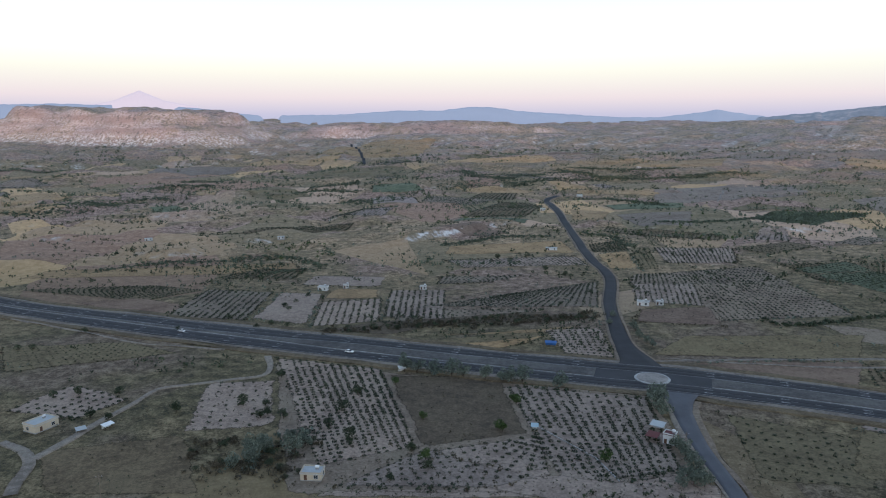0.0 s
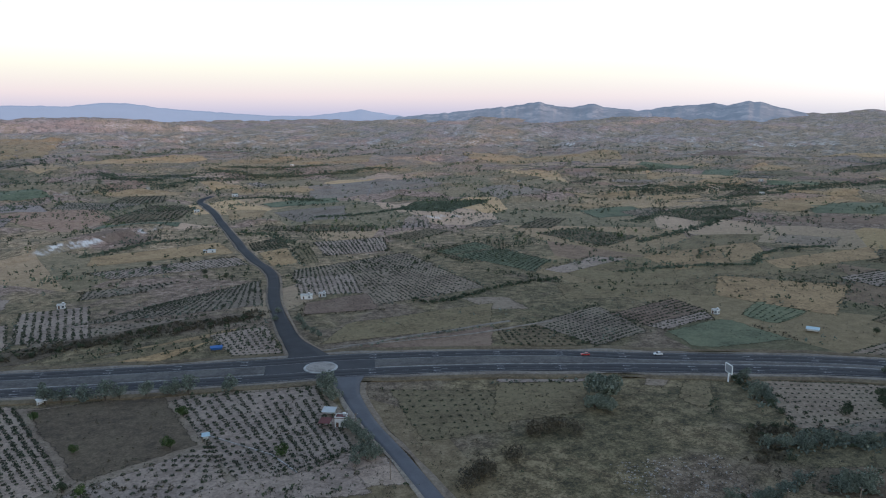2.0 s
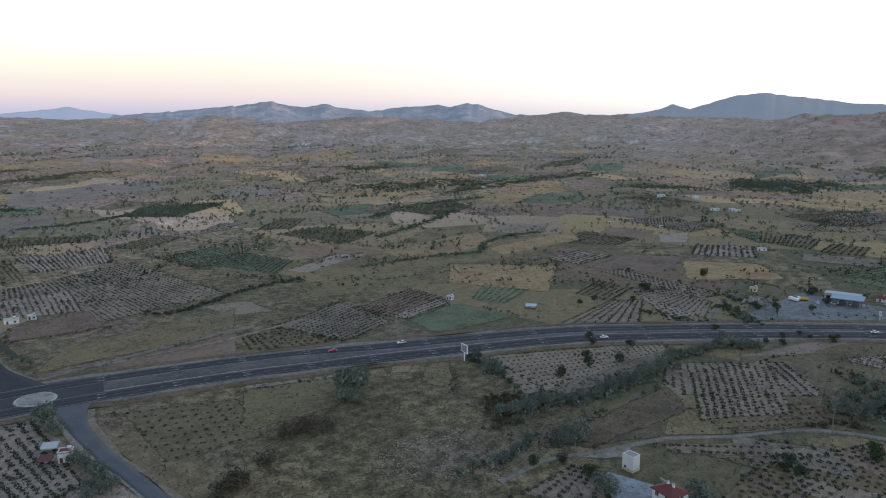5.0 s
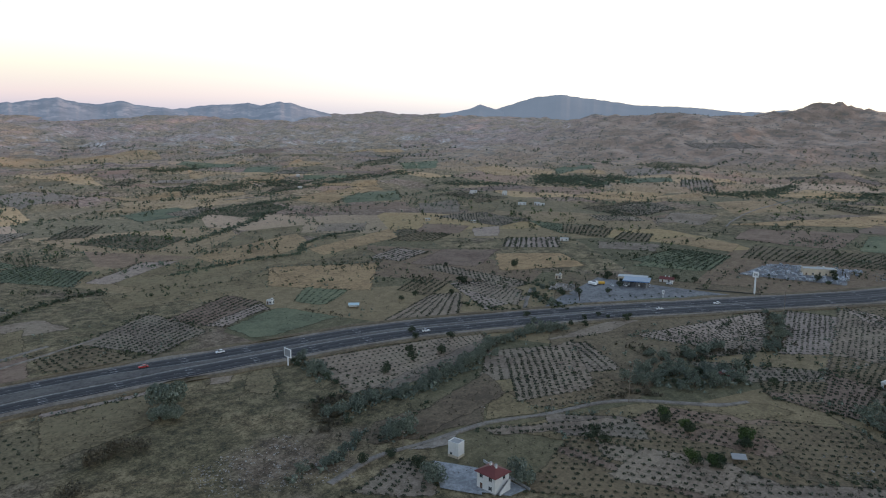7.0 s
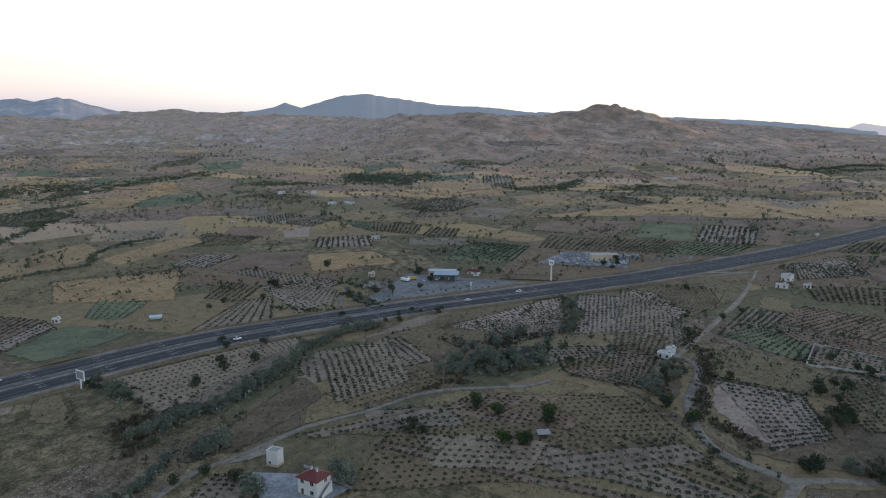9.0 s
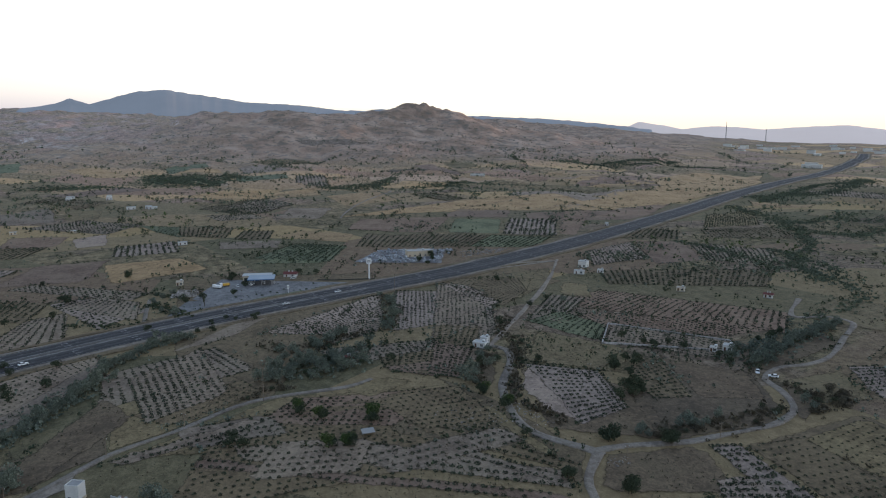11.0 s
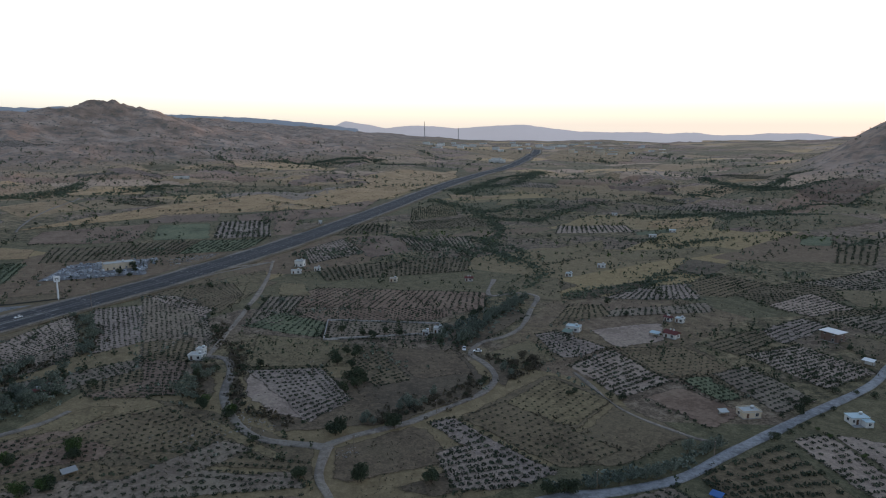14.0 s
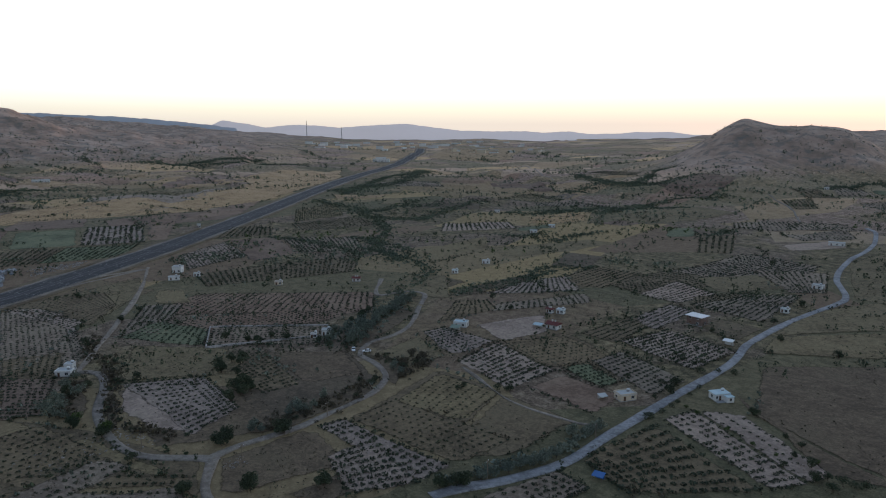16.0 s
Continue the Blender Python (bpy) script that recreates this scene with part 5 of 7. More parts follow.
for x, y in [(237, 165), (234, 159), (240, 171), (246, 180), (249, 187), (253, 197), (228, 154), (228, 148), (256, 197), (244, 175)]:
    tree("shrub", x, y, 1.0)
for x, y in [(206, 116), (203, 118), (209, 114), (178, 88), (181, 91), (193, 66), (190, 62)]:
    tree("willow", x, y, 1.1)
for x, y in [(320, 39), (317, 33), (322, 46), (311, 27), (321, 22), (310, 18), (299, 41), (300, 49), (307, 40), (316, 13), (327, 16), (300, 25), (309, 47)]:
    tree("willow", x, y, 0.9)
for x, y in [(256, 31), (252, 22), (247, 2), (228, 10), (228, 16), (317, -5), (230, 52), (229, 47), (272, -43), (256, -49), (309, -46), (312, -55), (376, 127), (437, 124)]:
    tree("fruit", x, y, 1.2)
for x, y in [(448, 117), (428, 110), (585, -37), (581, -41), (582, -46), (570, -47), (561, -30)]:
    tree("poplar", x, y, 1.0)
for x, y in [(508, 184), (439, 197), (392, 210), (486, 233), (880, -127), (830, 34), (848, -178), (506, 108), (496, 108), (412, -91), (428, -105)]:
    tree("fruit", x, y, 1.1)
for x, y in [(419, -114), (317, -47), (301, -41), (287, -37), (292, -42), (304, -50), (296, -36)]:
    tree("willow", x, y, 0.9)
for x, y in [(258, 31), (253, 22), (247, 3), (229, 10), (235, 52), (274, -42), (373, -66), (267, -104), (274, -104), (262, -98), (302, -118), (267, -109), (224, -81)]:
    tree("fruit", x, y, 1.3)
for x, y in [(229, -94), (234, -111), (236, -116), (233, -118), (235, -122), (226, -96), (251, -170), (257, -175), (245, -170)]:
    tree("willow", x, y, 0.6)
for x, y in [(260, -52), (189, -76), (200, -60), (221, -102), (309, -74), (227, -80), (231, -53)]:
    tree("fruit", x, y, 1.2)
for x, y in [(329, -179), (320, -177), (315, -178), (306, -176), (330, -170), (316, -197), (325, -205), (333, -220)]:
    tree("shrub", x, y, 1.0)
for x, y in [(189, -77), (178, -96), (152, -131), (219, -102), (225, -83), (273, -43), (258, -50), (264, -104), (269, -109), (308, -116), (297, -107)]:
    tree("fruit", x, y, 1.3)
for x, y in [(155, -183), (153, -188), (153, -192), (153, -196), (149, -147), (149, -152), (148, -157), (151, -141), (151, -137), (147, -161), (147, -167)]:
    tree("willow", x, y, 0.8)
for x, y in [(157, -245), (196, -338), (162, -255), (166, -352), (136, -349), (147, -217), (87, -220), (81, -218), (92, -228), (296, -284), (323, -293), (184, -380), (193, -430)]:
    tree("fruit", x, y, 1.1)
for x, y in [(81, -225), (78, -226), (75, -227), (154, -288), (160, -285), (165, -279), (179, -286), (167, -253), (205, -192), (201, -194), (215, -179)]:
    tree("shrub", x, y, 1.2)
thicket([(254, 199), (238, 168)], 3, ["shrub", "willow"], 2.6, 1.0)
thicket([(-64, 213), (-55, 223), (-49, 236)], 4, ["scrub", "shrub", "willow"], 2.6, 1.0)
thicket([(-80, 211), (-62, 215), (-48, 207)], 4, ["scrub", "shrub"], 2.6, 1.0)
thicket([(-28, 392), (-8, 389), (21, 388), (72, 401), (92, 413)], 4, ["shrub", "scrub"], 2.6, 1.0)
thicket([(-135, 534), (-119, 546), (-109, 549)], 3, ["fruit", "shrub"], 2.6, 1.0)
thicket([(190, 398), (203, 387), (266, 406), (307, 406)], 3, ["shrub", "scrub"], 2.6, 1.0)
thicket([(460, 153), (452, 134), (450, 128)], 4, ["shrub", "scrub"], 2.6, 1.0)
thicket([(763, -464), (610, -397), (549, -343), (464, -314)], 6, ["shrub", "willow"], 5.6, 1.1)
thicket([(351, -282), (346, -328), (361, -388), (349, -420)], 5, ["shrub", "willow"], 2.6, 1.0)
thicket([(529, -324), (465, -324), (420, -314), (373, -252)], 6, ["shrub"], 3.1, 1.0)
thicket([(638, -280), (584, -302), (511, -308)], 4, ["shrub", "fruit"], 2.6, 1.0)
thicket([(238, 1466), (327, 1335), (505, 1329)], 5, ["fruit", "shrub"], 5.6, 1.1)
for x, y in [(275, -44), (259, -51), (253, 3)]:
    tree("fresh", x, y, 1.5)
for x, y in [(304, -109), (272, -107), (307, -121), (226, -84), (220, -102), (189, -77), (177, -96), (155, -124), (153, -129), (199, -60)]:
    tree("fruit", x, y, 1.5)
for x, y in [(260, 32), (253, 23), (251, 2), (228, 11), (228, 18)]:
    tree("fresh", x, y, 1.6)
for x, y in [(295, 143), (285, 155), (263, 155)]:
    tree("fruit", x, y, 1.4)
for x, y in [(202, 117), (206, 113), (180, 88)]:
    tree("willow", x, y, 1.2)
for x, y in [(180, 115), (188, 109), (185, 97)]:
    tree("fruit", x, y, 1.2)
thicket([(42, 1546), (107, 1237), (132, 1212), (226, 1312), (394, 1359)], 7, ["shrub", "fruit"], 11.0, 1.7)
thicket([(151, 741), (173, 705), (176, 649)], 5, ["shrub"], 2.6, 1.0)
thicket([(207, 1055), (254, 994), (301, 925)], 5, ["shrub", "fruit"], 2.7, 1.0)
thicket([(549, 589), (670, 630), (786, 606)], 6, ["shrub"], 4.1, 1.0)
thicket([(935, 1171), (990, 1074), (1115, 1131)], 5, ["shrub"], 4.1, 1.0)
thicket([(778, 829), (840, 793), (977, 757)], 6, ["shrub"], 3.6, 1.0)
thicket([(779, 672), (861, 675), (953, 689), (1064, 683), (1216, 674)], 6, ["fruit", "shrub"], 7.3, 1.5)
thicket([(1235, 410), (1147, 331), (1125, 250)], 8, ["fruit", "shrub"], 3.4, 1.0)
thicket([(1091, 515), (1124, 444)], 5, ["fruit"], 2.6, 1.0)
thicket([(1079, 99), (1092, 62), (1129, 18), (1260, -12)], 6, ["shrub"], 3.9, 1.0)
thicket([(1148, -70), (1175, -133)], 7, ["shrub"], 2.6, 1.0)
thicket([(1286, 421), (1173, 333), (1160, 270), (1202, 235)], 7, ["fruit", "shrub"], 4.4, 1.0)
thicket([(1581, -394), (1602, -510), (1635, -634), (1648, -697)], 7, ["shrub"], 5.2, 1.0)
thicket([(1008, -551), (1047, -640), (1108, -762), (1352, -978)], 9, ["shrub"], 9.3, 1.7)
thicket([(900, -468), (762, -470), (809, -576)], 8, ["shrub"], 4.2, 1.0)
thicket([(724, -441), (668, -479), (701, -530), (763, -666)], 7, ["shrub", "scrub"], 4.6, 1.0)
thicket([(756, -825), (787, -929), (752, -974)], 8, ["shrub", "scrub"], 2.8, 1.0)
thicket([(731, -947), (676, -961), (673, -1050)], 8, ["shrub", "scrub"], 2.6, 1.0)
thicket([(624, -642), (596, -718), (588, -881), (546, -927)], 6, ["shrub"], 5.1, 1.0)
thicket([(453, -485), (464, -520), (462, -560)], 5, ["shrub"], 2.6, 1.0)
thicket([(375, -615), (383, -669)], 6, ["shrub"], 2.6, 1.0)
thicket([(478, -1087), (474, -1235), (465, -1265)], 4, ["scrub"], 3.0, 1.0)
for x, y in [(512, 185), (444, 115), (501, 109), (515, 50), (572, -40), (555, -29)]:
    tree("fruit", x, y, 1.5)
for x, y in [(438, 113), (455, 120), (507, 112)]:
    tree("poplar", x, y, 1.0)
for x, y in [(149, -234), (150, -240), (152, -251), (154, -261), (162, -256), (162, -249), (159, -237), (171, -291), (173, -287), (184, -276), (173, -317), (160, -331), (136, -350), (148, -227), (181, -248)]:
    tree("shrub", x, y, 0.85)
for x, y in [(145, -238), (139, -236), (124, -232), (112, -228), (103, -227), (92, -233), (139, -262)]:
    tree("fresh", x, y, 0.5)
for x, y in [(98, -222), (99, -231), (87, -221), (85, -224), (126, -253), (124, -252), (108, -243), (101, -240), (163, -257), (215, -182), (201, -196), (155, -126), (152, -131), (212, -218)]:
    tree("fruit", x, y, 0.75)
for x, y in [(435, 143), (447, 141), (459, 138), (416, 132), (411, 123), (364, 119), (360, 104), (354, 111)]:
    tree("willow", x, y, 0.8)
for x, y in [(385, 95), (370, 99), (395, 84), (403, 73), (397, 90)]:
    tree("fruit", x, y, 0.8)
thicket([(262, -180), (251, -176), (240, -170)], 2.5, ["scrub", "scrub", "shrub"], 1.8, 1.0)
thicket([(265, -191), (254, -190), (247, -182)], 2.5, ["scrub", "scrub", "shrub"], 1.8, 1.0)
thicket([(433, 141), (415, 124), (416, 111)], 5, ["shrub", "willow"], 2.6, 1.0)
for x, y in [(448, 95), (441, 90), (448, 87), (454, 83), (452, 79), (461, 75), (458, 70), (468, 67), (464, 60), (465, 56), (467, 52), (484, 49)]:
    tree("shrub", x, y, 0.6)
thicket([(-89, 227), (-77, 232), (-62, 227)], 5, ["shrub", "scrub"], 2.6, 1.0)
thicket([(-66, 215), (-61, 231), (-53, 241)], 4, ["shrub", "willow"], 2.6, 1.0)
thicket([(433, 144), (420, 129), (407, 117)], 5, ["shrub", "scrub"], 2.6, 1.0)
thicket([(390, 174), (387, 151), (392, 138)], 4, ["shrub", "scrub"], 2.6, 1.0)
for x, y in [(442, 197), (406, 190), (309, 165), (353, 117), (371, 91), (393, 73)]:
    tree("fruit", x, y, 1.3)
for x, y in [(456, 98), (478, 95), (516, 63), (560, -40), (543, -35)]:
    tree("fruit", x, y, 1.3)
thicket([(-64, 374), (-33, 381), (-3, 389), (36, 405), (87, 401)], 4, ["shrub", "scrub"], 2.6, 1.0)
# belts of trees and scrub beyond the highway
for line, width in [([(369, 401), (385, 400), (411, 395), (451, 385), (477, 371), (515, 393), (567, 402), (602, 391)], 2.4), ([(471, 492), (517, 505), (586, 525), (658, 561)], 4), ([(791, 892), (828, 852), (844, 798), (910, 797), (950, 769), (986, 721)], 6),
                    ([(-547, 946), (-507, 989), (-420, 1087)], 8), ([(-518, 1232), (-466, 1257), (-418, 1285)], 8), ([(-580, 907), (-503, 934), (-473, 1000)], 7), ([(-278, 539), (-239, 570), (-185, 584), (-139, 605), (-98, 563)], 4),
                    ([(-243, 1150), (-204, 1192), (-144, 1148)], 6), ([(-149, 1076), (-109, 1026)], 10), ([(92, 1236), (181, 1399), (277, 1390)], 9), ([(281, 1486), (351, 1413), (474, 1421)], 9), ([(427, 1339), (480, 1336), (608, 1372)], 7),
                    ([(0, 1177), (35, 1176), (60, 1199)], 9), ([(0, 655), (64, 701), (107, 705)], 4), ([(251, 802), (319, 791), (364, 804)], 5), ([(1100, 89), (1124, 41), (1161, 0)], 9), ([(1122, -42), (1170, -111), (1197, -185)], 9),
                    ([(1161, 320), (1205, 289), (1140, 213)], 9), ([(1098, 546), (1119, 502), (1122, 413)], 9), ([(600, -351), (548, -350), (512, -348), (465, -330)], 7),
                    ([(761, -541), (747, -557), (779, -596)], 9), ([(640, -598), (606, -619), (595, -685)], 7), ([(511, -470), (494, -493), (498, -520)], 6), ([(943, -1065), (856, -1010), (733, -966), (796, -1104), (796, -1163)], 6), ([(558, -674), (580, -787), (524, -807)], 5),
                    ([(1565, -514), (1563, -680), (1557, -766)], 6), ([(961, -543), (1197, -778), (1207, -853)], 3), ([(640, -598), (636, -604), (632, -610)], 1)]:
    thicket(line, width, ["shrub"])
# growth of the valley below the highway
thicket([(206, 150), (214, 145), (227, 142), (235, 136), (249, 130), (268, 129), (284, 126), (303, 123), (315, 127), (328, 121), (349, 114), (359, 101)], 2.2, ["willow"], 2.4, 0.85)
thicket([(212, 141), (227, 138), (236, 132), (250, 127), (268, 125), (303, 119)], 2.0, ["willow", "shrub"], 4.5, 0.7)
thicket([(211, 161), (216, 158), (222, 154), (207, 150), (203, 143), (196, 138)], 4, ["scrub", "scrub", "shrub"], 2.4, 1.0)
thicket([(161, 130), (169, 128), (178, 125), (190, 126), (199, 126)], 1.8, ["willow", "shrub"], 3.0, 0.65)
thicket([(199, 117), (204, 115), (208, 113)], 2, ["willow"], 2.2, 0.8)
thicket([(346, 60), (335, 48), (346, 38), (336, 31)], 4, ["willow", "scrub", "shrub"], 3.2, 0.8)
thicket([(294, 50), (298, 39), (299, 27), (306, 20), (316, 9)], 4.5, ["willow", "willow", "fruit", "shrub"], 2.4, 0.9)
thicket([(308, 46), (312, 34), (316, 24), (328, 12), (343, 9)], 4.5, ["fruit", "willow", "shrub"], 2.6, 0.95)
thicket([(274, 55), (286, 41)], 3, ["scrub", "shrub"], 3.0, 0.9)
thicket([(444, 1), (428, -4), (411, -8), (392, -6), (373, -4), (365, 8), (352, 24), (337, 31)], 3.5, ["shrub", "scrub", "shrub", "willow"], 2.8, 0.95)
thicket([(388, -73), (360, -64), (347, -70), (330, -68), (316, -66), (295, -60), (268, -55), (256, -62), (242, -70)], 3.0, ["scrub", "scrub", "shrub"], 2.4, 0.75)
thicket([(326, -55), (310, -47), (294, -42), (284, -44)], 4.0, ["willow", "shrub", "scrub"], 2.4, 0.8)
thicket([(231, -94), (230, -104), (233, -116), (234, -127), (238, -140), (249, -154)], 4.5, ["scrub", "scrub", "shrub"], 1.5, 0.9)
for x, y in [(234, -115), (232, -96), (239, -116), (240, -129)]:
    tree("willow", x, y, 0.75)
thicket([(300, -162), (298, -174), (311, -188), (323, -206), (343, -232), (362, -253)], 4.5, ["shrub", "willow", "shrub"], 1.9, 1.0)
thicket([(308, -166), (320, -184), (333, -200), (345, -222)], 3.5, ["willow", "fruit", "shrub"], 2.6, 1.0)
thicket([(272, -176), (262, -177), (254, -184), (249, -185)], 3.5, ["scrub", "shrub"], 1.8, 0.9)
thicket([(350, -284), (358, -306), (356, -327), (357, -356), (372, -380), (368, -410)], 4.0, ["shrub", "scrub"], 2.2, 1.0)
thicket([(159, -128), (155, -134), (154, -144), (152, -153), (151, -162), (150, -174), (154, -191)], 1.5, ["willow"], 2.0, 0.62)
for x, y in [(343, -126), (333, -134), (331, -146), (323, -151), (327, -137), (296, -107), (290, -112)]:
    tree("fruit", x, y, 1.2)
# ---- loose growth of the steppe ----
def free(x, y):
    ok = off_line(x, y, HIGHWAY) > 34
    for track in TRACKS:
        ok &= off_line(x, y, track) > 10
    for p in PLOTS:
        ok &= ~inside(x, y, p)
    return ok


def patchwork(count, near, out, seed):
    """Small plots of the old farmland between the others."""
    rng = np.random.default_rng(seed)
    made = 0
    for _ in range(count * 8):
        if made >= count:
            return
        r, a = math.exp(rng.uniform(math.log(near), math.log(out))), math.radians(rng.uniform(-38, 162))
        x, y = r * math.sin(a), r * math.cos(a)
        if a < math.radians(2) and 560 < r < 1000:
            continue
        turn = math.radians(30 + 70 * float(fbm(np.array(x / 500), np.array(y / 500), 2, seed)) + 90 * rng.integers(0, 2) + rng.uniform(-12, 12))
        wide, deep = rng.uniform(20, 42) * (0.7 + r / 1100), rng.uniform(11, 22) * (0.7 + r / 1100)
        if a > math.radians(105) and r > 1500:
            continue
        c, s = math.cos(turn), math.sin(turn)
        skew = rng.uniform(0.75, 1.2, 4)
        corners = [(round(x + (u * c - v * s) * k, 1), round(y + (u * s + v * c) * k, 1)) for (u, v), k in zip(((-wide, -deep), (wide, -deep), (wide, deep), (-wide, deep)), skew)]
        probe = np.array(corners + [(x, y)] + [((p[0] + x) / 2, (p[1] + y) / 2) for p in corners] + [((p[0] + q[0]) / 2, (p[1] + q[1]) / 2) for p, q in zip(corners, corners[1:] + corners[:1])])
        if not free(probe[:, 0], probe[:, 1]).all() or np.ptp(ground_z(probe[:, 0], probe[:, 1])) > 14:
            continue
        made += 1
        kind = rng.choice(["vt", "vo", "vp", "straw", "grass", "brown", "green", "tan", "orchard", "dark"], p=[0.14, 0.16, 0.05, 0.17, 0.14, 0.08, 0.08, 0.07, 0.06, 0.05])
        if kind[0] == "v":
            vineyard({"t": "tan", "o": "olive", "p": "pale"}[kind[1]], corners, 4.6 + r / 900, 1.2 + r / 3500)
        elif kind == "orchard":
            orchard("olive", corners, 7.5, 2.0)
        else:
            field(str(kind), corners)


for leaf in sorted({entry[0] for entry in SPARE}):
    x, y, half = np.array([entry[1:] for entry in SPARE if entry[0] == leaf]).T
    v, f = tufts(x, y, half, half * 1.4, 70, 77, 0.2)
    tagged(quads_object("bushes", v, f, LEAF[leaf]), "bushes crowded along gullies and tracks", "bushes", kind="stuff")
patchwork(45, 430, 900, 301)
patchwork(90, 800, 1900, 303)
for job in QUEUE:
    plant_vines(*job)
def hedgerows(count, near, out, seed, leaf, size, label):
    """Broken lines of trees and bushes along old plot borders."""
    rng = np.random.default_rng(seed)
    r = np.exp(rng.uniform(math.log(near), math.log(out), count))
    a = np.radians(rng.uniform(-38, 164, count))
    x, y = r * np.sin(a), r * np.cos(a)
    turn = np.radians(30 + 70 * fbm(x / 500, y / 500, 2, 301) + 90 * rng.integers(0, 2, count) + rng.uniform(-14, 14, count))
    spots = []
    for k in range(count):
        length = rng.uniform(30, 110) * (0.7 + r[k] / 1200)
        s = np.arange(0, length, rng.uniform(4, 9) * (0.8 + r[k] / 2500))
        bend = rng.normal() * 0.002
        t = turn[k] + bend * s
        q = np.stack([x[k] + s * np.cos(t), y[k] + s * np.sin(t)], -1) + rng.normal(size=(len(s), 2)) * (1.5 + r[k] / 700)
        spots.append(q[rng.uniform(size=len(s)) < rng.uniform(0.5, 1.0)])
    q = np.concatenate(spots)
    ok = off_line(q[:, 0], q[:, 1], HIGHWAY) > 30
    for track in TRACKS:
        ok &= off_line(q[:, 0], q[:, 1], track) > 7
    for yard in PAVED:
        ok &= ~inside(q[:, 0], q[:, 1], np.array(yard, float))
    q = q[ok]
    q = q[ground_z(q[:, 0], q[:, 1]) < 60]
    half = size * rng.uniform(0.45, 1.3, len(q)) * (0.8 + np.hypot(q[:, 0], q[:, 1]) / 2500)
    v, f = tufts(q[:, 0], q[:, 1], half, half * 1.9, 12, seed, 0.45)
    tagged(quads_object("hedgerow_trees", v, f, LEAF[leaf]), label, "trees", kind="stuff")


hedgerows(420, 470, 1300, 401, "dark", 1.5, "broken hedgerows of dark trees between plots")
hedgerows(520, 900, 2700, 403, "far", 2.1, "far hedgerows of haze-paled green trees between plots")
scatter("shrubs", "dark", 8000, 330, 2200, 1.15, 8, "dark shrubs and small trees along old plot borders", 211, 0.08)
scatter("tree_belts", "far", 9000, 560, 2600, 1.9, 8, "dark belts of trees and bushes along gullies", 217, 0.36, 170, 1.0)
scatter("green_belts", "green", 2600, 600, 2300, 1.8, 8, "green belts of orchard trees", 219, 0.34, 150, 0.9)
scatter("dry_scrub", "dry", 11000, 185, 600, 0.45, 5, "low dry scrub and grass on the steppe", 223, 0.0, 90)
scatter("grass_tufts", "dark", 3500, 185, 600, 0.4, 5, "dark weed tufts on the steppe", 227, 0.04, 120)
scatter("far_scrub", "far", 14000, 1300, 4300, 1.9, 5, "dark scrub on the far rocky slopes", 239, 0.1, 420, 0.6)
scatter("grey_scrub", "grey", 1500, 300, 1500, 1.1, 8, "pale grey-green bushes on the steppe", 251, 0.2)


# ---- buildings ----
def plain(name, colour, rough=0.8, grain=0.6, metal=0.0, spread=0.12):
    m = Mat(name, rough, metal)
    a, b = (tuple(c * (1 - spread * k) for c in colour) for k in (1.6, -0.4))
    col = m.ramp(m.math("ADD", m.math("MULTIPLY", m.noise(grain * 5, 4), 0.6), m.math("MULTIPLY", m.noise(grain, 4, 0.7), 0.4)), (0.3, a), (0.65, b))
    col = m.mix(1.0, col, m.ramp(m.rand(), (0, (0.9, 0.9, 0.9)), (1, (1.06, 1.05, 1.03))), "MULTIPLY")
    return m.done(col)


PLASTER = {"white": plain("white_plaster", (0.58, 0.58, 0.57)), "beige": plain("beige_plaster", (0.50, 0.43, 0.33)), "dark": plain("brick_infill", (0.17, 0.12, 0.10))}
ROOF = {"red": plain("red_tin_roof", (0.125, 0.034, 0.031), 0.55), "pale": plain("pale_roof_screed", (0.42, 0.44, 0.45)), "blue": plain("pale_blue_roof", (0.38, 0.50, 0.56), 0.5),
        "white": plain("white_roof_sheet", (0.78, 0.79, 0.79), 0.5)}
GREY = plain("grey_render", (0.30, 0.30, 0.30))
STEEL = plain("painted_white_steel", (0.72, 0.73, 0.74), 0.45)
WOOD = plain("weathered_pole_wood", (0.20, 0.16, 0.125))
DOOR = plain("brown_door", (0.10, 0.055, 0.035), 0.5)
BLUE = plain("blue_sheet", (0.045, 0.13, 0.36), 0.5)
BLUE_TRIM = plain("blue_canopy_trim", (0.075, 0.16, 0.33), 0.45)
RUBBER = plain("tyre_rubber", (0.02, 0.02, 0.02))
YELLOW = plain("yellow_machine_paint", (0.55, 0.33, 0.05), 0.5)
GLASS = Mat("window_glass", 0.08)
GLASS.b.inputs["Specular IOR Level"].default_value = 0.6
GLASS = GLASS.done((0.025, 0.03, 0.035))
STONE = soil_material("pale_cut_stone", (0.22, 0.24, 0.27), (0.47, 0.48, 0.50), amount=0.1)
RUBBLE = soil_material("pale_rubble", (0.24, 0.225, 0.21), (0.43, 0.40, 0.38), amount=0.1)


def box(lo, hi, bevel=0.03):
    bm = bmesh.new()
    bmesh.ops.create_cube(bm, size=1)
    size, mid = [b - a for a, b in zip(lo, hi)], [(a + b) / 2 for a, b in zip(lo, hi)]
    bmesh.ops.transform(bm, matrix=Matrix.Translation(mid) @ Matrix.Diagonal((*size, 1)), verts=bm.verts)
    if bevel:
        bmesh.ops.bevel(bm, geom=bm.edges[:], offset=min(bevel, min(size) * 0.3), segments=1, affect="EDGES")
    return bm


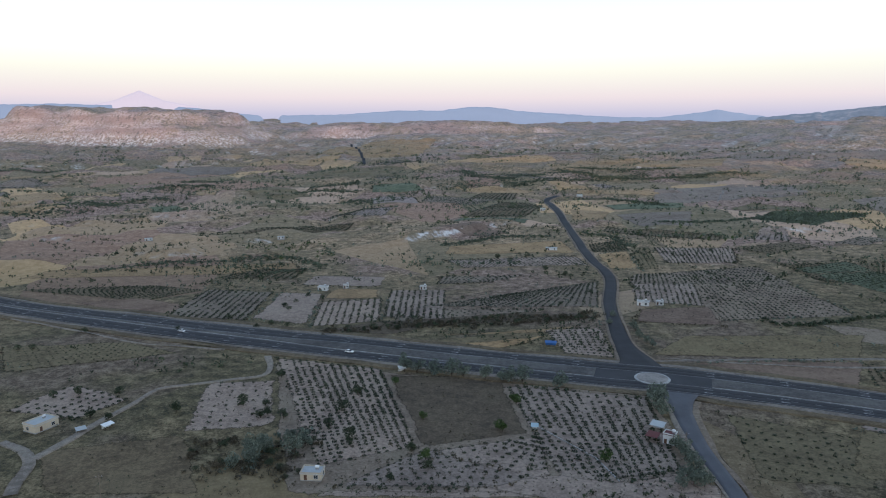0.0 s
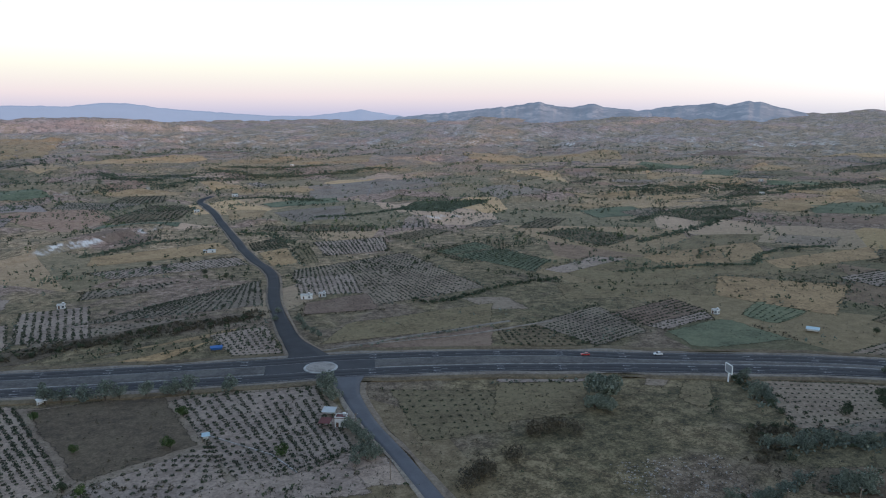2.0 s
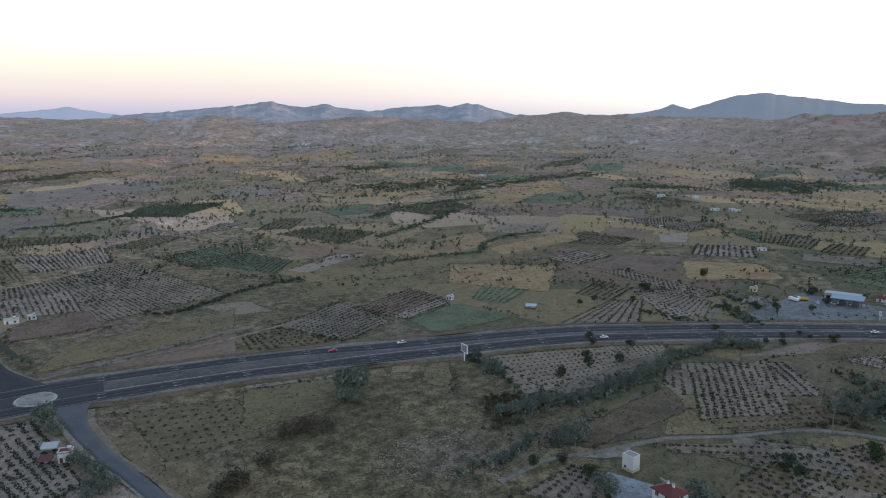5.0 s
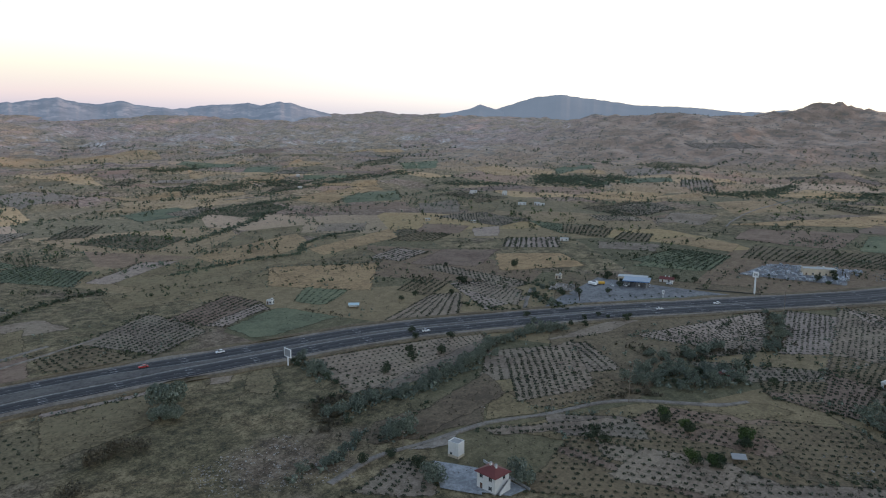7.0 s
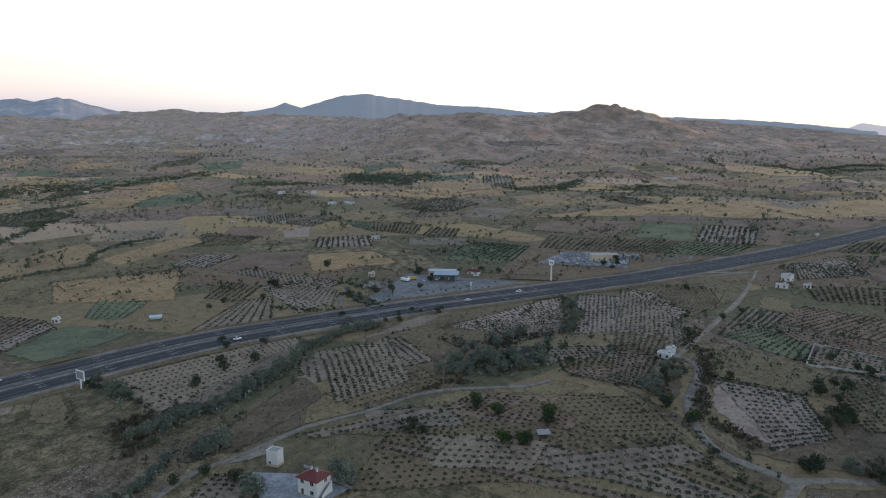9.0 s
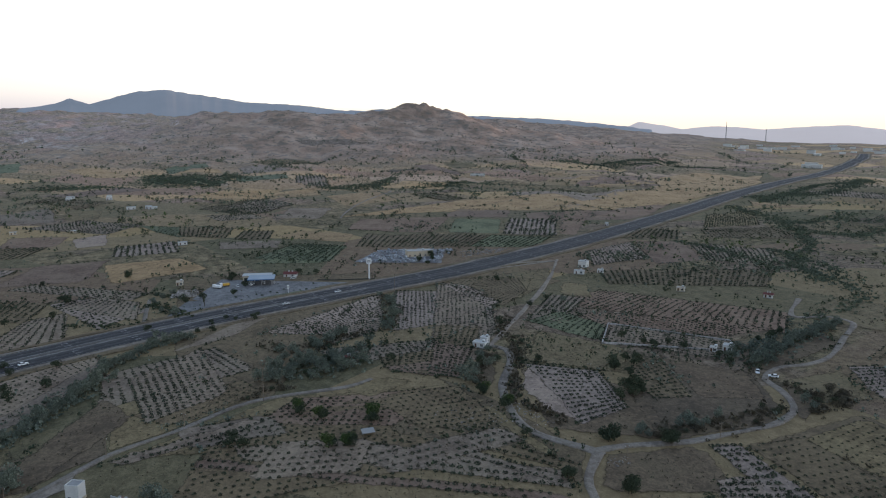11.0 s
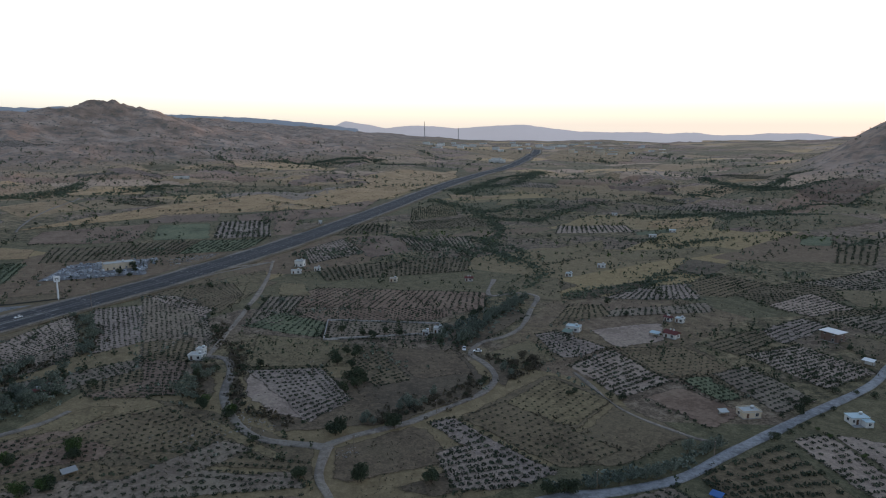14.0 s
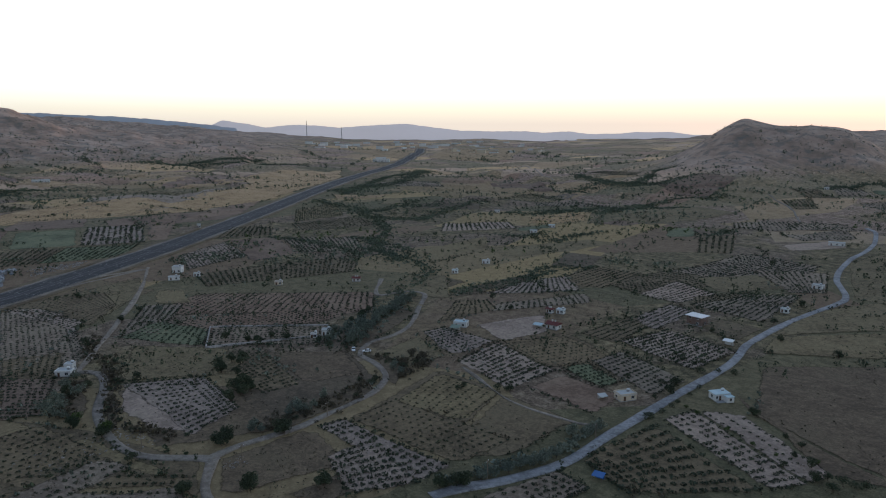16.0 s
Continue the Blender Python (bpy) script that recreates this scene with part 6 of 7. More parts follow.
def shell(verts, faces):
    bm = bmesh.new()
    vs = [bm.verts.new(v) for v in verts]
    for f in faces:
        bm.faces.new([vs[i] for i in f])
    bmesh.ops.recalc_face_normals(bm, faces=bm.faces[:])
    return bm


def window(root, x, y, z, w, h, turn):
    """A framed window in a wall; turn 0 looks to -y, 90 to +x."""
    frame_ob = part("window", box((-w / 2 - 0.07, -0.06, -h / 2 - 0.07), (w / 2 + 0.07, 0.05, h / 2 + 0.07), 0.02), STEEL, root)
    frame_ob.matrix_basis = pose(x, y, z, 0, 0, turn)
    for k in (-1, 1):
        part("pane", box((min(0.03 * k, k * w / 2), -0.08, -h / 2), (max(0.03 * k, k * w / 2), 0.0, h / 2), 0.01), GLASS, frame_ob, "dark window pane")
    part("sill", box((-w / 2 - 0.12, -0.18, -h / 2 - 0.14), (w / 2 + 0.12, 0.04, -h / 2 - 0.07), 0.01), GREY, frame_ob)


def house(style, x, y, w, d, h, turn):
    """A village house: plastered walls, openings, and a flat, hipped or gabled roof."""
    far = math.hypot(x, y) > 620
    look_, roof = style.split("_") if "_" in style else ("white", "flat")
    words = {"red": "white plastered house with a red tin roof", "white": "small white plastered flat-roofed house", "beige": "beige plastered flat-roofed house", "blue": "white house with a pale blue roof",
             "dark": "unplastered brick house under a white flat roof", "hut": "white block hut with a dark red parapet"}
    root = tagged(new("house"), words["hut" if style == "hut" else look_] + (" far off in the fields" if far else " among vineyards"), "house")
    root.matrix_basis = pose(x, y, float(ground_z(x, y)), 0, 0, turn)
    wall = PLASTER["beige" if look_ == "beige" else "dark" if look_ == "dark" else "white"]
    part("wall", box((-w / 2, -d / 2, -0.8), (w / 2, d / 2, h), 0.05), wall, root)
    part("plinth", box((-w / 2 - 0.06, -d / 2 - 0.06, -0.8), (w / 2 + 0.06, d / 2 + 0.06, 0.35), 0.03), GREY, root)
    if roof == "hip" or roof == "gable":
        o, rise = 0.55, min(w, d) * 0.26
        run = w / 2 - (d / 2 * 0.9 if roof == "hip" else -o)
        v = [(-w / 2 - o, -d / 2 - o, h), (w / 2 + o, -d / 2 - o, h), (w / 2 + o, d / 2 + o, h), (-w / 2 - o, d / 2 + o, h), (-run, 0, h + rise), (run, 0, h + rise)]
        v += [(a, b, c + 0.14) for a, b, c in v]
        part("roof", shell(v, [(0, 1, 2, 3), (6, 7, 11, 10), (8, 9, 10, 11), (7, 8, 11), (9, 6, 10), (0, 1, 7, 6), (1, 2, 8, 7), (2, 3, 9, 8), (3, 0, 6, 9)]), ROOF["red"], root, "dark red tin roof")
        if not far:
            for cx in (-w * 0.12, w * 0.16):
                chimney = part("chimney", box((cx - 0.3, -0.3, h + rise * 0.4), (cx + 0.3, 0.3, h + rise + 0.9), 0.02), PLASTER["white"], root, "white chimney")
                part("cap", box((cx - 0.4, -0.4, h + rise + 0.9), (cx + 0.4, 0.4, h + rise + 1.02), 0.02), GREY, chimney)
    else:
        top = ROOF["blue" if look_ == "blue" else "white" if look_ == "dark" else "red" if style == "hut" else "pale"]
        o = 0.9 if look_ == "dark" else 0.18
        part("roof", box((-w / 2 - o, -d / 2 - o, h), (w / 2 + o, d / 2 + o, h + 0.22), 0.03), top, root, "flat roof slab")
        if not far and look_ != "dark":
            ring = bmesh.new()
            for lo, hi in (((-w / 2 - 0.1, -d / 2 - 0.1), (w / 2 + 0.1, -d / 2 + 0.12)), ((-w / 2 - 0.1, d / 2 - 0.12), (w / 2 + 0.1, d / 2 + 0.1)),
                           ((-w / 2 - 0.1, -d / 2 + 0.12), (-w / 2 + 0.12, d / 2 - 0.12)), ((w / 2 - 0.12, -d / 2 + 0.12), (w / 2 + 0.1, d / 2 - 0.12))):
                b = box((*lo, h + 0.22), (*hi, h + 0.6), 0)
                me = bpy.data.meshes.new("ring")
                b.to_mesh(me)
                b.free()
                ring.from_mesh(me)
                bpy.data.meshes.remove(me)
            part("parapet", ring, wall, root)
            rack = part("water_tank", box((w * 0.12, d * 0.02, h + 0.9), (w * 0.12 + 1.3, d * 0.02 + 0.7, h + 1.6), 0.15), STEEL, root, "white roof water tank")
            part("stand", box((w * 0.12 + 0.1, d * 0.02 + 0.1, h + 0.2), (w * 0.12 + 1.2, d * 0.02 + 0.6, h + 0.9), 0.02), GREY, rack)
    floors = 2 if h > 5 else 1
    for level in range(floors):
        z = 1.55 + level * 2.9
        n = 2 if w < 12 or math.hypot(x, y) > 2000 else int(w / 4)
        for k in range(n):
            wx = w * ((k + 0.5) / n - 0.5)
            if level == 0 and k == 0:
                door = part("door", box((wx - 0.5, -d / 2 - 0.05, 0.05), (wx + 0.5, -d / 2 + 0.05, 2.1), 0.02), DOOR, root, "brown door")
                part("handle", box((wx + 0.3, -d / 2 - 0.1, 1.0), (wx + 0.42, -d / 2 - 0.04, 1.05), 0.01), STEEL, door)
            else:
                window(root, wx, -d / 2, z, 1.3, 1.2, 0)
        if not far:
            for side, a in ((1, 90), (-1, -90)):
                window(root, side * w / 2, d * 0.12, z, 1.2, 1.1, a)
    return root


house("red_hip", 185, 71, 7.4, 6.6, 5.3, 251)


def tower_hut(x, y, turn):
    """A tall blank plastered hut with a low parapet and one small opening."""
    root = tagged(new("tower_hut"), "tall blank white plastered hut beside a yard", "hut")
    root.matrix_basis = pose(x, y, float(ground_z(x, y)), 0, 0, turn)
    part("wall", box((-2.1, -1.8, -0.5), (2.1, 1.8, 5.2), 0.05), PLASTER["white"], root)
    part("roof", box((-1.85, -1.55, 5.2), (1.85, 1.55, 5.28), 0.02), GREY, root, "grey flat roof")
    for lo, hi in (((-2.12, -1.82), (2.12, -1.6)), ((-2.12, 1.6), (2.12, 1.82)), ((-2.12, -1.6), (-1.9, 1.6)), ((1.9, -1.6), (2.12, 1.6))):
        part("parapet", box((*lo, 5.2), (*hi, 5.5), 0.02), PLASTER["white"], root)
    part("plinth", box((-2.16, -1.86, -0.5), (2.16, 1.86, 0.9), 0.03), PLASTER["beige"], root, "stained beige plinth")
    opening = part("hatch", box((-1.2, -1.9, 1.0), (-0.4, -1.84, 1.7), 0.02), GLASS, root, "small dark opening")
    part("lintel", box((-1.35, -1.92, 1.7), (-0.25, -1.82, 1.85), 0.02), GREY, opening)


tower_hut(199, 90, 259)
house("hut", 81, 234, 4.1, 3.7, 3.7, 326)
house("beige_flat", -42, 209, 6.7, 5.2, 2.4, 356)
house("beige_flat", -151, 247, 9.6, 6.7, 2.9, 66)
house("white_flat", -84, 477, 6.7, 4.4, 2.6, 350)
house("white_flat", -69, 484, 3.7, 3.0, 2.4, 8)
house("white_flat", -14, 480, 4.4, 3.0, 2.4, 352)
house("white_flat", 128, 434, 7.4, 3.7, 2.6, 339)
house("white_flat", 139, 435, 4.4, 3.0, 2.4, 337)
house("white_flat", 100, 634, 10.4, 4.4, 2.4, 351)
house("white_flat", -165, 701, 6.7, 4.4, 2.4, 13)
house("white_flat", -302, 706, 7.4, 4.4, 2.4, 23)
house("white_flat", 133, 925, 6.7, 5.2, 3.2, 352)
house("white_flat", 335, 283, 3.7, 3.0, 2.4, 280)
house("white_flat", 335, -50, 6.7, 4.4, 2.4, 237)
house("white_flat", 340, -53, 3.7, 3.7, 3.4, 236)
house("white_flat", 526, -157, 6.7, 5.9, 4.5, 233)
house("white_flat", 502, -147, 7.4, 3.7, 2.4, 244)
house("white_flat", 504, -164, 4.4, 3.0, 2.4, 242)
house("red_gable", 317, 15, 3.7, 3.0, 2.4, 263)
house("white_flat", 642, 183, 8.1, 4.4, 2.6, 286)
house("white_flat", 874, 309, 10.4, 5.2, 3.2, 289)
house("white_flat", 873, 288, 7.4, 5.2, 3.2, 288)
house("white_flat", 952, 416, 7.4, 5.2, 3.2, 294)
house("white_flat", 949, 363, 7.4, 5.9, 4.0, 291)
house("white_flat", 873, 673, 6.7, 5.2, 3.2, 308)
house("beige_flat", 696, 358, 5.9, 3.7, 2.4, 297)
house("beige_flat", 710, 308, 5.9, 3.7, 2.4, 293)
house("white_flat", 1281, -170, 26, 9, 4.2, 262)
house("blue_flat", 288, -239, 7.4, 5.2, 2.7, 215)
house("red_gable", 254, -277, 6.7, 5.2, 2.6, 193)
house("red_gable", 278, -299, 3.7, 3.0, 2.4, 193)
house("blue_flat", 273, -303, 4.4, 3.7, 2.4, 202)
house("dark_flat", 211, -347, 8.9, 6.7, 5.1, 181)
house("beige_flat", 166, -227, 7.4, 5.2, 2.6, 251)


def winged_house(x, y, turn):
    """A white field house of two volumes under pale blue roofs, with a porch slab and a roof tank."""
    root = tagged(new("house"), "white two-part house with pale blue roofs beside a gravel road", "house")
    root.matrix_basis = pose(x, y, float(ground_z(x, y)), 0, 0, turn)
    part("wall", box((-3.4, -2.3, -0.6), (3.4, 2.3, 2.7), 0.05), PLASTER["white"], root)
    wing = part("wing", box((0.2, -5.2, -0.6), (3.3, -2.3, 2.3), 0.05), PLASTER["white"], root)
    part("roof", box((-3.65, -2.5, 2.7), (3.65, 2.5, 2.88), 0.03), ROOF["blue"], root, "pale blue flat roof")
    part("wing_roof", box((0.0, -5.45, 2.3), (3.5, -2.5, 2.44), 0.03), ROOF["blue"], wing, "pale blue flat roof")
    part("porch_slab", box((-3.6, -4.6, -0.5), (0.2, -2.3, 0.12), 0.03), GREY, root)
    door = part("door", box((-1.6, -2.36, 0.1), (-0.7, -2.26, 2.1), 0.02), DOOR, root, "brown door")
    part("handle", box((-0.9, -2.42, 1.05), (-0.78, -2.36, 1.1), 0.01), STEEL, door)
    window(root, -2.6, -2.3, 1.55, 0.9, 1.0, 0)
    window(root, 1.7, -5.2, 1.4, 1.0, 1.0, 0)
    window(root, -3.4, 0, 1.55, 1.1, 1.0, -90)
    window(root, 3.4, 0, 1.55, 1.1, 1.0, 90)
    tank = part("water_tank", box((1.2, 0.4, 3.3), (2.5, 1.2, 4.0), 0.15), STEEL, root, "white roof water tank")
    part("stand", box((1.3, 0.5, 2.85), (2.4, 1.1, 3.32), 0.02), GREY, tank)


winged_house(143, -258, 245)
house("white_flat", 210, -488, 6.7, 4.4, 2.6, 183)
house("blue_flat", 193, -410, 4.4, 3.0, 2.4, 185)
house("white_flat", 319, -172, 4.4, 3.7, 2.9, 232)
house("white_flat", 318, -164, 3.0, 2.2, 2.4, 233)
house("red_gable", 421, -250, 5.2, 3.7, 2.4, 229)
house("beige_flat", 444, -201, 5.2, 3.7, 2.4, 236)
house("white_flat", 275, -664, 13.3, 4.4, 3.2, 202)
house("white_flat", 477, -1090, 6.7, 4.4, 3.2, 204)
house("white_flat", 505, -509, 7.4, 4.4, 2.7, 225)
house("blue_flat", 516, -547, 6.7, 4.4, 2.7, 223)
house("white_flat", 651, -589, 6.7, 4.4, 2.7, 228)
house("white_flat", 414, -366, 5.9, 3.7, 2.4, 219)
house("blue_flat", 401, -324, 4.4, 3.7, 2.4, 221)
house("red_gable", 508, 68, 9.0, 5.5, 2.4, 262)
house("beige_flat", 485, 141, 4.4, 3.7, 2.7, 276)
house("beige_flat", 578, -30, 22, 9, 4.9, 279)
house("white_flat", 1607, -1021, 44, 14, 8.5, 228)
house("white_flat", 1012, 784, 7.4, 5.2, 3.2, 308)
house("white_flat", 710, 1055, 5.2, 3.7, 2.4, 326)
house("white_flat", 864, 280, 10.4, 5.2, 2.8, 288)
house("white_flat", 976, 424, 10.4, 5.2, 3.2, 293)
house("white_flat", 984, 376, 6.7, 5.9, 4.0, 291)
house("white_flat", 881, 1671, 7.4, 5.2, 3.2, 332)
house("white_flat", 402, 1441, 7.4, 5.2, 3.2, 344)
house("white_flat", 209, 1066, 8.9, 5.9, 3.6, 349)
house("white_flat", 1698, -1077, 30, 12, 7.4, 238)
for x, y, w, h in [(2922, -1661, 26, 6), (3071, -1860, 34, 7), (2630, -1782, 22, 6), (2324, -1622, 18, 5), (2400, -1806, 40, 6), (2545, -1967, 30, 5), (2723, -2161, 44, 6), (2740, -2260, 28, 7), (2870, -2440, 36, 6),
                   (2380, -1770, 16, 5), (2750, -2520, 30, 6), (2727, -1897, 20, 8), (3050, -2027, 30, 8), (3112, -1711, 24, 7)]:
    house("white_flat", x, y, w, 12, h, 230)
house("white_flat", 730, -240, 3.7, 3.0, 4.0, 252)


# ---- balcony, stairs and yard of the red-roofed house ----
def yard_stairs(x, y, turn):
    root = tagged(new("outdoor_stairs"), "white outdoor staircase up the wall of a red-roofed house", "stairs")
    root.matrix_basis = pose(x, y, float(ground_z(x, y)), 0, 0, turn)
    for k in range(16):
        part("step", box((-0.55, k * 0.3, -0.3), (0.55, (k + 1) * 0.3, 0.18 * (k + 1)), 0.01), GREY, root)
    part("side_wall", shell([(0.55, 0, 0), (0.55, 4.8, 0), (0.55, 4.8, 3.9), (0.55, 0, 1.0), (0.7, 0, 0), (0.7, 4.8, 0), (0.7, 4.8, 3.9), (0.7, 0, 1.0)],
                            [(0, 1, 2, 3), (4, 5, 6, 7), (0, 1, 5, 4), (1, 2, 6, 5), (2, 3, 7, 6), (3, 0, 4, 7)]), PLASTER["white"], root)


hx, hy, ht = 185, 71, 251
at = pose(hx, hy, 0, 0, 0, ht) @ Vector((4.3, -2.4, 0))
yard_stairs(at.x, at.y, ht)
YARD = soil_material("blue_grey_concrete", (0.215, 0.220, 0.228), (0.315, 0.320, 0.328), amount=0.08)
patch("yard", [(192, 95), (194, 79), (179, 72), (177, 85)], YARD, "blue-grey concrete yard beside a red-roofed house", "yard", by=0.2, wobble=0.3)
patch("terrace", [(180, 74), (182, 64), (188, 61), (192, 71)], YARD, "blue-grey concrete terrace beside a house", "yard", by=0.24, wobble=0.1)
patch("gravel_apron", [(193, 108), (213, 100), (217, 96), (203, 94)], SOIL["track"], "dusty apron beside a yard", "yard", by=0.2, wobble=0.8)


def run_wall(name, points, high, thick, material, label, category="wall"):
    """A low wall along straight runs of the plan; each run is a part."""
    root = tagged(new(name), label, category)
    root.location = (*points[0], float(ground_z(*points[0])))
    for a, b in zip(points, points[1:]):
        a, b = np.array(a, float), np.array(b, float)
        n = max(2, int(np.linalg.norm(b - a) / 5) + 1)
        f = (b - a) / np.linalg.norm(b - a)
        s = np.array([f[1], -f[0]]) * thick / 2
        verts, faces = [], []
        for t in np.linspace(0, 1, n):
            q = a * (1 - t) + b * t
            z = float(ground_z(*q))
            for o, up in ((-s, -0.5), (-s, high), (s, high), (s, -0.5)):
                verts.append((*(q + o - np.array(points[0], float)), z + up - root.location.z))
        for k in range(n - 1):
            faces += [tuple(4 * k + i for i in (j, j + 1)) + tuple(4 * k + 4 + i for i in (j + 1, j)) for j in range(3)]
        faces += [(0, 1, 2, 3), tuple(4 * (n - 1) + i for i in (3, 2, 1, 0))]
        part("wall_run", shell(verts, faces), material, root)
    return root


run_wall("yard_wall", [(188, 60), (194, 71), (199, 80)], 0.9, 0.25, CONCRETE, "low pale concrete yard wall")
run_wall("vineyard_wall", [(369, -127), (333, -180), (322, -178)], 1.1, 0.5, RUBBLE, "low pale stone wall round a vineyard")
run_wall("vineyard_wall", [(369, -127), (335, -113), (318, -168)], 1.1, 0.5, RUBBLE, "low pale stone wall round a vineyard")
run_wall("hedge_wall", [(34, 250), (52, 222), (56, 206)], 0.5, 0.4, RUBBLE, "low dark bank between vineyards", "bank")


def lean_to(name, x, y, w, d, h, turn, sheet, label, walls=PLASTER["white"], category="shed"):
    """A shed on posts with a tilted sheet roof."""
    w, d = w * 0.8, d * 0.8
    root = tagged(new(name), label, category)
    root.matrix_basis = pose(x, y, float(ground_z(x, y)), 0, 0, turn)
    for sx in (-1, 1):
        for sy in (-1, 1):
            part("post", box((sx * (w / 2 - 0.1) - 0.08, sy * (d / 2 - 0.1) - 0.08, -0.4), (sx * (w / 2 - 0.1) + 0.08, sy * (d / 2 - 0.1) + 0.08, h + 0.15 * sy), 0.01), WOOD, root)
    part("back_wall", box((-w / 2, d / 2 - 0.12, -0.4), (w / 2, d / 2, h), 0.02), walls, root)
    v = [(sx * (w / 2 + 0.2), sy * (d / 2 + 0.2), h + 0.25 * sy + k) for k in (0, 0.08) for sx, sy in ((-1, -1), (1, -1), (1, 1), (-1, 1))]
    part("roof_sheet", shell(v, [(0, 1, 2, 3), (4, 5, 6, 7), (0, 1, 5, 4), (1, 2, 6, 5), (2, 3, 7, 6), (3, 0, 4, 7)]), sheet, root)
    return root


lean_to("field_shed", 236, 4, 5.4, 3.6, 2.0, 285, GREY, "low grey field shed among vines", GREY)
lean_to("shed", 75.5, 236, 5, 5, 2.5, 326, ROOF["red"], "open shed with a dark red tin roof")
lean_to("shed", 80, 245, 6, 5, 2.6, 326, ROOF["pale"], "open shed with a grey sheet roof")
lean_to("shed", 34, 244, 3, 2.6, 2.5, 350, ROOF["blue"], "small white and green field hut among vines")
lean_to("canopy_tent", -19, 309, 4, 3.4, 2.3, 20, ROOF["white"], "small white canvas canopy beside willows", category="canopy")
lean_to("market_stall", 56, 349, 7, 3, 2.0, 350, BLUE, "roadside stall under a blue tarpaulin", BLUE, "stall")
lean_to("tarp_shed", 129, -167, 4.2, 3.2, 1.9, 200, BLUE, "low shed under a blue tarpaulin", BLUE)
lean_to("canopy_tent", 179, -325, 6, 4, 2.8, 190, ROOF["white"], "white sheet canopy beside a gravel road", category="canopy")
lean_to("shed", 351, 231, 8, 5, 2.2, 300, ROOF["blue"], "low shed with a pale blue roof")
lean_to("shed", -126, 247, 5, 2.5, 1.6, 60, ROOF["white"], "scrap shed with a pale sheet roof")
lean_to("shed", -134, 243, 4, 3, 1.6, 40, ROOF["pale"], "scrap shed with a grey sheet roof")
lean_to("shed", 283, -231, 6, 6, 2.6, 215, plain("green_sheet", (0.10, 0.16, 0.13), 0.5), "lean-to shed with a dull green roof")
lean_to("shed", 260, -271, 6, 4, 2.2, 200, ROOF["blue"], "low shed with a pale blue roof beside a house")
lean_to("shed", 171, -219, 4, 3, 2.0, 250, ROOF["pale"], "low grey-roofed shed beside a beige house")


# ---- petrol station ----
FORECOURT = soil_material("grey_paving", (0.12, 0.118, 0.12), (0.20, 0.197, 0.197), amount=0.05)
patch("forecourt", [(381, 113), (374, 127), (440, 124), (448, 96)], FORECOURT, "wide grey paved forecourt of a petrol station", "forecourt", by=0.16, wobble=0.3)
patch("forecourt", [(424, 99), (446, 122), (500, 116), (486, 22)], FORECOURT, "wide grey paved forecourt under a petrol canopy", "forecourt", by=0.18, wobble=0.3)


def petrol_station(x, y, turn):
    root = tagged(new("petrol_canopy"), "petrol station canopy with a blue-grey roof on white columns", "canopy")
    root.matrix_basis = pose(x, y, float(ground_z(x, y)), 0, 0, turn)
    part("canopy_roof", box((-9, -7.5, 4.6), (9, 7.5, 5.2), 0.08), plain("blue_grey_roof", (0.22, 0.29, 0.38), 0.5), root, "blue-grey flat roof")
    part("fascia", box((-9.1, -7.6, 4.45), (9.1, 7.6, 4.95), 0.05), BLUE_TRIM, root, "blue fascia band")
    for sx in (-7, 0, 7):
        for sy in (-3.4, 3.4):
            part("column", box((sx - 0.25, sy - 0.25, -0.4), (sx + 0.25, sy + 0.25, 4.7), 0.04), GREY, root)
        pump = part("fuel_pump", box((sx + 1.2, -0.4, 0), (sx + 2.2, 0.4, 1.9), 0.06), STEEL, root)
        part("screen", box((sx + 1.35, -0.44, 1.1), (sx + 2.05, -0.4, 1.6), 0.01), GLASS, pump)
    shop = tagged(new("station_shop"), "flat white petrol station shop with glass front", "shop")
    shop.matrix_basis = pose(x, y, float(ground_z(x, y)), 0, 0, turn) @ Matrix.Translation((-4, 13, 0))
    part("wall", box((-10, -4, -0.4), (10, 4, 4.2), 0.05), PLASTER["beige"], shop)
    part("roof", box((-10.3, -4.3, 4.2), (10.3, 4.3, 4.5), 0.04), ROOF["pale"], shop)
    for k in range(5):
        part("shop_window", box((-9 + k * 3.7, -4.06, 0.5), (-5.8 + k * 3.7, -3.98, 2.9), 0.02), GLASS, shop)


petrol_station(486, 85, 275)
patch("verge_strip", [(434, 92), (450, 75), (466, 54), (464, 51)], SOIL["green"], "weedy green strip between highway and forecourt", "verge", by=0.26, wobble=0.4)
patch("verge_strip", [(466, 54), (488, 32), (486, 29), (464, 51)], SOIL["green"], "weedy green strip between highway and forecourt", "verge", by=0.26, wobble=0.4)
run_wall("forecourt_wall", [(494, 47), (493, 35), (494, 22), (495, 6)], 1.0, 0.4, plain("dark_block_wall", (0.055, 0.055, 0.05)), "low dark wall beside a petrol station")


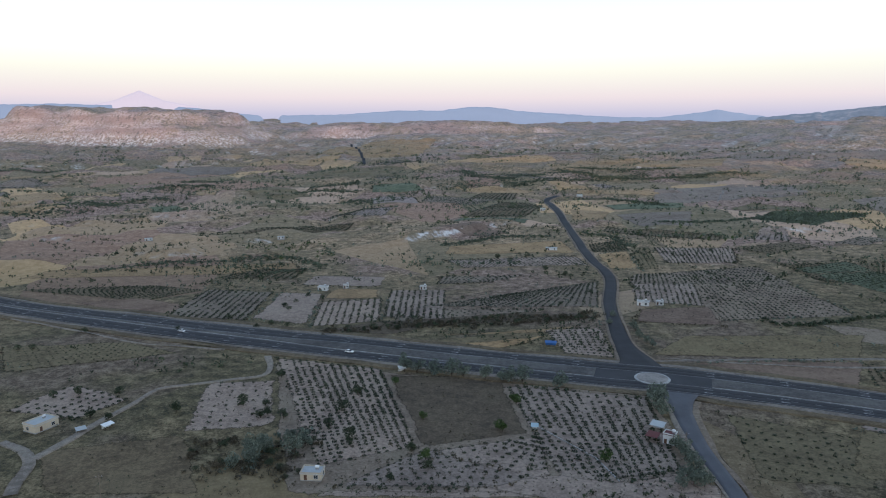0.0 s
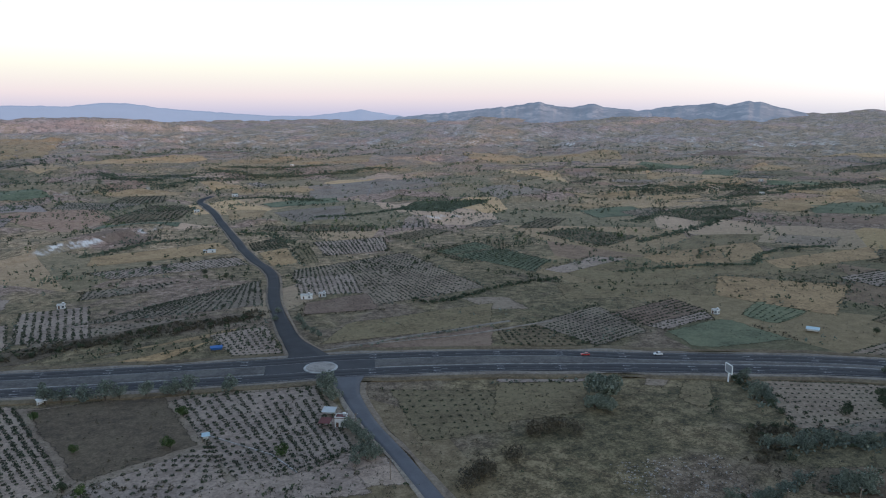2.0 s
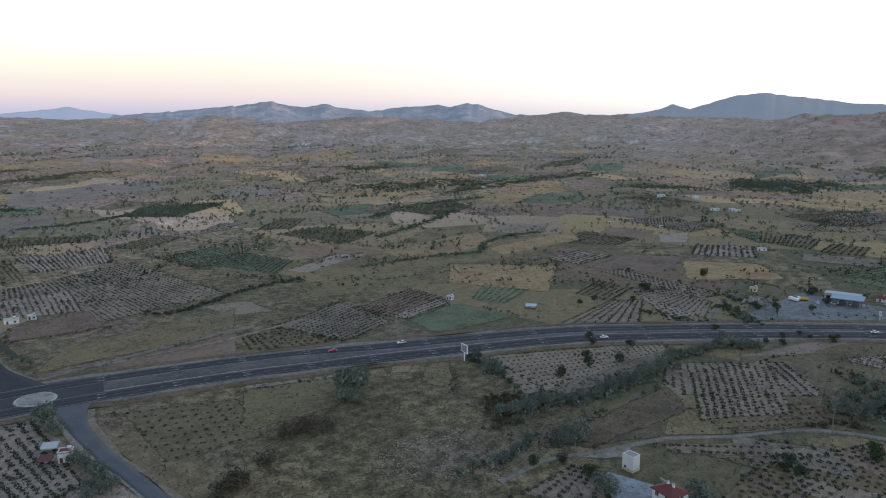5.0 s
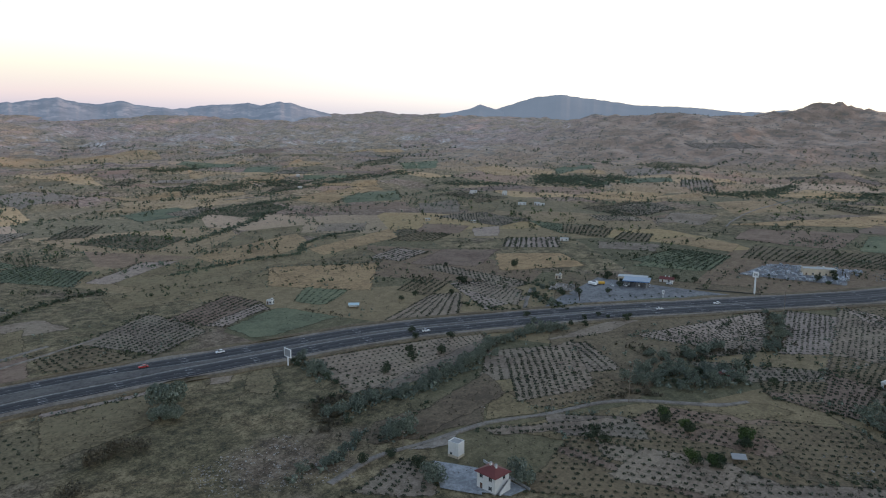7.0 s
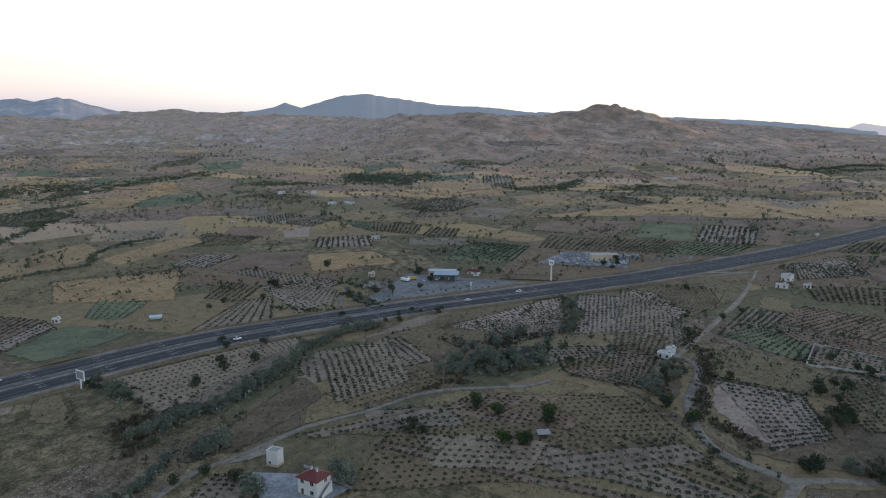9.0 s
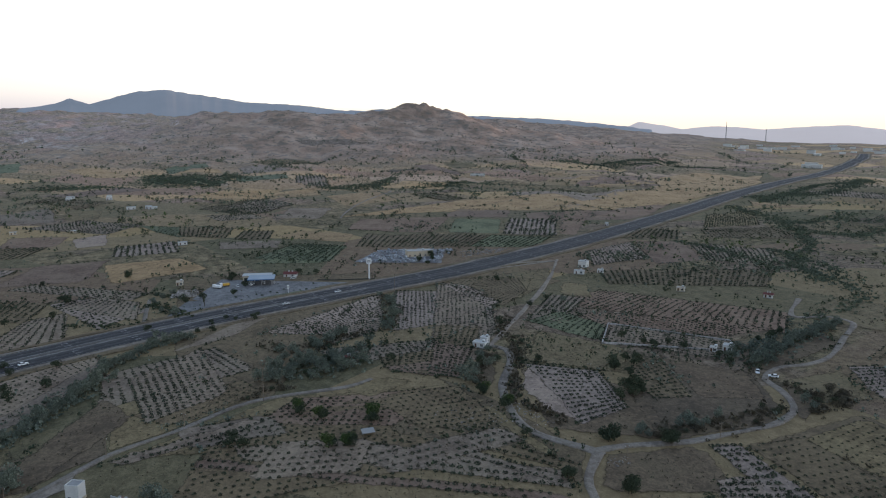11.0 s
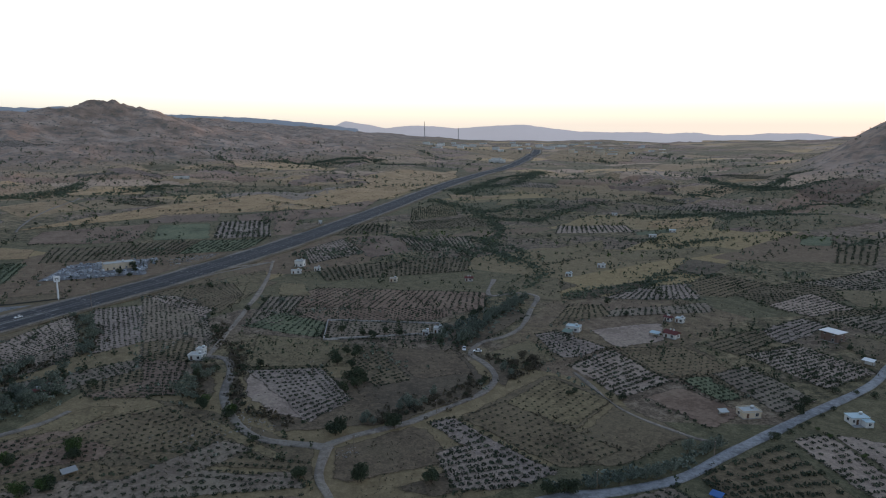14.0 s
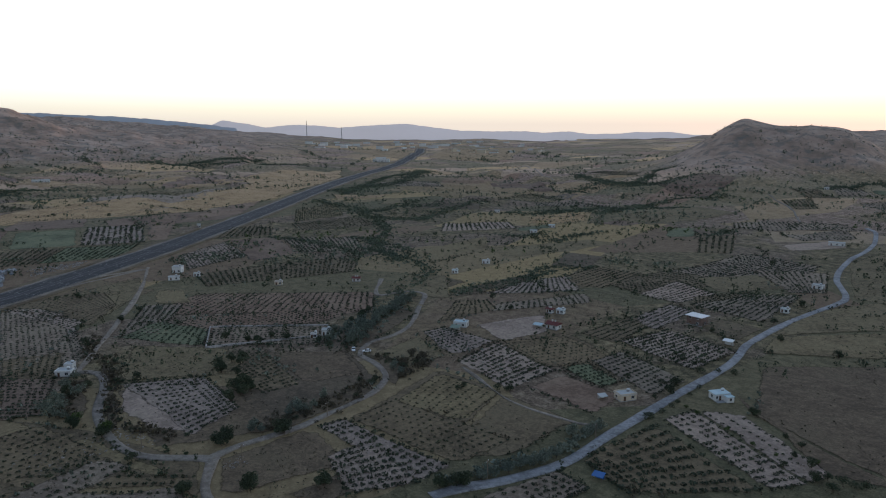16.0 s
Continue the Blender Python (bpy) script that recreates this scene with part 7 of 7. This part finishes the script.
def tall_sign(x, y, high, turn, w, h, label, post=0.35):
    root = tagged(new("roadside_sign"), label, "sign")
    root.matrix_basis = pose(x, y, float(ground_z(x, y)), 0, 0, turn)
    bm = bmesh.new()
    bmesh.ops.create_cone(bm, cap_ends=True, segments=14, radius1=post * 1.2, radius2=post, depth=high - h * 0.5 + 0.5)
    bmesh.ops.translate(bm, verts=bm.verts, vec=(0, 0, (high - h * 0.5 - 0.5) / 2))
    part("post", bm, STEEL, root)
    board = part("board", box((-w / 2, -0.25, high - h), (w / 2, 0.25, high), 0.05), STEEL, root, "white sign board")
    part("mark", box((-w * 0.3, -0.3, high - h * 0.75), (w * 0.3, -0.24, high - h * 0.3), 0.02), GREY, board, "grey painted shape")
    return root


tall_sign(495, 10, 15.5, 271, 3.6, 3.8, "tall white petrol station sign on a post", 0.5)
tall_sign(459, 63, 5.5, 278, 1.4, 2.4, "white price pylon at a petrol station", 0.15)


def billboard(x, y, turn):
    """A bare roadside hoarding: post and a tilted open frame."""
    root = tagged(new("billboard"), "white steel billboard frame on one post", "billboard")
    root.matrix_basis = pose(x, y, float(ground_z(x, y)), 0, 0, turn)
    part("post", box((-0.25, -0.25, -0.5), (0.25, 0.25, 4.4), 0.05), STEEL, root)
    panel = part("panel", box((-2.6, -0.12, 4.4), (2.6, 0.12, 8.0), 0.03), plain("grey_hoarding", (0.25, 0.26, 0.28)), root, "grey empty panel")
    for lo, hi in (((-2.8, -0.2, 4.2), (2.8, 0.2, 4.5)), ((-2.8, -0.2, 7.9), (2.8, 0.2, 8.2)), ((-2.8, -0.2, 4.5), (-2.45, 0.2, 7.9)), ((2.45, -0.2, 4.5), (2.8, 0.2, 7.9))):
        part("frame_bar", box(lo, hi, 0.03), STEEL, panel)


billboard(247, 199, 250)


# ---- stone yard ----
patch("stone_yard", [(556, 24), (606, 2), (606, -56), (548, -46)], plain("blue_grey_grit", (0.185, 0.185, 0.195), grain=2.0, spread=0.3), "pale blue-grey yard strewn with cut stone", "yard", by=0.2, wobble=2.0)
rng = random.Random(5)
STACKS = []
for k in range(4):
    ob = tagged(new("slab_stack"), "stack of pale cut stone slabs in a yard", "stone stack", "stone stacks in the yard")
    for j in range(3 + k):
        w, d = rng.uniform(1.4, 2.8), rng.uniform(0.9, 1.9)
        o = rng.uniform(-0.2, 0.2)
        part("slab", box((-w / 2 + o, -d / 2, 0.32 * j - 0.1), (w / 2 + o, d / 2, 0.32 * j + 0.2), 0.03), STONE, ob)
    STACKS.append(ob)
for k in range(170):
    u, v = rng.random(), rng.random()
    x, y = 556 + 50 * u - 6 * v, 22 - 20 * u - 64 * v
    if math.hypot(x - 578, y + 30) < 13:
        continue
    m = pose(x, y, float(ground_z(x, y)) + 0.35, 0, 0, rng.uniform(0, 180))
    if k < 4:
        STACKS[k].matrix_basis = m
    else:
        copy_thing(STACKS[k % 4], m)


# ---- poles ----
def utility_pole(x, y, high, turn):
    root = tagged(new("utility_pole"), "weathered wooden utility pole with a crossarm", "pole", "poles along tracks")
    root.matrix_basis = pose(x, y, float(ground_z(x, y)), 0, 0, turn)
    bm = bmesh.new()
    bmesh.ops.create_cone(bm, cap_ends=True, segments=8, radius1=0.17, radius2=0.11, depth=high + 0.6)
    bmesh.ops.translate(bm, verts=bm.verts, vec=(0, 0, high / 2 - 0.3))
    part("shaft", bm, WOOD, root)
    arm = part("crossarm", box((-0.9, -0.07, high - 0.7), (0.9, 0.07, high - 0.55), 0.01), WOOD, root)
    for k in (-0.8, 0, 0.8):
        part("insulator", box((k - 0.05, -0.05, high - 0.55), (k + 0.05, 0.05, high - 0.33), 0.01), STEEL, arm)


for x, y, high, turn in [(-104, 196, 7.5, 20), (86, 232, 5, 0), (81, 188, 6.5, 10), (227, 92, 7, 60), (271, 47, 14.5, 70), (248, 72, 6, 60), (449, -8, 14.5, 90), (238, -58, 6, 80),
                         (208, -82, 6.5, 100), (224, -122, 6, 110), (150, -139, 7, 120), (149, -189, 6, 130), (198, 110, 5.5, 60), (629, -75, 12, 90), (290, -93, 6, 100), (179, 120, 5, 50)]:
    utility_pole(x, y, high, turn)


# ---- vehicles ----
def car_model(name, body, label):
    root = tagged(new(name), label, "car", "cars of the valley")
    side = [(-2.1, 0.32), (-2.12, 0.75), (-1.9, 0.9), (-1.35, 0.95), (1.1, 0.9), (1.95, 0.74), (2.1, 0.55), (2.08, 0.3)]
    v = [(x, s * 0.86, z) for s in (-1, 1) for x, z in side]
    n = len(side)
    part("body", shell(v, [tuple(range(n)), tuple(range(n, 2 * n))] + [(k, (k + 1) % n, n + (k + 1) % n, n + k) for k in range(n)]), body, root)
    cab = [(-1.75, 0.9), (-1.25, 1.42), (0.15, 1.44), (0.95, 0.9)]
    v = [(x, s * (0.82 if z < 1 else 0.66), z) for s in (-1, 1) for x, z in cab]
    glass = part("cabin", shell(v, [(0, 1, 2, 3), (4, 5, 6, 7)] + [(k, (k + 1) % 4, 4 + (k + 1) % 4, 4 + k) for k in range(4)]), GLASS, root, "dark cabin glass")
    part("roof", box((-1.22, -0.66, 1.41), (0.15, 0.66, 1.47), 0.02), body, glass)
    for wx in (-1.3, 1.3):
        for wy in (-0.8, 0.8):
            bm = bmesh.new()
            bmesh.ops.create_cone(bm, cap_ends=True, segments=14, radius1=0.31, radius2=0.31, depth=0.2)
            bmesh.ops.transform(bm, matrix=pose(wx, wy, 0.31, 90), verts=bm.verts)
            part("wheel", bm, RUBBER, root)
    for wy in (-0.6, 0.6):
        part("headlight", box((2.0, wy - 0.16, 0.55), (2.12, wy + 0.16, 0.68), 0.01), STEEL, root)
    return root


WHITE_CAR = car_model("car", plain("white_car_paint", (0.75, 0.76, 0.78), 0.3), "white saloon car on dark asphalt")
RED_CAR = car_model("car", plain("red_car_paint", (0.35, 0.03, 0.03), 0.3), "red saloon car on dark asphalt")


def on_road(model, x, y, turn, first=False, up=0.46):
    m = pose(x, y, float(lift(x, y, up)), 0, 0, turn)
    if first:
        model.matrix_basis = m
        return model
    return copy_thing(model, m)


on_road(WHITE_CAR, -47, 336, -19, True)
on_road(RED_CAR, 214, 256, 151, True)
for x, y, turn in [(246, 240, 152), (323, 166, -40), (427, 60, -53), (457, 30, 127), (-145, 373, 155)]:
    on_road(WHITE_CAR, x, y, turn)
for x, y, turn in [(281, -174, 60), (287, -170, 150), (478, 100, 20), (482, 92, 30), (500, 65, 100)]:
    tagged(on_road(WHITE_CAR, x, y, turn, up=0.15), "white saloon car parked on bare ground")


def truck(x, y, turn, paint_):
    root = tagged(new("truck"), "small truck with a yellow load bed parked on a forecourt", "truck")
    root.matrix_basis = pose(x, y, float(lift(x, y, 0.16)), 0, 0, turn)
    part("cab", box((1.6, -1.1, 0.5), (3.4, 1.1, 2.6), 0.15), STEEL, root, "white cab")
    part("windscreen", box((3.36, -0.95, 1.6), (3.43, 0.95, 2.4), 0.02), GLASS, root)
    part("load_bed", box((-3.2, -1.15, 0.8), (1.5, 1.15, 2.3), 0.06), paint_, root)
    part("chassis", box((-3.2, -0.8, 0.4), (3.2, 0.8, 0.8), 0.04), RUBBER, root)
    for wx in (-2.3, 2.4):
        for wy in (-0.95, 0.95):
            bm = bmesh.new()
            bmesh.ops.create_cone(bm, cap_ends=True, segments=14, radius1=0.45, radius2=0.45, depth=0.3)
            bmesh.ops.transform(bm, matrix=pose(wx, wy, 0.45, 90), verts=bm.verts)
            part("wheel", bm, RUBBER, root)


truck(479, 109, 120, YELLOW)
truck(474, 113, 60, STEEL)


# ---- stones ----
def stones(corners, count, size, label, seed):
    rng = np.random.default_rng(seed)
    p = np.array(corners, float)
    u, v = rng.random((count, 1)), rng.random((count, 1))
    q = p[0] * (1 - u) * (1 - v) + p[1] * u * (1 - v) + p[2] * u * v + p[3] * (1 - u) * v
    half = size * rng.uniform(0.4, 1.3, count) ** 1.5
    a, b = tufts(q[:, 0], q[:, 1], half, half * 0.9, 7, seed, 0.75, -0.1)
    tagged(quads_object("stones", a, b, RUBBLE), label, "stones", kind="stuff")


stones([(150, 165), (187, 152), (172, 112), (140, 140)], 750, 0.26, "pale loose stones on a grassy slope", 301)
stones([(255, -20), (262, -60), (240, -66), (234, -25)], 300, 0.35, "pale loose stones on a bank", 302)
stones([(210, -76), (213, -84), (206, -84), (205, -76)], 70, 0.4, "pale rubble heap at a track junction", 303)
stones([(452, 122), (470, 122), (468, 136), (450, 138)], 220, 1.0, "pale rubble heap beside a forecourt", 304)
stones([(556, 24), (606, 2), (606, -56), (548, -46)], 900, 0.7, "pale cut stone rubble strewn over a yard", 305)
stones([(600, -66), (606, -110), (590, -100), (570, -66)], 260, 0.6, "pale rubble on the verge of a highway", 306)


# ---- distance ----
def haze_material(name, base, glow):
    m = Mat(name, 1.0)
    # the haze before the slopes is put in as an even glow on them
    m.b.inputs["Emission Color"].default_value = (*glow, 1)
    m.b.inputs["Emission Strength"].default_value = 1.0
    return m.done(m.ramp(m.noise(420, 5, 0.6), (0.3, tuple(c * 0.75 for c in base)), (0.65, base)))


def distant_ridge(reach, points, material, label, rough=5.0):
    """A far mountain ridge: bearings and elevations of its crest, with slopes down to the land on both sides."""
    b = np.arange(points[0][0] - 2.0, points[-1][0] + 2.0, 0.06)
    points = [(points[0][0] - 2.0, points[0][1] - 0.9), *points, (points[-1][0] + 2.0, points[-1][1] - 0.9)]
    e = np.interp(b, [p[0] for p in points], [p[1] for p in points])
    k = np.ones(5) / 5
    e = np.convolve(np.pad(e, 2, mode="edge"), k, "valid")
    crest = 110 + reach * np.tan(np.radians(e)) + rough * fbm(b * 2.2, b * 0 + reach, 2, 91)
    ends = np.minimum(smooth(b[0], b[0] + 2.0, b), smooth(b[-1], b[-1] - 2.0, b))
    rows = []
    for share, shift in ((0.0, -750), (0.35, -520), (0.6, -300), (0.8, -150), (0.94, -50), (1.0, 0), (0.5, 60), (0.0, 90)):
        r = reach + shift + 30 * fbm(b * 0.3, b * 0 + share * 0.8, 2, 93)
        x, y = r * np.sin(np.radians(b)), r * np.cos(np.radians(b))
        low = np.full_like(b, -20.0)
        z = low + (crest - low) * (share**0.8) * (0.02 + 0.98 * ends) + (rough * 2.5 * fbm(x / 330, y / 330, 3, 95) if 0 < share < 1 else 0)
        rows.append(np.stack([x, y, z], -1))
    verts = np.stack(rows, 0)
    ob = mesh_object("distant_mountain", verts.reshape(-1, 3).tolist(), grid_faces(len(rows), len(b)).tolist(), material, True)
    tagged(ob, label, "mountain", kind="structure")


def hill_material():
    m = Mat("hazy_rocky_hill", 1.0)
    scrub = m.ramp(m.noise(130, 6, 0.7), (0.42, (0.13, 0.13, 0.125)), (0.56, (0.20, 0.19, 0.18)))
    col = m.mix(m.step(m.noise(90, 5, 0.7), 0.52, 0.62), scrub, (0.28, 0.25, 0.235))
    # blue-grey emission imitates haze over the rock
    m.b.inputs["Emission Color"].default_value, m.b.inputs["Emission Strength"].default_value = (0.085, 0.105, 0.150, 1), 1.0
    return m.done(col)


ROCKY_HAZE = hill_material()
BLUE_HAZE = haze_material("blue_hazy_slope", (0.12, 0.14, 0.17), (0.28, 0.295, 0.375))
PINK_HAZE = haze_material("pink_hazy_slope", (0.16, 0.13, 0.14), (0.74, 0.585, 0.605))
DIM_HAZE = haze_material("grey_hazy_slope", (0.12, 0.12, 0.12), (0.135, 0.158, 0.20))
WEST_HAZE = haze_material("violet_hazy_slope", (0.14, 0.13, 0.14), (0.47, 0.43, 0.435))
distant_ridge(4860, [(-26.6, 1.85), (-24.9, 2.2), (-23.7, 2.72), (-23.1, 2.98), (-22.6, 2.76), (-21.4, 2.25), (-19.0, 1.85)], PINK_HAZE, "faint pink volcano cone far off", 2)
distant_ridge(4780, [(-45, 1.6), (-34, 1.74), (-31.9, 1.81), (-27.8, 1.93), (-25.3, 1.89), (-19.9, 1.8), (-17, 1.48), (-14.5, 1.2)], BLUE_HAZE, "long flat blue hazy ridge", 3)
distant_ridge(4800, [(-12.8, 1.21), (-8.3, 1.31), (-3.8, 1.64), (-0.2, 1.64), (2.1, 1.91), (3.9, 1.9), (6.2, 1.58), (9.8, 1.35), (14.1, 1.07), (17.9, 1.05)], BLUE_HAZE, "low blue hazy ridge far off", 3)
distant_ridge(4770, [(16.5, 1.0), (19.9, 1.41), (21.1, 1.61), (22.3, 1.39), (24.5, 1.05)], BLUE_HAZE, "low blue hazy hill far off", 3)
distant_ridge(4600, [(24.0, 1.0), (29, 1.43), (32.6, 1.8), (35.5, 2.16), (36.6, 1.9), (37.8, 1.73), (38.9, 1.95), (39.6, 2.04), (40.5, 1.73), (44, 1.35)], ROCKY_HAZE, "grey-blue rocky ridge with two peaks", 6)
distant_ridge(4700, [(41.6, 1.3), (43.9, 1.55), (45.7, 1.81), (47.5, 1.85), (48.6, 1.98), (49.5, 1.8), (51.5, 1.3)], ROCKY_HAZE, "grey-blue flat-topped hill", 4)
distant_ridge(4640, [(48, 1.2), (50, 1.93), (50.9, 2.1), (52, 1.96), (53.1, 1.61), (54.8, 1.2)], ROCKY_HAZE, "grey-blue domed hill", 4)
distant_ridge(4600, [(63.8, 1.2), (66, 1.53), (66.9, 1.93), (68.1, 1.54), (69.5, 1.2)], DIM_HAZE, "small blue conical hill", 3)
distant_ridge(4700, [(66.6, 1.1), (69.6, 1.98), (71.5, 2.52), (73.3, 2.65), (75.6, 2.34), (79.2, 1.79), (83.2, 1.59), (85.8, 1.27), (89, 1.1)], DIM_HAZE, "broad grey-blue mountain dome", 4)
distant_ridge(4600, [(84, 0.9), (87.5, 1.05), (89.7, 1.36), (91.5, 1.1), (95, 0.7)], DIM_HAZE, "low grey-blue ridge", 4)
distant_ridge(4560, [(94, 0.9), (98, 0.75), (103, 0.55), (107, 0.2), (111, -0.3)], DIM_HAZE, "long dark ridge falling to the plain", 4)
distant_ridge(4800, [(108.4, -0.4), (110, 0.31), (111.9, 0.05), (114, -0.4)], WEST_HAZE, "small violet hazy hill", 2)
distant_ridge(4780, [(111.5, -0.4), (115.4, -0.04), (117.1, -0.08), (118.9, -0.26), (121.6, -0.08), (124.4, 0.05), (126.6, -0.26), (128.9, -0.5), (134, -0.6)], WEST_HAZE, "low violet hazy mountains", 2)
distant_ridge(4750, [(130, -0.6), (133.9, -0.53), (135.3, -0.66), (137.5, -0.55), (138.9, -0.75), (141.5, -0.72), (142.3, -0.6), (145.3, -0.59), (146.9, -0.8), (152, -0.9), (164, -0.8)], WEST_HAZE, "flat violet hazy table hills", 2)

# town on the plain
rng = random.Random(9)
for k in range(46):
    b, r = rng.uniform(116.5, 136), rng.uniform(2500, 3300)
    x, y = r * math.sin(radians(b)), r * math.cos(radians(b))
    if off_line(np.array(x), np.array(y), HIGHWAY) < 60:
        continue
    root = tagged(new("town_building"), "pale town building far off on the plain", "building", "buildings of the far town")
    w, d, h = rng.uniform(14, 40), rng.uniform(10, 18), rng.choice((6, 7, 9, 13))
    root.matrix_basis = pose(x, y, float(ground_z(x, y)), 0, 0, rng.choice((b * -1 + 180, b * -1 + 205, b * -1 + 160)))
    part("wall", box((-w / 2, -d / 2, -3), (w / 2, d / 2, h), 0.1), PLASTER[rng.choice(("white", "white", "beige"))], root)
    part("roof", box((-w / 2 - 0.4, -d / 2 - 0.4, h), (w / 2 + 0.4, d / 2 + 0.4, h + 0.6), 0.1), ROOF[rng.choice(("pale", "white", "red"))], root)
    for level in range(int(h / 3)):
        for j in range(3):
            part("window_band", box((-w / 2 + w * (j + 0.15) / 3, -d / 2 - 0.12, 1 + 3 * level), (-w / 2 + w * (j + 0.85) / 3, -d / 2 + 0.05, 2.4 + 3 * level), 0), GLASS, root)


def lattice_mast(x, y, high):
    root = tagged(new("radio_mast"), "thin grey lattice mast on a far ridge", "mast")
    root.matrix_basis = pose(x, y, float(ground_z(x, y)))
    for sx, sy in ((-1, -1), (1, -1), (1, 1), (-1, 1)):
        part("leg", shell([(sx * a + i, sy * a + j, z) for a, z in ((2.2, -2), (0.4, high)) for i in (-0.35, 0.35) for j in (-0.35, 0.35)],
                          [(0, 1, 3, 2), (4, 5, 7, 6), (0, 1, 5, 4), (1, 3, 7, 5), (3, 2, 6, 7), (2, 0, 4, 6)]), GREY, root)
    for k in range(6):
        a, z = 2.2 - 0.3 * k, high * k / 6
        part("brace", box((-a, -0.2, z), (a, 0.2, z + 0.4), 0), GREY, root)


lattice_mast(3600, -1790, 95)
lattice_mast(3600, -2010, 70)
